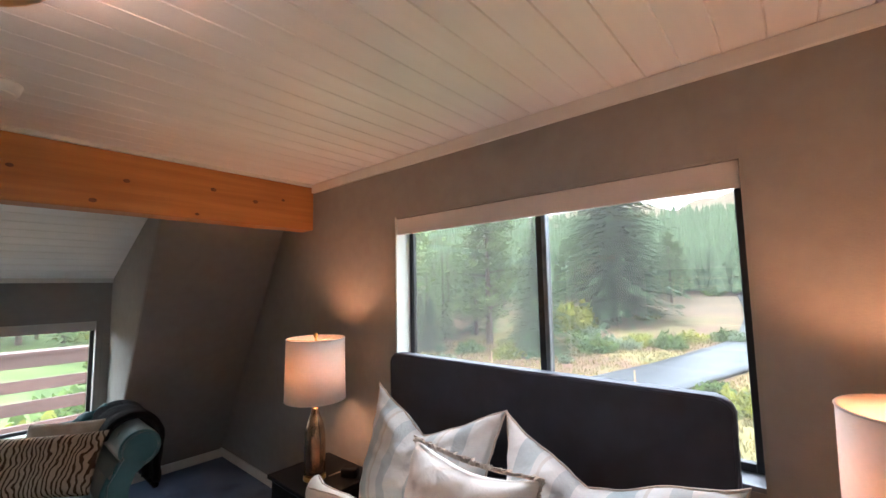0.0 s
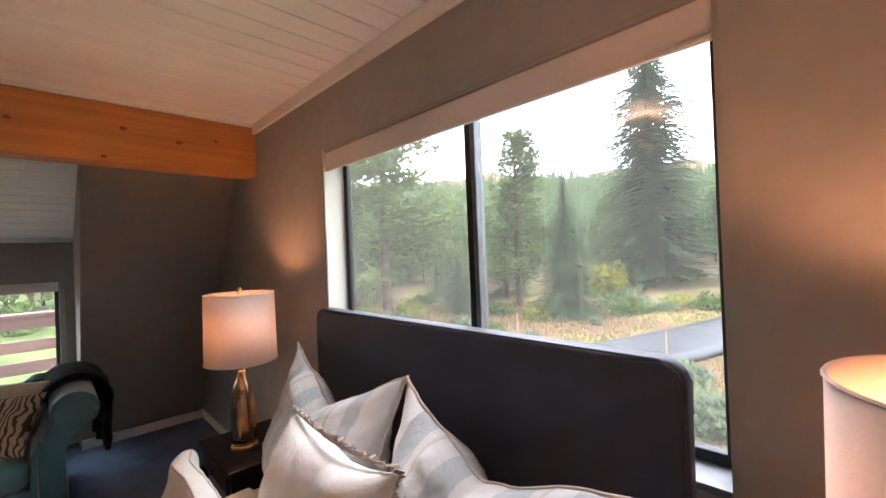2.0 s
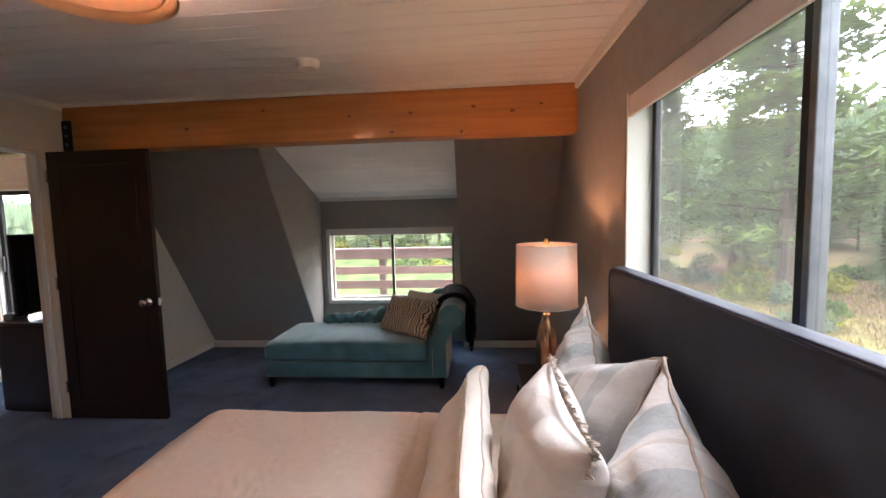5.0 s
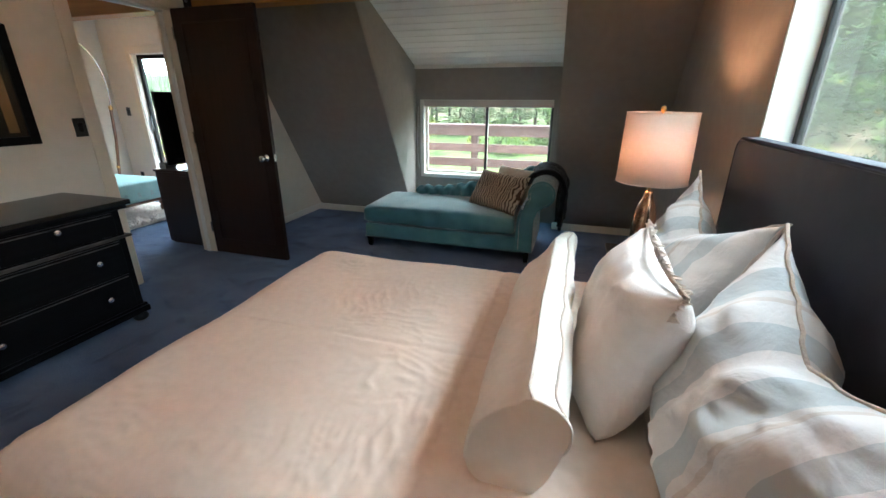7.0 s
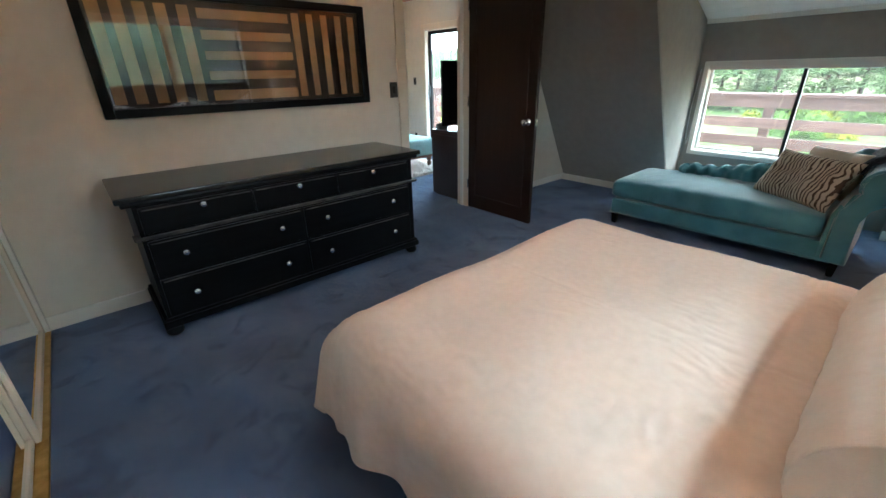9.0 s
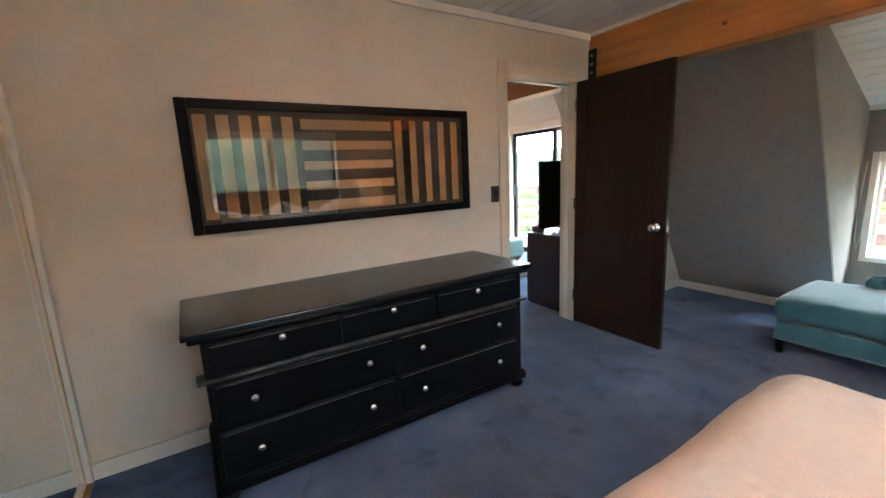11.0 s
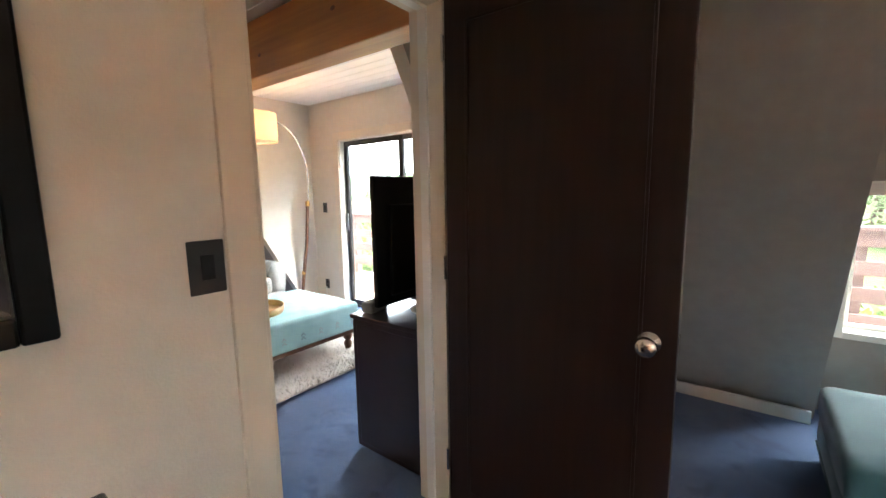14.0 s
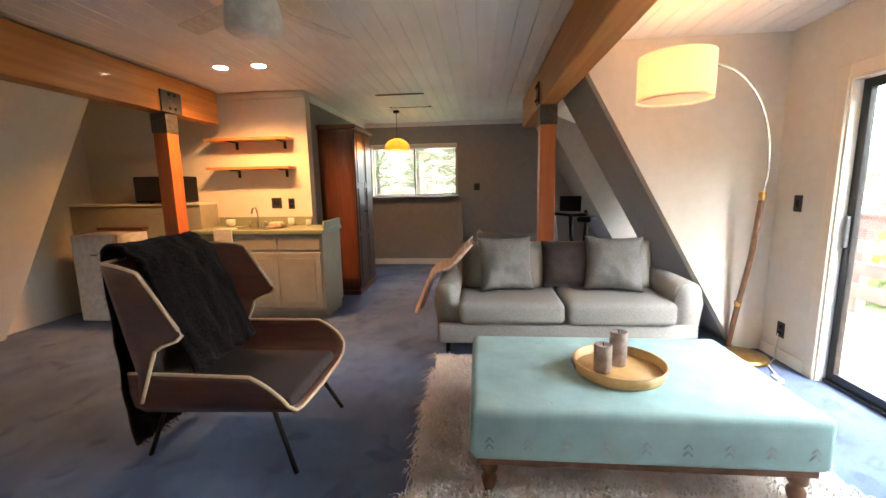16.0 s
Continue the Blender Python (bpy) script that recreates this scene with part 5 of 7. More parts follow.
def chaise():
    t = thing("chaise_longue", (0.2, 3.75, 0), 0, "teal velvet chaise longue with tufted back and scroll arm", "chaise longue")
    T = Matrix.Translation((-0.2, -3.75, 0))

    def put(name, bm, m, label="", smooth=True):
        bmesh.ops.transform(bm, matrix=T, verts=bm.verts)
        return part(name, bm, m, t, label, smooth)
    put("base", bbox((-0.635, 3.37, 0.10), (0.98, 4.14, 0.235), 0.015, 3), VELVET)
    put("welt", tube(bm_new(), [(-0.638, 4.1, 0.108), (-0.638, 3.367, 0.108), (0.9, 3.367, 0.108)], 0.006, 6), VELVET, "pale piped edge")
    bm = bm_new()

    def seat(u, v):
        # rounded mattress section swept along x
        a = 2 * math.pi * v
        ce, se = math.cos(a), math.sin(a)
        y = 3.745 + 0.385 * math.copysign(abs(ce) ** 0.28, ce)
        z = 0.322 + 0.088 * math.copysign(abs(se) ** 0.35, se)
        x = -0.645 + u * 1.46
        e = min(u, 1 - u) * 1.46
        sh = 1 - 0.22 * math.exp(-e / 0.018)
        y, z = 3.745 + (y - 3.745) * (1 - 0.04 * math.exp(-e / 0.018)), 0.322 + (z - 0.322) * sh
        if se > 0.3:
            z += 0.012 * math.sin(math.pi * u) + 0.006 * fuzz((x, y, 0), 6, 2) + 0.003 * fuzz((x, y, 0), 24, 2)
        if ce < -0.8 and y < 3.4:
            y += 0.008 * fuzz((x * 2, z * 2, 0), 8, 9)
        return (x, y, z)
    grid(bm, 60, 44, seat)
    bmesh.ops.remove_doubles(bm, verts=bm.verts, dist=1e-4)
    bmesh.ops.holes_fill(bm, edges=[e for e in bm.edges if e.is_boundary])
    put("seat_cushion", bm, VELVET, "worn teal velvet seat cushion")
    put("tufted_back", tufted_roll(), VELVET, "button-tufted low back")
    # scroll arm: outline in x-z, thick slab with rounded front
    out = []
    cx, cz, r = 1.025, 0.625, 0.115
    for k in range(25):
        a = math.radians(215 - k * 295 / 24)
        out.append((cx + r * math.cos(a), cz + r * math.sin(a)))
    inner = [(0.985, 0.50), (0.975, 0.40), (0.985, 0.10), (0.82, 0.10), (0.83, 0.42), (0.86, 0.50)]
    outline = out + inner
    bm = prism(bm_new(), outline, "y", 3.365, 4.13)
    bmesh.ops.bevel(bm, geom=[e for e in bm.edges if abs(e.verts[0].co.y - e.verts[1].co.y) < 1e-5], offset=0.022, segments=3, affect="EDGES", profile=0.6)
    for e in bm.edges:
        e.smooth = e.calc_face_angle(0.0) < 0.5
    put("scroll_arm", bm, VELVET, "rolled scroll arm", True)
    pts = [(p[0] + (cx - p[0]) * 0.17, 3.362, p[1] + (cz - p[1]) * 0.17) for p in out[1:]]
    put("arm_piping", tube(bm_new(), [(0.86, 3.362, 0.13), (0.862, 3.362, 0.45)] + pts, 0.006, 6), VELVET)
    for i in range(4):
        bm = lathe([(0.0, 0), (0.012, 0.004), (0.016, 0.0)], 10)
        bmesh.ops.transform(bm, matrix=pose(0.935, 3.52 + 0.16 * i, 0.70, 0, -60, 0), verts=bm.verts)
        put("tuft_button", bm, VELVET)
    for x, y in ((-0.60, 3.41), (0.93, 3.41), (-0.60, 4.09), (0.93, 4.09)):
        bm = bm_new()
        prism(bm, [(x - 0.018, y - 0.018), (x + 0.018, y - 0.018), (x + 0.018, y + 0.018), (x - 0.018, y + 0.018)], "z", 0.0, 0.10)
        for v in bm.verts:
            if v.co.z > 0.05:
                v.co.x, v.co.y = x + (v.co.x - x) * 1.45, y + (v.co.y - y) * 1.45
        put("leg", bm, BLACKWOOD, "dark tapered leg", False)
    return t


chaise()


def arm_throw():
    t = thing("throw_blanket", (1.03, 3.82, 0.74), 0, "black knitted throw draped over the scroll arm", "blanket")
    bm = bm_new()
    cx, cz, r = 0.0, -0.115, 0.13

    def fn(u, v):
        s = u * 1.0
        y = -0.20 + 0.46 * v + 0.03 * fuzz((u * 3, v, 0), 1.5, 2)
        if s < 0.45:
            a = math.radians(170 - s / 0.45 * 165)
            x, z = cx + r * math.cos(a), cz + r * math.sin(a)
        else:
            d = (s - 0.45) * 0.62
            x, z = cx + r * math.cos(math.radians(5)) + 0.02 * math.sin(v * 14), cz + r * math.sin(math.radians(5)) - d
        x += 0.012 * math.sin(v * 19 + u * 3) * min(1, u * 2.5) + 0.01 * fuzz((u * 6, v * 6, 0), 1.5, 1)
        z += 0.010 * math.sin(v * 15) * (s < 0.45) + 0.05 * fuzz((v * 4, 0, 0), 1.0, 6) * max(0, u - 0.5)
        return (x, y, z)
    grid(bm, 40, 30, fn)
    ob = part("cloth", bm, THROW, t, smooth=True)
    m = ob.modifiers.new("thickness", "SOLIDIFY")
    m.thickness, m.offset = 0.045, 1
    part("fringe", tube(bm_new(), [(0.16, -0.19 + 0.023 * i, -0.47 - 0.012 * (i % 3)) for i in range(20)], 0.016, 6), THROW, t)
    return t


arm_throw()
bed_pillow("zebra_pillow", 0.62, 0.37, 0.15, (0.60, 3.70, 0.565), 60, -36, ZEBRA, "brown zebra print lumbar pillow on the chaise", 22, None, ears=0.05)
bed_pillow("sand_pillow", 0.46, 0.34, 0.11, (0.71, 3.86, 0.60), 66, -36, SAND, "plain sand linen pillow behind the zebra one", 27, None, ears=0.05)


# ---- living room: television and console ----
t = thing("media_console", (-2.33, 3.5, 0), 0, "dark espresso media console against the partition", "console")
part("carcass", bbox((-0.23, -0.65, 0.02), (0.25, 0.65, 0.715), 0.004), CONSOLE, t)
part("top", bbox((-0.245, -0.66, 0.716), (0.255, 0.66, 0.738), 0.005), CONSOLE, t)
part("plinth", bbox((-0.21, -0.63, 0.0), (0.24, 0.63, 0.019), 0.002), CONSOLE, t)
for i in range(3):
    part("cabinet_door", bbox((-0.246, -0.64 + 0.43 * i, 0.04), (-0.231, -0.22 + 0.43 * i, 0.70), 0.004), CONSOLE, t)
part("end_panel", bbox((-0.20, -0.657, 0.05), (0.22, -0.6505, 0.69), 0.003), CONSOLE, t)

t = thing("television", (-2.44, 3.47, 0.739), 0, "flat black television seen from behind on the console", "television")
part("stand_foot", bbox((-0.09, -0.22, 0.0), (0.11, 0.22, 0.012), 0.005), TVB, t)
part("stand_neck", bbox((-0.012, -0.05, 0.012), (0.022, 0.05, 0.10), 0.006), TVB, t)
part("panel", bbox((-0.03, -0.555, 0.03), (0.002, 0.555, 0.692), 0.006), TVB, t)
part("back_housing", bbox((0.003, -0.47, 0.08), (0.022, 0.47, 0.55), 0.009, 3), TVB, t)
part("screen", bbox((-0.0335, -0.545, 0.045), (-0.0305, 0.545, 0.682), 0.001), BLACKTOP, t, "dark glossy screen")
for i in range(6):
    part("vent_slot", bbox((0.022, -0.14, 0.20 + 0.045 * i), (0.0245, -0.11, 0.222 + 0.045 * i), 0.001), IRON, t)
part("label_plate", bbox((0.022, -0.30, 0.24), (0.0235, -0.22, 0.40), 0.001), IRON, t)
# beige case coloured darker grey for the shade it stands in
t = thing("set_top_box", (-2.51, 2.96, 0.739), 10, "set-top box beside the television, its shade put into a grey colour", "electronics")
part("case", bbox((-0.035, -0.07, 0.0), (0.035, 0.07, 0.055), 0.006), GREYPIL, t)
t = thing("glass_bowl", (-2.22, 3.12, 0.739), 0, "pale frosted tray on the console", "tray")
part("bowl", lathe([(0.07, 0), (0.13, 0.012), (0.14, 0.02), (0.125, 0.02), (0.065, 0.008), (0, 0.008)], 30), WHITEPL, t, smooth=True)


# ---- shag rug ----
def shag():
    t = thing("shag_rug", (-4.2, 3.0, 0.001), 0, "ivory long-pile shag rug under the ottoman", "rug")
    part("backing", bbox((-0.82, -0.93, 0.0), (0.86, 0.92, 0.015), 0.006), RUGM, t)
    rng = random.Random(4)
    bm = bm_new()
    for i in range(30000):
        x, y = rng.uniform(-0.83, 0.87), rng.uniform(-0.95, 0.94)
        a, l = 3.2 * fuzz((x, y, 0), 5.0, 3) + rng.gauss(0, 0.8), rng.uniform(0.05, 0.11)
        lean = rng.uniform(0.3, 1.0)
        wx, wy = -math.sin(a) * 0.0032, math.cos(a) * 0.0032
        b0, b1 = bm.verts.new((x - wx, y - wy, 0.012)), bm.verts.new((x + wx, y + wy, 0.012))
        mx, my, mz = x + math.cos(a) * l * lean * 0.5, y + math.sin(a) * l * lean * 0.5, 0.03 + l * 0.4
        m0, m1 = bm.verts.new((mx - wx, my - wy, mz)), bm.verts.new((mx + wx, my + wy, mz))
        tip = bm.verts.new((x + math.cos(a) * l * lean * 1.1, y + math.sin(a) * l * lean * 1.1, 0.022 + l * 0.25))
        bm.faces.new((b0, b1, m1, m0))
        bm.faces.new((m0, m1, tip))
    tagged(part("nap", bm, RUGM, t, "tousled ivory pile"), kind="stuff")


shag()


# ---- ottoman ----
def ottoman():
    t = thing("ottoman", (-3.97, 3.04, 0), 0, "long aqua upholstered ottoman with turned legs and small motifs", "ottoman")
    part("cushion", bbox((-0.43, -0.70, 0.225), (0.43, 0.70, 0.455), 0.035, 4), AQUA, t, "aqua cushion top", smooth=True)
    part("rail", bbox((-0.40, -0.67, 0.19), (0.40, 0.67, 0.224), 0.006), TURNED, t)
    for a in (-1, 1):
        for b in (-1, 1):
            part("leg", lathe([(0.018, 0), (0.026, 0.02), (0.018, 0.045), (0.032, 0.09), (0.034, 0.11), (0.02, 0.135), (0.036, 0.15), (0.038, 0.19)], 18, at=(a * 0.36, b * 0.62, 0.0)), TURNED, t, smooth=True)
    rng = random.Random(8)
    for i in range(9):
        y = -0.62 + 0.155 * i
        for k in range(2):
            bm = bm_new()
            for s in (-1, 1):
                box(bm, (-0.001, -0.004, -0.014), (0.001, 0.004, 0.014), 0, m=pose(0, s * 0.008, 0, s * 38, 0, 0))
            bmesh.ops.transform(bm, matrix=pose(0.4315, y, 0.30 + 0.028 * k, 0, 0, 0), verts=bm.verts)
            part("motif", bm, MARK if i in (0, 5) else BLUSHMARK, t)
    for i in range(14):
        x, y = rng.uniform(-0.36, 0.36), rng.uniform(-0.62, 0.62)
        bm = bbox((x - 0.012, y - 0.004, 0.4548), (x + 0.012, y + 0.004, 0.4562), 0)
        part("motif", bm, BLUSHMARK, t)


ottoman()
t = thing("round_tray", (-3.93, 3.05, 0.456), 0, "round bamboo tray with cut handles", "tray")
part("base", lathe([(0.19, 0), (0.20, 0.006), (0.2, 0.012), (0, 0.012)], 40), GOLDWOOD, t, smooth=True)
bm = bm_new()
ring = [(0.2, 0.0), (0.208, 0.02), (0.212, 0.055), (0.204, 0.055), (0.198, 0.02), (0.194, 0.004)]
lathe(ring, 48, bm)
part("rim", bm, GOLDWOOD, t, smooth=True)
for s in (-1, 1):
    part("handle_slot", bbox((-0.045, s * 0.2135 - 0.001, 0.024), (0.045, s * 0.2135 + 0.001, 0.044), 0.0005), CONSOLE, t)
for x, y, h in ((-3.98, 3.06, 0.17), (-3.90, 2.965, 0.135)):
    t = thing("candle", (x, y, 0.469), 0, "birch bark wrapped pillar candle on the tray", "candle", "candles on the tray")
    part("wax", lathe([(0.038, 0), (0.041, 0.004), (0.041, h - 0.004), (0.036, h), (0.03, h - 0.008), (0, h - 0.008)], 24), CANDLE, t, smooth=True)
    part("wick", lathe([(0.002, h - 0.008), (0.0015, h + 0.008), (0, h + 0.008)], 6), IRON, t)


# ---- sofa ----
def sofa():
    t = thing("sofa", (-5.42, 3.03, 0), 0, "two-seat grey tweed sofa with rolled arms", "sofa")
    part("base", bbox((-0.36, -0.97, 0.13), (0.37, 0.97, 0.29), 0.02, 3), GREYFAB, t, smooth=True)
    for i in (0, 1):
        part("seat_cushion", bbox((-0.24, -0.81 + 0.815 * i, 0.29), (0.405, -0.005 + 0.815 * i, 0.475), 0.055, 5), GREYFAB, t, smooth=True)
    part("backrest", bbox((-0.40, -0.86, 0.28), (-0.22, 0.86, 0.80), 0.07, 5), GREYFAB, t, smooth=True)
    for i in (0, 1):
        bm = cushion(0.82, 0.44, 0.2, 31 + i, 18, 0.03, 0.01)
        bmesh.ops.transform(bm, matrix=pose(-0.17, -0.41 + 0.82 * i, 0.645, 0, 0, 90) @ pose(0, 0, 0, 78, 0, 0), verts=bm.verts)
        part("back_cushion", bm, GREYFAB, t, smooth=True)
    for s in (-1, 1):
        y = s * 0.90
        pts = [(y - 0.085, 0.13), (y + 0.085, 0.13), (y + 0.085, 0.46)] + [(y + 0.1 * math.cos(math.radians(a)), 0.53 + 0.09 * math.sin(math.radians(a))) for a in range(-20, 201, 20)] + [(y - 0.085, 0.46)]
        bm = prism(bm_new(), pts, "x", -0.34, 0.33)
        bmesh.ops.bevel(bm, geom=[e for e in bm.edges if abs(e.verts[0].co.x - e.verts[1].co.x) < 1e-5], offset=0.02, segments=3, affect="EDGES")
        part("arm", bm, GREYFAB, t, smooth=True)
    for a in (-0.3, 0.32):
        for b in (-0.9, 0.9):
            part("leg", lathe([(0.015, 0), (0.024, 0.13)], 12, at=(a, b, 0)), BLACKWOOD, t)


sofa()
bed_pillow("sofa_pillow", 0.46, 0.46, 0.18, (-5.42, 2.60, 0.70), 74, 100, GREYPIL, "slate grey square pillow on the sofa", 41, None, ears=0.09)
bed_pillow("sofa_pillow", 0.46, 0.46, 0.18, (-5.42, 3.48, 0.70), 74, 78, GREYPIL, "slate grey square pillow with pointed corners", 47, None, ears=0.1)
bed_pillow("sofa_pillow", 0.42, 0.40, 0.14, (-5.52, 3.12, 0.68), 76, 92, BROWNFAB, "brown cushion in the middle of the sofa", 52, None, ears=0.06)


def sofa_throw():
    t = thing("throw_blanket", (-5.45, 2.16, 0.62), 0, "caramel striped throw over the sofa arm", "blanket")
    bm = bm_new()

    def fn(u, v):
        s = u * 0.95
        x = -0.20 + 0.40 * v + 0.12 * s
        if s < 0.35:
            y, z = 0.16 - s * 0.51, 0.25 - s * 0.59
        elif s < 0.55:
            a = (s - 0.35) / 0.2 * math.pi / 2
            y, z = -0.02 - 0.13 * math.sin(a), 0.043 - 0.12 * (1 - math.cos(a)) * 0.5
        else:
            y, z = -0.155 - 0.02 * math.sin(v * 9) - (s - 0.55) * 0.30, -0.02 - (s - 0.55) * 0.70
        return (x, y + 0.012 * math.sin(v * 16 + u * 5), z + 0.014 * math.sin(v * 13) + 0.02)
    grid(bm, 34, 22, fn)
    ob = part("cloth", bm, CARAMEL, t, smooth=True)
    m = ob.modifiers.new("thickness", "SOLIDIFY")
    m.thickness, m.offset = 0.016, 1


sofa_throw()

# dark round-backed chair beyond the sofa
t = thing("lounge_chair", (-6.75, 2.75, 0), -90, "dark grey round-backed chair behind the sofa", "chair")
pts = [(0.40 * math.cos(math.radians(a)), 0.38 * math.sin(math.radians(a))) for a in range(-20, 201, 10)]
bm = bm_new()
rows = []
for (x, y) in pts:
    rows.append([bm.verts.new((x * k, y * k, z)) for k, z in ((0.86, 0.25), (0.95, 0.25), (1.0, 0.80), (0.96, 0.84), (0.88, 0.80))])
for a, b in zip(rows, rows[1:]):
    for i in range(5):
        bm.faces.new((a[i], b[i], b[(i + 1) % 5], a[(i + 1) % 5]))
bm.faces.new(rows[0])
bm.faces.new(rows[-1][::-1])
part("backrest", bm, GREYPIL, t, smooth=True)
part("seat", bbox((-0.34, -0.30, 0.22), (0.34, 0.32, 0.44), 0.06, 4), GREYPIL, t, smooth=True)
for a in (-0.26, 0.26):
    for b in (-0.22, 0.24):
        part("leg", lathe([(0.014, 0), (0.022, 0.22)], 10, at=(a, b, 0)), BLACKWOOD, t)

# exercise bike in the second dormer
t = thing("exercise_bike", (-6.95, 3.55, 0), -30, "black and white exercise bike in the second dormer", "exercise bike")
part("base_bar", bbox((-0.5, -0.03, 0.03), (0.5, 0.03, 0.09), 0.01), TVB, t)
for x in (-0.48, 0.48):
    part("foot_bar", bbox((x - 0.03, -0.25, 0.0), (x + 0.03, 0.25, 0.04), 0.01), TVB, t)
part("flywheel", lathe([(0.03, -0.03), (0.22, -0.03), (0.24, -0.015), (0.24, 0.015), (0.22, 0.03), (0.03, 0.03)], 32), IRON, t, smooth=True)
LAST[0].matrix_local = pose(0.28, 0, 0.30, 90, 0, 0)
part("frame_tube", tube(bm_new(), [(0.28, 0, 0.3), (0.05, 0, 0.45), (-0.25, 0, 0.5)], 0.03, 10), TVB, t)
part("seat_post", tube(bm_new(), [(-0.12, 0, 0.08), (-0.25, 0, 0.5), (-0.32, 0, 0.88)], 0.024, 10), TVB, t)
part("saddle", bbox((-0.47, -0.09, 0.88), (-0.20, 0.09, 0.95), 0.03, 3), TVB, t, smooth=True)
part("handle_post", tube(bm_new(), [(0.05, 0, 0.45), (0.25, 0, 0.75), (0.30, 0, 1.02)], 0.024, 10), TVB, t)
part("handlebar", tube(bm_new(), [(0.42, -0.2, 1.06), (0.30, -0.18, 1.02), (0.26, 0, 1.0), (0.30, 0.18, 1.02), (0.42, 0.2, 1.06)], 0.017, 8), TVB, t)
part("console_screen", bbox((0.30, -0.12, 1.05), (0.33, 0.12, 1.22), 0.01), TVB, t)
part("side_shroud", bbox((-0.02, -0.07, 0.36), (0.2, 0.07, 0.56), 0.04, 3), WHITEPL, t, "white shroud", smooth=True)
t = thing("desk_chair", (-7.45, 3.45, 0), 20, "white plastic chair by the second dormer", "chair")
part("seat", bbox((-0.2, -0.2, 0.43), (0.2, 0.2, 0.46), 0.012), WHITEPL, t)
part("backrest", grid(bm_new(), 8, 8, lambda u, v: (-0.2 + 0.4 * u, -0.2 - 0.06 * v + 0.05 * (2 * u - 1) ** 2, 0.46 + 0.5 * v)), WHITEPL, t, smooth=True)
m = LAST[0].modifiers.new("thickness", "SOLIDIFY")
m.thickness = 0.014
for a in (-0.17, 0.17):
    for b in (-0.17, 0.17):
        part("leg", tube(bm_new(), [(a, b, 0.43), (a * 1.15, b * 1.15, 0)], 0.012, 8), CHROME, t)

# ---- arc floor lamp ----
t = thing("arc_floor_lamp", (-5.18, 4.40, 0), 0, "lit arc floor lamp with cream drum shade and bronze stem", "floor lamp")
part("base", lathe([(0.17, 0), (0.17, 0.02), (0.15, 0.035), (0.0, 0.036)], 36), BRASS, t, smooth=True)
low = [(-0.16, -0.02, 0.03), (-0.12, 0.0, 0.35), (-0.04, 0.02, 0.8), (0.0, 0.03, 1.24)]
part("lower_stem", tube(bm_new(), low, 0.02, 10), TURNED, t, "bronze wood lower stem", smooth=True)
part("joint", lathe([(0.024, -0.03), (0.026, 0), (0.024, 0.03)], 14, at=(0.0, 0.03, 1.24)), BRASS, t)
part("joint", lathe([(0.023, -0.02), (0.025, 0), (0.023, 0.02)], 14, at=(-0.115, 0.0, 0.4)), BRASS, t)
arc = []
for k in range(15):
    a = k / 14
    ang = a * math.radians(118)
    arc.append((0.0 + 0.52 * a * 1.0 - 0.0, 0.03 - 0.87 * (1 - math.cos(ang)) / 1.47, 1.24 + 0.82 * math.sin(ang)))
part("arc_stem", tube(bm_new(), arc, 0.009, 8), CHROME, t, "pale metal arc", smooth=True)
ex, ey, ez = arc[-1]
sx, sy, sz = 0.53, -0.86, 1.83
part("drop_cord", tube(bm_new(), [(ex, ey, ez), (sx, sy, sz + 0.29)], 0.006, 6), CHROME, t)
ob = part("shade", lathe([(0.205, 0), (0.205, 0.255)], 40, at=(sx, sy, sz)), SHADEIN, t, "glowing cream drum shade", smooth=True)
ob.data.materials[0] = SHADEIN
bm = bmesh.new()
bm.from_mesh(ob.data)
bmesh.ops.delete(bm, geom=[f for f in bm.faces if len(f.verts) > 8], context="FACES_ONLY")
bm.to_mesh(ob.data)
bm.free()
part("diffuser", lathe([(0.195, 0.012), (0.195, 0.016), (0, 0.016)], 40, at=(sx, sy, sz)), SHADEIN, t)
part("top_cap", lathe([(0.03, 0.25), (0.03, 0.27), (0, 0.272)], 16, at=(sx, sy, sz)), BRASS, t)
lamp = new("arc_lamp_light", bpy.data.lights.new("arc_lamp_light", "POINT"))
lamp.data.energy, lamp.data.color, lamp.data.shadow_soft_size = 2.6, (1.0, 0.55, 0.22), 0.05
lamp.location = (-5.18 + sx, 4.40 + sy, sz + 0.14)

# power strip and cable by the lamp
t = thing("power_cable", (-5.05, 4.45, 0.004), 0, "white power cable on the carpet by the lamp", "cable")
part("cable", tube(bm_new(), [(-0.12, 0.18, 0.2), (-0.1, 0.16, 0.004), (0.0, 0.05, 0.004), (0.15, 0.0, 0.004), (0.25, -0.05, 0.004)], 0.005, 6), WHITEPL, t)
part("adapter", bbox((0.22, -0.08, 0.0), (0.30, -0.04, 0.03), 0.006), WHITEPL, t)


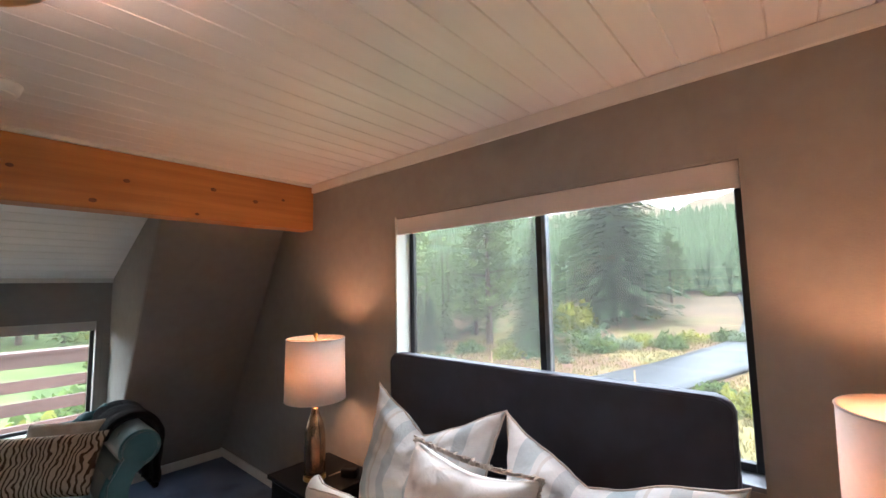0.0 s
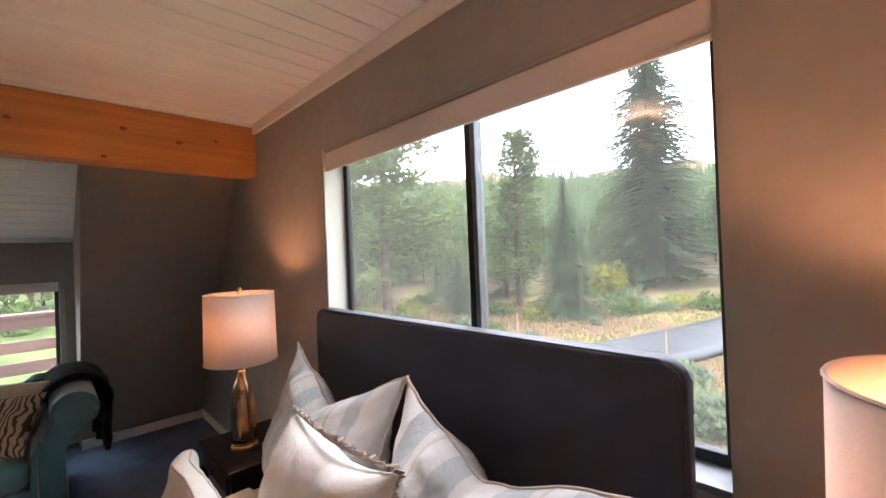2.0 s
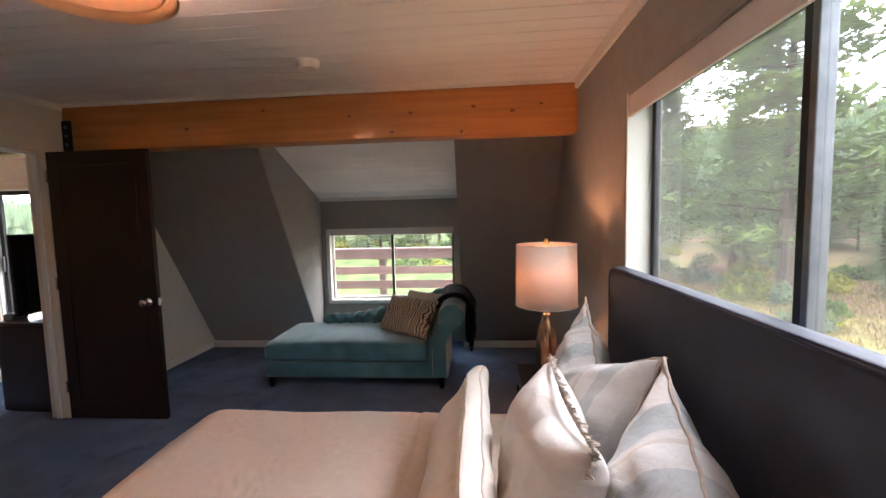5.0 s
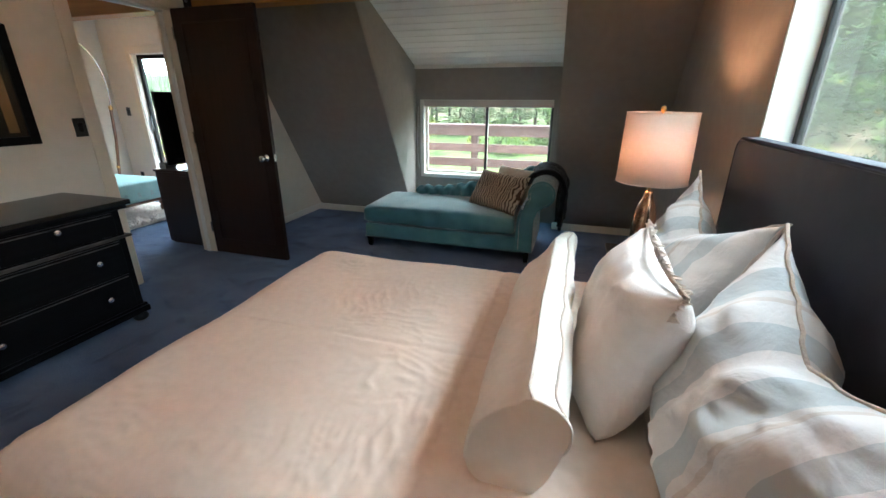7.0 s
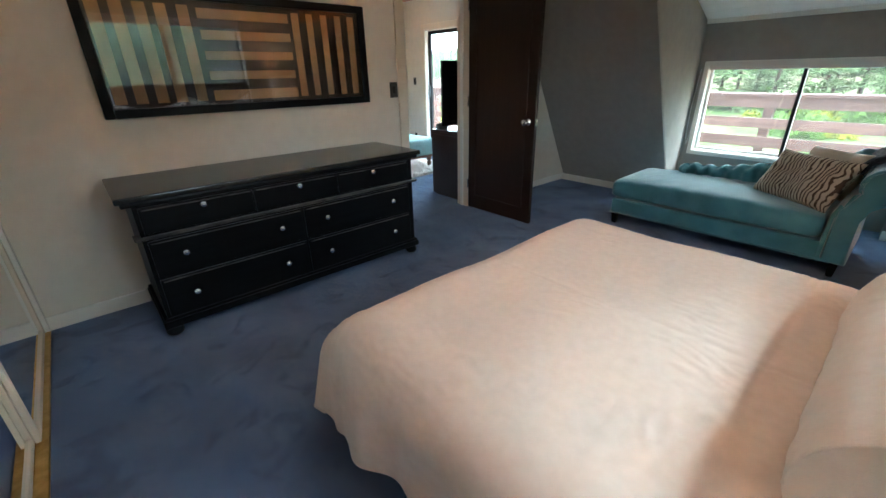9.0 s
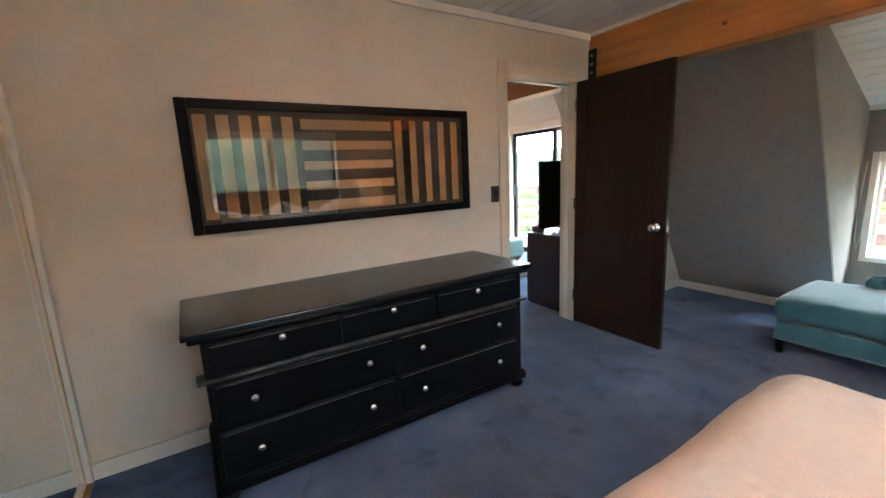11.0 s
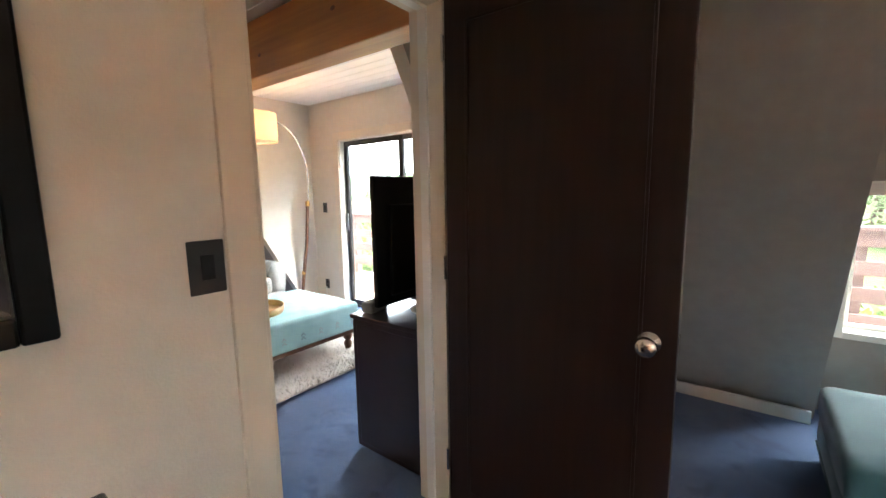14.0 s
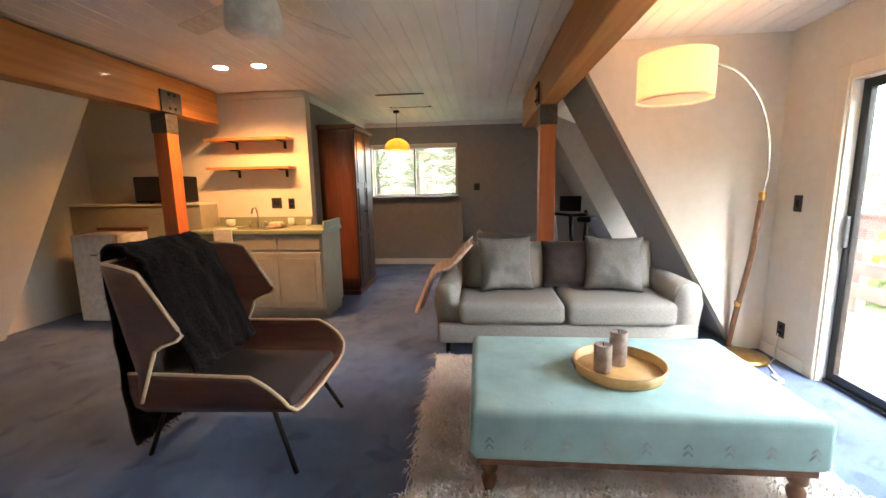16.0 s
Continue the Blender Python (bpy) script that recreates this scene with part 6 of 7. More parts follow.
# ---- plywood wing chair with fur throw ----
def wing_chair():
    t = thing("wing_chair", (-4.02, 1.07, 0), 0, "walnut plywood wing chair with pale edges and dark seat", "armchair")
    # seat shell: a trough along y whose sides curl up into arms
    sec = [(-0.385, 0.53), (-0.385, 0.44), (-0.37, 0.365), (-0.32, 0.31), (-0.24, 0.29), (0.0, 0.28), (0.24, 0.29), (0.32, 0.31), (0.37, 0.365), (0.385, 0.44), (0.385, 0.53)]

    def seat(u, v):
        k = v * (len(sec) - 1)
        i = min(int(k), len(sec) - 2)
        f = k - i
        x = sec[i][0] + (sec[i + 1][0] - sec[i][0]) * f
        z = sec[i][1] + (sec[i + 1][1] - sec[i][1]) * f
        side = max(0.0, (z - 0.31) / 0.22)
        front = 0.46 - 0.17 * side ** 2.2
        y = -0.30 + u * (front + 0.30)
        z += 0.03 * u * (1 - min(1.0, side))
        return (x * (1 + 0.03 * u), y, z)
    bm = grid(bm_new(), 16, 30, seat)
    edge = [seat(1, v / 30) for v in range(31)] + [seat(1 - u / 16, 1) for u in range(1, 17)]
    edge2 = [seat(u / 16, 0) for u in range(17)]
    s = part("seat_shell", bm, WALNUT, t, "walnut plywood seat shell", smooth=True)
    m = s.modifiers.new("thickness", "SOLIDIFY")
    m.thickness, m.offset = 0.016, 0
    part("edge_band", tube(bm_new(), edge2[:-1] + edge, 0.0095, 6), PLYEDGE, s, "pale plywood edge", smooth=True)

    # back shell: U-shaped in plan, wings forward, tall
    def plan(v):
        a = (v - 0.5) * 2
        s_ = abs(a)
        if s_ < 0.5:
            x = a * 0.68
            y = -0.30 + 0.03 * (s_ / 0.5) ** 2
        else:
            k = (s_ - 0.5) / 0.5
            x = math.copysign(0.34 + 0.07 * math.sin(k * math.pi / 2), a)
            y = -0.27
        return x, y

    def back(u, v):
        x, y = plan(v)
        k = max(0.0, abs(v - 0.5) * 2 - 0.5) / 0.5
        top = 1.035 - 0.03 * k ** 3
        z0 = 0.40
        z = z0 + u * (top - z0)
        reach = 0.04 + 0.36 * u if u < 0.44 else (0.20 + (u - 0.44) / 0.08 * 0.15 if u < 0.52 else 0.35 - (u - 0.52) / 0.48 * 0.12)
        return (x, y + reach * k - 0.13 * u, z)
    bm = grid(bm_new(), 24, 40, back)
    s = part("back_shell", bm, WALNUT, t, "walnut plywood wing back", smooth=True)
    m = s.modifiers.new("thickness", "SOLIDIFY")
    m.thickness, m.offset = 0.016, 0
    loop = [back(u / 24, 0) for u in range(25)] + [back(1, v / 40) for v in range(1, 41)] + [back(1 - u / 24, 1) for u in range(1, 25)]
    part("edge_band", tube(bm_new(), loop, 0.0095, 6), PLYEDGE, s, "pale plywood edge", smooth=True)
    part("seat_pad", bbox((-0.30, -0.27, 0.30), (0.30, 0.42, 0.375), 0.03, 4), BROWNFAB, t, "dark brown seat pad", smooth=True)
    bm = bbox((-0.30, -0.05, 0.0), (0.30, 0.03, 0.58), 0.035, 4)
    bmesh.ops.transform(bm, matrix=pose(0, -0.22, 0.38, 13, 0, 0), verts=bm.verts)
    part("back_pad", bm, BROWNFAB, t, "dark brown back pad", smooth=True)
    for x, y, x2, y2 in ((0.24, 0.30, 0.31, 0.43), (-0.24, 0.30, -0.29, 0.45), (0.2, -0.28, 0.22, -0.40), (-0.2, -0.28, -0.24, -0.40)):
        part("leg", tube(bm_new(), [(x, y, 0.30), (x2, y2, 0.0)], 0.012, 8), IRON, t, "thin black metal leg")
    part("rail", tube(bm_new(), [(-0.24, 0.30, 0.272), (0.24, 0.30, 0.272)], 0.01, 8), IRON, t)
    part("rail", tube(bm_new(), [(-0.2, -0.28, 0.272), (0.2, -0.28, 0.272)], 0.01, 8), IRON, t)


wing_chair()


def fur_throw():
    t = thing("fur_throw", (-4.02, 0.74, 1.03), 0, "black faux fur throw over the wing chair's back", "blanket")

    def fn(u, v):
        x = -0.27 + 0.54 * v
        s = u * 1.72
        if s < 0.62:
            y, z = 0.26 - s * 0.36, -0.55 + s * 0.93
        elif s < 0.80:
            a = (s - 0.62) / 0.18 * math.pi
            y, z = -0.03 - 0.05 * (1 - math.cos(a)), 0.03 + 0.035 * math.sin(a)
        else:
            y, z = -0.135 + (s - 0.8) * 0.05, 0.02 - (s - 0.8) * 1.05
        return (x + 0.02 * fuzz((u * 5, v * 4, 0), 1.3, 3), y + 0.018 * fuzz((u * 7, v * 7, 0), 1.6, 1), z + 0.02 * fuzz((u * 7, v * 7, 0), 1.7, 8))
    ob = part("hide", grid(bm_new(), 44, 26, fn), FUR, t, smooth=True)
    m = ob.modifiers.new("thickness", "SOLIDIFY")
    m.thickness, m.offset = 0.018, -1
    rng = random.Random(12)
    bm = bm_new()
    for i in range(7000):
        u, v = rng.random(), rng.random()
        p = Vector(fn(u, v))
        q = (Vector(fn(min(1, u + 0.01), v)) - p)
        nrm = q.cross(Vector((1, 0, 0))).normalized()
        for sgn in (1, -1):
            base = p + nrm * 0.012 * sgn
            d = (nrm * sgn * rng.uniform(0.01, 0.03) + Vector((rng.uniform(-1, 1), rng.uniform(-1, 1), -1.2)) * 0.016)
            w = Vector((0.004, 0, 0))
            bm.faces.new((bm.verts.new(base - w), bm.verts.new(base + w), bm.verts.new(base + d)))
    tagged(part("nap", bm, FUR, t), kind="stuff")


fur_throw()

# ---- kitchen ----
t = thing("kitchen_base_cabinet", (-6.22, 0.10, 0), 0, "sage grey base cabinet with drawers and panelled doors", "cabinet")
part("carcass", bbox((-0.275, -0.70, 0.10), (0.25, 0.70, 0.905), 0.004), KCAB, t)
part("toe_kick", bbox((-0.27, -0.68, 0.0), (0.19, 0.68, 0.10), 0.003), KCAB, t)
for i in range(3):
    y0 = -0.685 + 0.46 * i
    part("drawer_front", bbox((0.251, y0, 0.74), (0.268, y0 + 0.44, 0.885), 0.005), KCAB, t)
    d = part("cabinet_door", bbox((0.251, y0, 0.13), (0.268, y0 + 0.44, 0.715), 0.005), KCAB, t)
    part("door_panel", bbox((0.2685, y0 + 0.06, 0.19), (0.274, y0 + 0.38, 0.655), 0.004), KCAB, d)
t = thing("countertop", (-6.22, 0.10, 0.906), 0, "green laminate countertop with backsplash", "countertop")
part("slab", bbox((-0.279, -0.72, 0.0), (0.285, 0.72, 0.04), 0.006), KTOP, t)
part("backsplash", bbox((-0.279, -0.72, 0.041), (-0.255, 0.39, 0.14), 0.004), KTOP, t)
part("end_splash", bbox((-0.25, 0.695, 0.041), (0.22, 0.719, 0.12), 0.004), KTOP, t)
part("sink_rim", bbox((-0.18, -0.35, 0.041), (0.18, 0.10, 0.047), 0.003), CHROME, t, "steel sink rim")
part("sink_bowl", bbox((-0.16, -0.33, 0.0415), (0.16, 0.08, 0.0435), 0.001), ALU, t)
t = thing("sink_faucet", (-6.42, -0.12, 0.948), 0, "small chrome kitchen faucet", "faucet")
part("spout", tube(bm_new(), [(0, 0, 0), (0, 0, 0.16), (0.03, 0, 0.21), (0.09, 0, 0.2), (0.12, 0, 0.15)], 0.011, 8), CHROME, t, smooth=True)
for s in (-1, 1):
    part("handle", lathe([(0.02, 0), (0.016, 0.04), (0.02, 0.05), (0, 0.052)], 12, at=(0, s * 0.09, 0)), CHROME, t, smooth=True)
t = thing("dish_towel", (-5.945, -0.22, 0.70), 0, "white dish towel hanging over the counter edge", "towel")
part("cloth", bbox((0.012, -0.11, 0.0), (0.022, 0.09, 0.262), 0.004), TOWEL, t)
part("fold", bbox((-0.10, -0.11, 0.2495), (0.022, 0.09, 0.261), 0.004), TOWEL, t)
for x, y, r, h, mm, lab in ((-6.38, -0.42, 0.05, 0.08, CERAMIC, "white ceramic bowl on the counter"), (-6.40, 0.28, 0.035, 0.09, CERAMIC, "white mug on the counter"),
                            (-6.40, 0.48, 0.03, 0.07, CERAMIC, "small white cup at the counter's end")):
    t = thing("cup", (x, y, 0.947), 0, lab, "cup", "cups on the counter")
    part("body", lathe([(r * 0.7, 0), (r, h * 0.3), (r, h), (r * 0.9, h), (r * 0.88, h * 0.3), (0, h * 0.15)], 20), mm, t, smooth=True)
t = thing("bread_plate", (-6.18, 0.22, 0.947), 0, "white plate with a loaf on the counter", "plate")
part("plate", lathe([(0.06, 0), (0.11, 0.012), (0.115, 0.016), (0.05, 0.006), (0, 0.006)], 28), CERAMIC, t, smooth=True)
part("loaf", bbox((-0.05, -0.07, 0.012), (0.05, 0.07, 0.065), 0.024, 4), CARAMEL, t, "golden loaf", smooth=True)
for z in (1.575, 1.885):
    t = thing("wall_shelf", (-6.5, -0.13, z), 0, "pine wall shelf on black iron brackets", "shelf", "kitchen wall shelves")
    part("board", bbox((0.002, -0.47, 0.0), (0.20, 0.47, 0.028), 0.004), SHELFW, t)
    for y in (-0.2, 0.36):
        part("bracket", bbox((0.001, y - 0.015, -0.085), (0.012, y + 0.015, -0.001), 0.002), IRON, t)
        part("bracket_arm", bbox((0.0125, y - 0.012, -0.014), (0.18, y + 0.012, -0.001), 0.002), IRON, t)
t = thing("ledge_cabinet", (-6.30, -1.42, 0), 0, "cream boxed ledge beside the kitchen counter", "cabinet")
part("body", bbox((-0.199, -0.77, 0.0), (0.10, 0.78, 1.20), 0.004), KCAB, t)
part("cap", bbox((-0.199, -0.775, 1.2005), (0.115, 0.785, 1.225), 0.004), GREIGE, t)
t = thing("microwave", (-6.32, -1.10, 1.2255), 0, "black microwave oven on the ledge", "microwave")
part("case", bbox((-0.16, -0.26, 0.012), (0.14, 0.26, 0.29), 0.008), TVB, t)
part("door", bbox((0.1405, -0.25, 0.03), (0.155, 0.10, 0.275), 0.004), BLACKTOP, t, "dark glass door")
part("control_panel", bbox((0.1405, 0.11, 0.03), (0.152, 0.25, 0.275), 0.003), TVB, t)
part("handle", bbox((0.156, 0.085, 0.05), (0.172, 0.097, 0.255), 0.004), IRON, t)
for a in (-0.2, 0.2):
    part("foot", lathe([(0.015, 0), (0.015, 0.012)], 10, at=(0, a, 0)), TVB, t)
t = thing("small_fridge", (-5.98, -1.53, 0), 0, "white compact refrigerator under the ledge", "refrigerator")
part("body", bbox((-0.219, -0.24, 0.02), (0.17, 0.24, 0.93), 0.012, 3), WHITEPL, t)
part("door", bbox((0.175, -0.238, 0.03), (0.215, 0.238, 0.925), 0.014, 3), WHITEPL, t)
part("door_badge", bbox((0.2152, -0.04, 0.72), (0.217, 0.04, 0.735), 0.001), ALUG, t)
for a in (-0.18, 0.18):
    part("foot", lathe([(0.02, 0), (0.02, 0.02)], 10, at=(0.1, a, 0)), TVB, t)
t = thing("microwave_gap_trim", (-6.0, -1.53, 0.945), 0, "dark wooden trim above the refrigerator", "trim")
part("board", bbox((-0.19, -0.27, 0.0), (-0.1, 0.27, 0.03), 0.003), CHERRY, t)

t = thing("armoire", (-7.33, 0.655, 0), 0, "tall cherry wood armoire with dark panelled doors", "armoire")
part("carcass", bbox((-0.37, -0.23, 0.06), (0.37, 0.20, 2.06), 0.006), CHERRY, t)
part("cornice", bbox((-0.40, -0.235, 2.061), (0.40, 0.25, 2.11), 0.012, 3), CHERRY, t)
part("plinth", bbox((-0.385, -0.232, 0.0), (0.385, 0.22, 0.06), 0.006), CHERRY, t)
for i in (0, 1):
    d = part("door", bbox((-0.365 + 0.367 * i, 0.201, 0.09), (-0.003 + 0.367 * i, 0.222, 2.04), 0.004), CHERRYD, t)
    for z0, z1 in ((0.16, 0.75), (0.81, 1.35), (1.41, 1.97)):
        part("door_panel", bbox((-0.305 + 0.367 * i, 0.2225, z0), (-0.063 + 0.367 * i, 0.231, z1), 0.006), CHERRYD, d)
    part("pull", lathe([(0.012, 0), (0.014, 0.02), (0, 0.022)], 10, at=(0, 0, 0)), IRON, d)
    LAST[0].matrix_local = pose(-0.03 + 0.06 * i, 0.222, 1.05, -90, 0, 0)

# ---- ceiling things of the living room ----
for y in (0.14, 0.49):
    t = thing("recessed_light", (-5.58, y, ZC), 0, "lit recessed ceiling light", "downlight", "kitchen downlights")
    part("trim_ring", lathe([(0.055, -0.002), (0.075, -0.006), (0.08, -0.001)], 28), WHITEPL, t)
    part("lens", lathe([(0.055, -0.004), (0.0, -0.0035)], 24), CANGLOW, t)
    lamp = new("downlight_spot", bpy.data.lights.new("downlight_spot", "SPOT"))
    lamp.data.energy, lamp.data.color, lamp.data.spot_size, lamp.data.spot_blend, lamp.data.shadow_soft_size = 34.0, (1.0, 0.46, 0.13), radians(125), 0.6, 0.05
    lamp.matrix_world = look((-5.58, y, ZC - 0.02), (-6.0, y - 0.3, 0.3))
t = thing("ceiling_fan", (-4.22, 1.20, ZC), 0, "white ceiling fan at rest under the plank ceiling", "ceiling fan")
part("canopy", lathe([(0.09, -0.03), (0.10, 0.0)], 28), WHITEPL, t)
part("motor_housing", lathe([(0.0, -0.255), (0.11, -0.252), (0.14, -0.23), (0.145, -0.16), (0.13, -0.08), (0.09, -0.03)], 32), WHITEPL, t, smooth=True)
for k in range(4):
    bm = bm_new()
    box(bm, (0.12, -0.065, -0.006), (0.66, 0.065, 0.0), 0.003)
    bmesh.ops.transform(bm, matrix=pose(0, 0, -0.085, 0, 0, 90 * k + 62) @ pose(0, 0, 0, 10, 0, 0), verts=bm.verts)
    part("blade", bm, WHITEPL, t)
t = thing("attic_hatch", (-7.25, 1.47, ZC - 0.001), 0, "white attic hatch with dark seams in the ceiling", "hatch")
part("panel", bbox((-0.37, -0.25, -0.008), (0.37, 0.25, 0.0), 0.002), PLANKS, t)
for a, b in (((-0.40, -0.28), (-0.375, 0.28)), ((0.375, -0.28), (0.40, 0.28))):
    part("seam", bbox((a[0], a[1], -0.012), (b[0], b[1], -0.001), 0.001), PLATE, t)
t = thing("pendant_lamp", (-7.9, 1.22, ZC), 0, "lit amber dome pendant before the end window", "pendant lamp")
part("canopy", lathe([(0.04, -0.03), (0.045, 0.0)], 18), IRON, t)
part("cord", tube(bm_new(), [(0, 0, -0.03), (0, 0, -0.38)], 0.004, 6), IRON, t)
ob = part("shade", lathe([(0.18, -0.54), (0.17, -0.47), (0.13, -0.42), (0.06, -0.385), (0.02, -0.375)], 32), AMBER, t, "amber dome shade", smooth=True)
part("bulb", lathe([(0.0, -0.52), (0.03, -0.50), (0.03, -0.46), (0.012, -0.42), (0, -0.42)], 14), BULB, t)
lamp = new("pendant_light", bpy.data.lights.new("pendant_light", "POINT"))
lamp.data.energy, lamp.data.color, lamp.data.shadow_soft_size = 3.0, (1.0, 0.5, 0.15), 0.04
lamp.location = (-7.9, 1.22, ZC - 0.57)


# ---- outdoors ----
def ground_z(x, y):
    """Level by the house, rising to wooded hills to the east and north."""
    d = math.hypot(x - 2, y - 2)
    z = -2.9 + 0.25 * fuzz((x, y, 0), 0.06, 2) * min(1, d / 20) + 0.08 * fuzz((x, y, 0), 0.35, 6)
    turn = max(0.22, min(1.0, 0.22 + 2.6 * (x - 2) / (d + 1e-6))) if y > 0 else 0.6
    if d > 38:
        z += turn * (d - 38) * (0.10 + 0.03 * fuzz((x, y, 0), 0.012, 4))
    if d > 110:
        z += turn * (d - 110) * (0.07 + 0.05 * fuzz((x, y, 0), 0.008, 9))
    if y > 7:
        z += min(2.4, (y - 7) * 0.085) * max(0.0, min(1.0, (14 - x) / 12))
    return z


def ground_material():
    m = mat("meadow", (0.30, 0.215, 0.085), (0.15, 0.14, 0.055), 1.3, 0.95, 0.8, 12, big=0.3, spec=0.1, detail=8.0)
    nt = m.node_tree
    N, L = nt.nodes, nt.links
    tc = N.new("ShaderNodeTexCoord")
    n = N.new("ShaderNodeTexNoise")
    n.inputs["Scale"].default_value, n.inputs["Detail"].default_value = 0.16, 6.0
    L.new(tc.outputs["Object"], n.inputs["Vector"])
    r = N.new("ShaderNodeValToRGB")
    r.color_ramp.elements[0].position, r.color_ramp.elements[1].position = 0.46, 0.56
    L.new(n.outputs["Fac"], r.inputs["Fac"])
    # bare reddish soil patches
    mx = N.new("ShaderNodeMix")
    mx.data_type = "RGBA"
    mx.inputs["B"].default_value = (0.19, 0.105, 0.07, 1)
    hs = [k for k in N if k.bl_idname == "ShaderNodeHueSaturation"][0]
    L.new(r.outputs["Color"], mx.inputs["Factor"])
    L.new(hs.outputs["Color"], mx.inputs["A"])
    # green belt north of the house
    sep = N.new("ShaderNodeSeparateXYZ")
    L.new(tc.outputs["Object"], sep.inputs["Vector"])
    mr = N.new("ShaderNodeMapRange")
    mr.inputs["From Min"].default_value, mr.inputs["From Max"].default_value = 16.0, 4.0
    L.new(sep.outputs["X"], mr.inputs["Value"])
    n2 = N.new("ShaderNodeTexNoise")
    n2.inputs["Scale"].default_value, n2.inputs["Detail"].default_value = 0.7, 6.0
    L.new(tc.outputs["Object"], n2.inputs["Vector"])
    r2 = N.new("ShaderNodeValToRGB")
    r2.color_ramp.elements[0].color, r2.color_ramp.elements[1].color = (0.06, 0.085, 0.028, 1), (0.13, 0.165, 0.055, 1)
    r2.color_ramp.elements[0].position, r2.color_ramp.elements[1].position = 0.35, 0.65
    L.new(n2.outputs["Fac"], r2.inputs["Fac"])
    m2 = N.new("ShaderNodeMix")
    m2.data_type = "RGBA"
    L.new(mr.outputs["Result"], m2.inputs["Factor"])
    L.new(mx.outputs["Result"], m2.inputs["A"])
    L.new(r2.outputs["Color"], m2.inputs["B"])
    # woodland floor far off
    ln = N.new("ShaderNodeVectorMath")
    ln.operation = "LENGTH"
    L.new(tc.outputs["Object"], ln.inputs[0])
    mr3 = N.new("ShaderNodeMapRange")
    mr3.inputs["From Min"].default_value, mr3.inputs["From Max"].default_value = 34.0, 56.0
    L.new(ln.outputs["Value"], mr3.inputs["Value"])
    m3 = N.new("ShaderNodeMix")
    m3.data_type = "RGBA"
    m3.inputs["B"].default_value = (0.15, 0.11, 0.07, 1)
    L.new(mr3.outputs["Result"], m3.inputs["Factor"])
    L.new(m2.outputs["Result"], m3.inputs["A"])
    L.new(m3.outputs["Result"], N["Principled BSDF"].inputs["Base Color"])
    return m


def axis_steps():
    s, v, d = [0.0], 0.0, 0.9
    while v < 900:
        v += d
        d *= 1.075
        s.append(v)
    return [-q for q in reversed(s[1:])] + s


def ground():
    st = axis_steps()
    bm = bm_new()
    rows = [[bm.verts.new((x + 12, y + 10, ground_z(x + 12, y + 10))) for y in st] for x in st]
    for i in range(len(st) - 1):
        for j in range(len(st) - 1):
            bm.faces.new((rows[i][j], rows[i + 1][j], rows[i + 1][j + 1], rows[i][j + 1]))
    solid("ground", bm, ground_material(), "dry meadow with bare soil rising to wooded hills", "ground", smooth=True)


ground()


def road():
    bm = bm_new()
    c = [(-8, 16.5), (0, 12.6), (7, 9.6), (13, 8.1), (19, 6.0), (26, 3.9), (36, 2.2), (50, 2.5), (70, 5.0)]

    def at(s):
        k = s * (len(c) - 1)
        i = min(int(k), len(c) - 2)
        f = k - i
        f = f * f * (3 - 2 * f) * 0.3 + f * 0.7
        return c[i][0] + (c[i + 1][0] - c[i][0]) * f, c[i][1] + (c[i + 1][1] - c[i][1]) * f

    def fn(u, v):
        x, y = at(u)
        x2, y2 = at(min(1, u + 0.004)) if u < 0.99 else (x + 1, y + 0.1)
        d = math.hypot(x2 - x, y2 - y) or 1
        nx, ny = -(y2 - y) / d, (x2 - x) / d
        o = (v - 0.5) * 3.6
        px, py = x + nx * o, y + ny * o
        return (px, py, ground_z(px, py) + 0.06 - 0.03 * (2 * v - 1) ** 2)
    grid(bm, 110, 6, fn)
    ob = solid("road", bm, ROADM, "wet grey asphalt lane through the meadow", "road", smooth=True)
    m = ob.modifiers.new("thickness", "SOLIDIFY")
    m.thickness, m.offset = 0.2, -1


road()


def leaf_mat(name, c1, c2, rand=0.15):
    return mat(name, c1, c2, 1.2, 0.8, 0.0, big=0.25, rand=rand, trans=0.4, spec=0.15)


NEEDLE = leaf_mat("fir_needles", (0.13, 0.19, 0.09), (0.075, 0.115, 0.055))
# paler copy of the needles, with distance haze put into the colour
HAZEN = leaf_mat("haze_paled_needles", (0.25, 0.32, 0.14), (0.16, 0.22, 0.09))
PINEN = leaf_mat("pine_needles", (0.25, 0.31, 0.11), (0.15, 0.2, 0.07))
SAGE = leaf_mat("sagebrush_leaves", (0.22, 0.25, 0.16), (0.12, 0.16, 0.08))
YELLOW = leaf_mat("yellow_shrub_leaves", (0.33, 0.3, 0.045), (0.18, 0.2, 0.03))
GREENB = leaf_mat("green_shrub_leaves", (0.14, 0.2, 0.05), (0.07, 0.11, 0.025))
GRASS = leaf_mat("dry_grass", (0.33, 0.24, 0.10), (0.2, 0.17, 0.065))
# hillside trees lightened in base colour to give the look of haze
HAZETREE = leaf_mat("far_forest", (0.2, 0.26, 0.14), (0.12, 0.17, 0.09), 0.0)


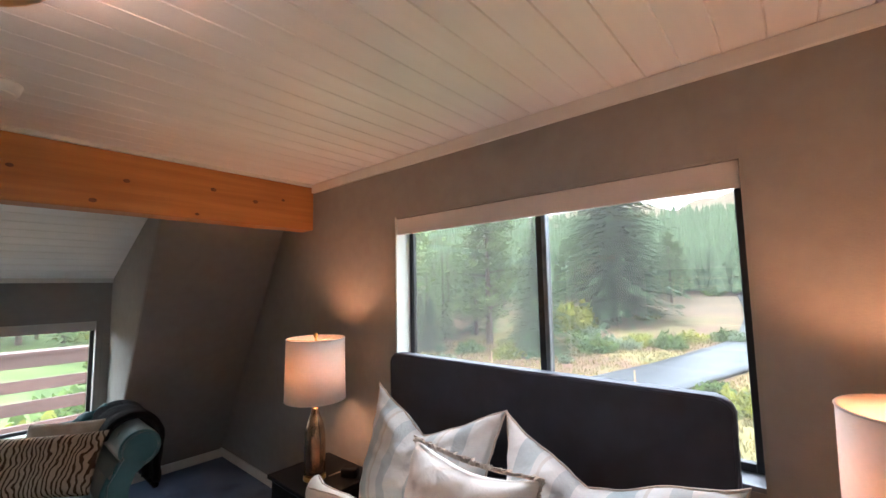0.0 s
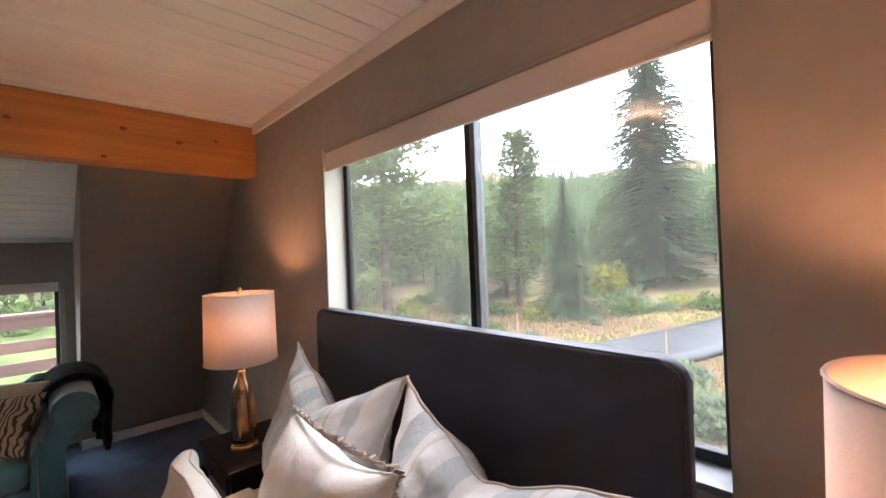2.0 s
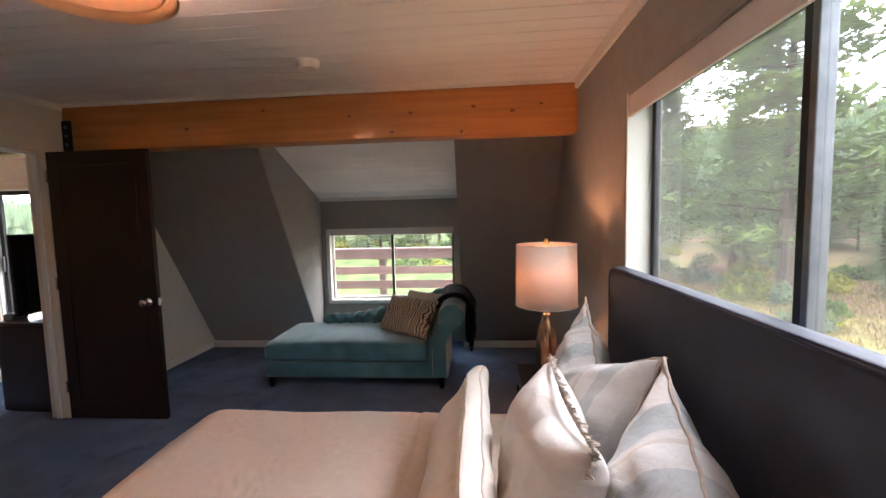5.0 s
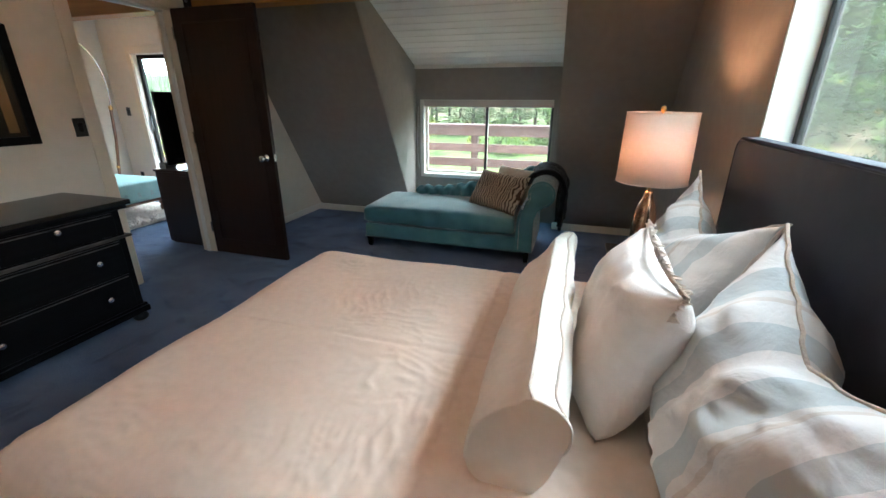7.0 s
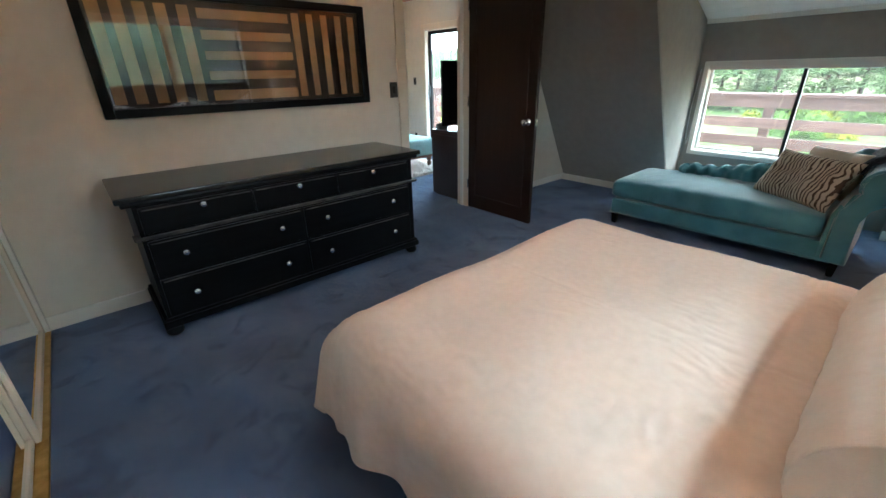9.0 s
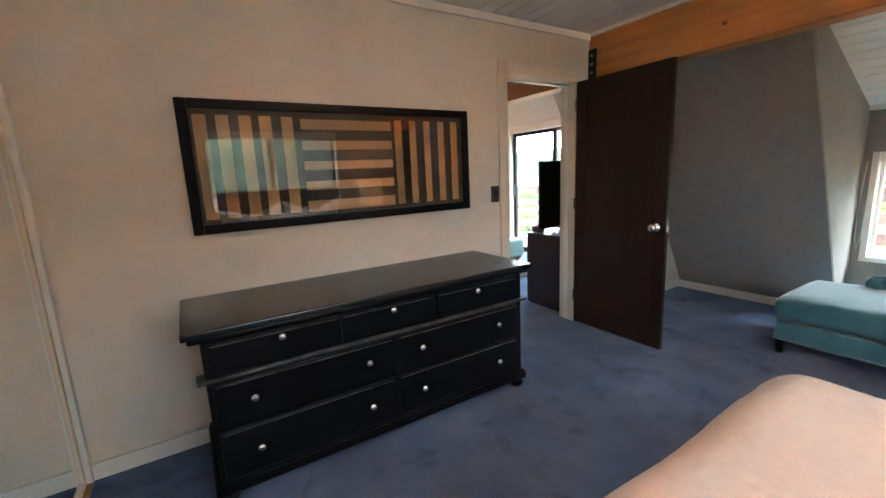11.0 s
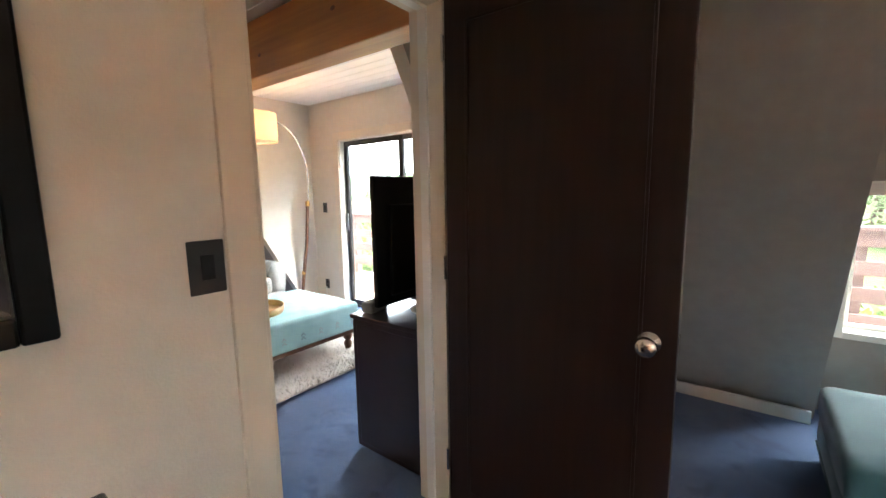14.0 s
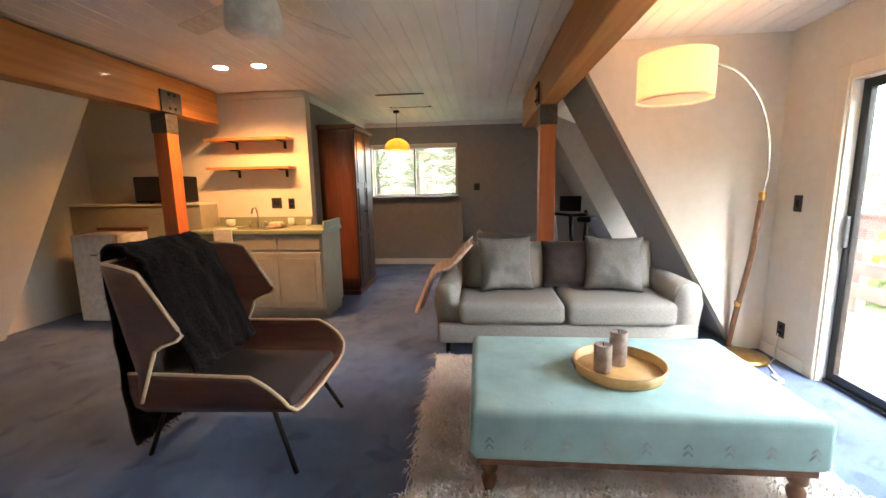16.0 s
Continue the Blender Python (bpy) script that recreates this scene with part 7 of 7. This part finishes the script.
def crown_fir(rng, h, r, levels, per, droop=0.25, bare=0.04, fan=18):
    """Whorls of drooping branches, each a spray of small clumps that thin towards the top."""
    bm = bm_new()
    for i in range(levels):
        f = i / (levels - 1)
        z = h * (bare + (1 - bare) * f)
        reach = r * (1 - f) ** 0.72 * rng.uniform(0.78, 1.12) + 0.04
        for k in range(max(4, int(per * (1 - 0.55 * f)))):
            a = 2 * math.pi * (k + rng.random()) / max(4, int(per * (1 - 0.55 * f)))
            L = reach * rng.uniform(0.62, 1.1)
            ca, sa = math.cos(a), math.sin(a)
            for q in range(fan):
                g = (q + 0.6 + 0.4 * rng.random()) / fan
                px, py = ca * L * g, sa * L * g
                pz = z - droop * L * g * g + 0.10 * L * g + rng.uniform(-0.05, 0.05) * r
                w = (0.075 * L * (1.15 - g) + 0.011 * r) * rng.uniform(0.6, 1.3)
                l = 0.12 * L * rng.uniform(0.7, 1.3) + 0.03
                tw = rng.uniform(-0.5, 0.5)
                dx, dy = math.cos(a + tw), math.sin(a + tw)
                v = [bm.verts.new((px - dy * w, py + dx * w, pz - 0.10 * w)), bm.verts.new((px + dx * l, py + dy * l, pz - rng.uniform(0.1, 0.5) * l)),
                     bm.verts.new((px + dy * w, py - dx * w, pz - 0.10 * w)), bm.verts.new((px - dx * l * 0.5, py - dy * l * 0.5, pz + 0.25 * w))]
                bm.faces.new((v[0], v[1], v[3]))
                bm.faces.new((v[1], v[2], v[3]))
    return bm


def crown_pine(rng, h, r, n):
    """An open pine crown: limbs at many heights with clumps of needles at their ends."""
    bm = bm_new()
    limbs = []
    for i in range(n):
        f = (i + rng.random()) / n
        z = h * (0.14 + 0.86 * f)
        a = rng.uniform(0, 6.283)
        L = r * (1 - 0.75 * f) * rng.uniform(0.45, 1.1)
        tip = (math.cos(a) * L, math.sin(a) * L, z + 0.12 * L)
        limbs.append(((0, 0, z - 0.05), tip))
        for q in range(64):
            g = rng.uniform(0.3, 1.08)
            cx, cy, cz = tip[0] * g + rng.gauss(0, 0.16 * r * 0.5), tip[1] * g + rng.gauss(0, 0.16 * r * 0.5), z + 0.12 * L * g + rng.gauss(0, 0.10 * r * 0.5)
            for k in range(3):
                b = rng.uniform(0, 6.283)
                s = 0.05 * r * rng.uniform(0.6, 1.3)
                e = rng.uniform(-0.4, 0.9)
                bm.faces.new((bm.verts.new((cx - math.sin(b) * s * 0.5, cy + math.cos(b) * s * 0.5, cz)), bm.verts.new((cx + math.sin(b) * s * 0.5, cy - math.cos(b) * s * 0.5, cz)),
                              bm.verts.new((cx + math.cos(b) * s * 1.5, cy + math.sin(b) * s * 1.5, cz + e * s))))
    return bm, limbs


def conifer(name, x, y, h, r, material, label, levels=26, per=11, pine=False, seed=1, group="conifers by the lane"):
    rng = random.Random(seed)
    z = ground_z(x, y)
    t = thing(name, (x, y, z - 0.05), rng.uniform(0, 360), label, "tree", group)
    if pine:
        bm, limbs = crown_pine(rng, h, r, 74)
        tk = tube(bm_new(), [(0, 0, 0), (0.04, 0.02, h * 0.5), (0, 0, h * 0.97)], 0.022 * h, 9, 0.004 * h)
        for a, b in limbs[::2]:
            tube(tk, [a, b], 0.004 * h, 5, 0.0015 * h)
    else:
        bm = crown_fir(rng, h, r, levels, per)
        tk = tube(bm_new(), [(0, 0, 0), (0.02, 0.01, h * 0.5), (0, 0, h * 0.98)], 0.018 * h, 9, 0.003 * h)
    part("trunk", tk, BARK, t)
    part("crown", bm, material, t)
    return t


conifer("pine_tree", 17.3, 22.5, 17.0, 6.4, PINEN, "tall open ponderosa pine beside the lane", pine=True, seed=3)
conifer("pine_tree", 12.5, 27.0, 12.5, 4.8, PINEN, "tall open pine with sparse branches", pine=True, seed=5)
conifer("pine_tree", 27.5, 19.0, 13.5, 4.4, PINEN, "pine with a thin pointed top", pine=True, seed=7)
conifer("fir_tree", 44.0, 14.6, 28.5, 7.2, NEEDLE, "very large dark blue-green fir", 56, 24, seed=11)
conifer("fir_tree", 24.6, 13.3, 9.0, 2.6, NEEDLE, "mid-sized blue-green fir by the lane", 44, 21, seed=13)
conifer("fir_tree", 22.0, 20.3, 4.0, 1.7, NEEDLE, "small dense young fir", 26, 16, seed=17)
conifer("fir_tree", 33.0, 24.5, 10.5, 2.6, NEEDLE, "slim fir at the wood's edge", 24, 10, seed=19)
src = conifer("fir_tree", 30.0, 29.0, 12.0, 2.9, HAZEN, "slim fir at the wood's edge", 24, 10, seed=23)
src2 = conifer("pine_tree", 20.0, 31.0, 12.0, 3.4, HAZEN, "open pine at the wood's edge", pine=True, seed=29)
rng = random.Random(77)
for i in range(120):
    a = rng.uniform(12, 80)
    d = rng.uniform(34, 68)
    x, y = d * math.sin(radians(a)), d * math.cos(radians(a))
    if math.hypot(x - 44, y - 14.6) < 8 or (58 < a < 80 and d < 54):
        continue
    o = copy_thing(src if rng.random() < 0.6 else src2, pose(x, y, ground_z(x, y) - 0.05, 0, 0, rng.uniform(0, 360)))
    o.scale = [rng.uniform(0.42, 0.85)] * 3
for i in range(20):
    a = rng.uniform(-75, 10)
    d = rng.uniform(34, 52)
    x, y = -2 + d * math.sin(radians(a)), 4 + d * math.cos(radians(a))
    o = copy_thing(src if rng.random() < 0.5 else src2, pose(x, y, ground_z(x, y) - 0.05, 0, 0, rng.uniform(0, 360)))
    o.scale = [rng.uniform(0.22, 0.42)] * 3
for i in range(26):
    a = -30 + 46 * (i + rng.random()) / 26
    d = rng.uniform(24, 33)
    x, y = 0.5 + d * math.sin(radians(a)), 4 + d * math.cos(radians(a))
    o = copy_thing(src2 if rng.random() < 0.6 else src, pose(x, y, ground_z(x, y) - 0.05, 0, 0, rng.uniform(0, 360)))
    o.scale = [rng.uniform(0.36, 0.55)] * 3
for x, y, s in ((-34, 2, 0.8), (-38, -3, 0.9), (-30, 7, 0.6), (-42, 4, 1.0), (-36, 9, 0.8), (-33, -7, 0.7), (-46, 0, 1.1), (-44, -8, 1.0)):
    o = copy_thing(src2 if s > 0.75 else src, pose(x, y, ground_z(x, y) - 0.05, 0, 0, x * 37 % 360))
    o.scale = [s] * 3


def far_forest():
    bm = bm_new()
    rng = random.Random(5)
    for i in range(12500):
        a = rng.uniform(-80, 105)
        d = 66 + 460 * rng.random() ** 1.35
        x, y = d * math.sin(radians(a)), d * math.cos(radians(a))
        z, h = ground_z(x, y), rng.uniform(3.5, 8.0) * (1 + d / 400) * (1.0 if a > 14 else 0.55)
        r = h * rng.uniform(0.13, 0.2)
        for lv in range(4):
            z0, z1, rr = z + h * (0.08 + 0.2 * lv), z + h * (0.46 + 0.18 * lv), r * (1 - 0.22 * lv)
            n = 6
            off = rng.uniform(0, 6.28)
            tip = bm.verts.new((x, y, z1))
            ring = [bm.verts.new((x + rr * rng.uniform(0.6, 1.2) * math.cos(off + 6.283 * k / n), y + rr * rng.uniform(0.6, 1.2) * math.sin(off + 6.283 * k / n), z0 + rng.uniform(-0.05, 0.05) * h)) for k in range(n)]
            for k in range(n):
                bm.faces.new((ring[k], ring[(k + 1) % n], tip))
    solid("far_woods", bm, HAZETREE, "hazy conifer forest on the hillsides", "forest", kind="stuff")


far_forest()


def shrub(name, x, y, r, h, material, label, seed, n=520):
    rng = random.Random(seed)
    z = ground_z(x, y)
    t = thing(name, (x, y, z - 0.03), 0, label, "shrub", "shrubs in the meadow")
    bm = bm_new()
    for i in range(n):
        a, e = rng.uniform(0, 6.283), math.acos(rng.uniform(0, 1))
        q = rng.uniform(0.45, 1.0) * (1 + 0.25 * math.sin(a * 3 + seed) * math.sin(e * 4))
        cx, cy, cz = r * q * math.sin(e) * math.cos(a), r * q * math.sin(e) * math.sin(a), h * q * math.cos(e) + 0.05
        s = 0.10 * r * rng.uniform(0.6, 1.5)
        b, c = rng.uniform(0, 6.283), rng.uniform(-0.6, 1.0)
        bm.faces.new((bm.verts.new((cx - s * math.sin(b), cy + s * math.cos(b), cz - s * 0.4)), bm.verts.new((cx + s * math.sin(b), cy - s * math.cos(b), cz - s * 0.4)),
                      bm.verts.new((cx + s * math.cos(b), cy + s * math.sin(b), cz + s * (0.8 + c)))))
    part("foliage", bm, material, t)
    st = bm_new()
    for k in range(5):
        a = k * 1.257 + seed
        tube(st, [(0, 0, 0), (0.5 * r * math.cos(a), 0.5 * r * math.sin(a), h * 0.6)], 0.03 * r, 5, 0.008 * r)
    part("stems", st, BARK, t)
    return t


rng = random.Random(31)
for i in range(70):
    a, d = rng.uniform(20, 100), rng.uniform(7, 44)
    x, y = 2 + d * math.sin(radians(a)), 0 + d * math.cos(radians(a))
    kind = rng.random()
    s = rng.uniform(0.35, 0.95) * (1 if d < 22 else 1.35)
    if abs(y - (9.0 - 0.33 * (x - 10))) < 2.6 and 6 < x < 40:
        continue
    m, lb = (SAGE, "grey-green sagebrush in the dry meadow") if kind < 0.45 else (YELLOW, "yellow flowering rabbitbrush in the meadow") if kind < 0.7 else (GREENB, "low green shrub in the meadow")
    shrub("shrub", x, y, s, s * rng.uniform(0.6, 1.0), m, lb, i)
for i in range(70):
    a, d = rng.uniform(58, 104), rng.uniform(26, 72)
    x, y = 2 + d * math.sin(radians(a)), d * math.cos(radians(a))
    if abs(y - 3.0) < 3.2 and x < 60:
        continue
    s = rng.uniform(0.6, 1.5)
    shrub("shrub", x, y, s, s * rng.uniform(0.5, 0.9), (GREENB, YELLOW, SAGE)[i % 3], ("low green shrub on the far slope", "yellow-green shrub on the far slope", "grey-green brush on the far slope")[i % 3], 600 + i, 240)
shrub("shrub", 38.0, 16.6, 2.4, 2.4, YELLOW, "large yellow-green bush beyond the lane", 301, 900)
shrub("shrub", 14.5, 21.0, 1.3, 1.2, YELLOW, "yellow bush below the tall pine", 302, 700)
for i in range(46):
    x, y = rng.uniform(-26, 8), rng.uniform(13, 34)
    s = rng.uniform(0.5, 1.5)
    shrub("shrub", x, y, s, s * rng.uniform(0.7, 1.1), (GREENB, YELLOW, GREENB)[i % 3], ("leafy green shrub on the slope", "yellow-green shrub on the slope", "leafy green shrub on the slope")[i % 3], 400 + i, 360)


def meadow_grass():
    bm = bm_new()
    rng = random.Random(9)
    for i in range(26000):
        a, d = rng.uniform(15, 108), 4 + 30 * rng.random() ** 0.8
        x, y = 2 + d * math.sin(radians(a)), d * math.cos(radians(a))
        if abs(y - (9.2 - 0.34 * (x - 10))) < 2.1:
            continue
        z, h, b = ground_z(x, y), rng.uniform(0.08, 0.26), rng.uniform(0, 6.283)
        w = 0.02 + 0.0012 * d
        l = rng.uniform(-0.15, 0.15)
        bm.faces.new((bm.verts.new((x - w * math.sin(b), y + w * math.cos(b), z)), bm.verts.new((x + w * math.sin(b), y - w * math.cos(b), z)), bm.verts.new((x + l, y + l * 0.5, z + h))))
    solid("meadow_grass", bm, GRASS, "tufts of dry golden grass", "grass", kind="stuff")


meadow_grass()
for x, y in ((15.2, 10.4), (14.6, 4.4)):
    t = thing("marker_post", (x, y, ground_z(x, y) - 0.02), 0, "thin wooden snow stake beside the lane", "post", "stakes by the lane")
    part("stake", lathe([(0.03, 0), (0.028, 1.7), (0.0, 1.72)], 8), DECKW, t)


# ---- deck and railing north of the house ----
t = thing("deck", (0, 0, 0), 0, "weathered wooden deck outside the dormers", "deck", kind="structure")
bm = bm_new()
for i in range(11):
    y = 4.83 + 0.145 * i
    part("deck_board", bbox((-10.2, y, -0.075), (3.2, y + 0.138, -0.04), 0.003), DECKW, t)
part("rim_joist", bbox((-10.2, 6.43, -0.32), (3.2, 6.47, -0.04), 0.003), RAILW, t)
for x in (-10, -6.7, -3.4, -0.1, 3.1):
    part("support_post", bbox((x - 0.07, 6.28, -3.6), (x + 0.07, 6.42, -0.076), 0.004), RAILW, t)
t = thing("deck_railing", (0, 6.28, -0.04), 0, "weathered red-brown plank railing round the deck", "railing", kind="structure")
for x in (-9.9, -8.2, -6.53, -4.86, -3.19, -1.9, -0.24, 1.44, 3.1):
    part("railing_post", bbox((x - 0.05, 0.0, 0.0), (x + 0.05, 0.10, 1.02), 0.005), RAILW, t)
for z0, z1 in ((0.89, 1.02), (0.65, 0.77), (0.42, 0.55), (0.18, 0.32)):
    part("rail", bbox((-10.0, -0.045, z0), (3.2, -0.004, z1), 0.005), RAILW, t)
part("cap_rail", bbox((-10.0, -0.07, 1.021), (3.2, 0.13, 1.055), 0.006), RAILW, t)
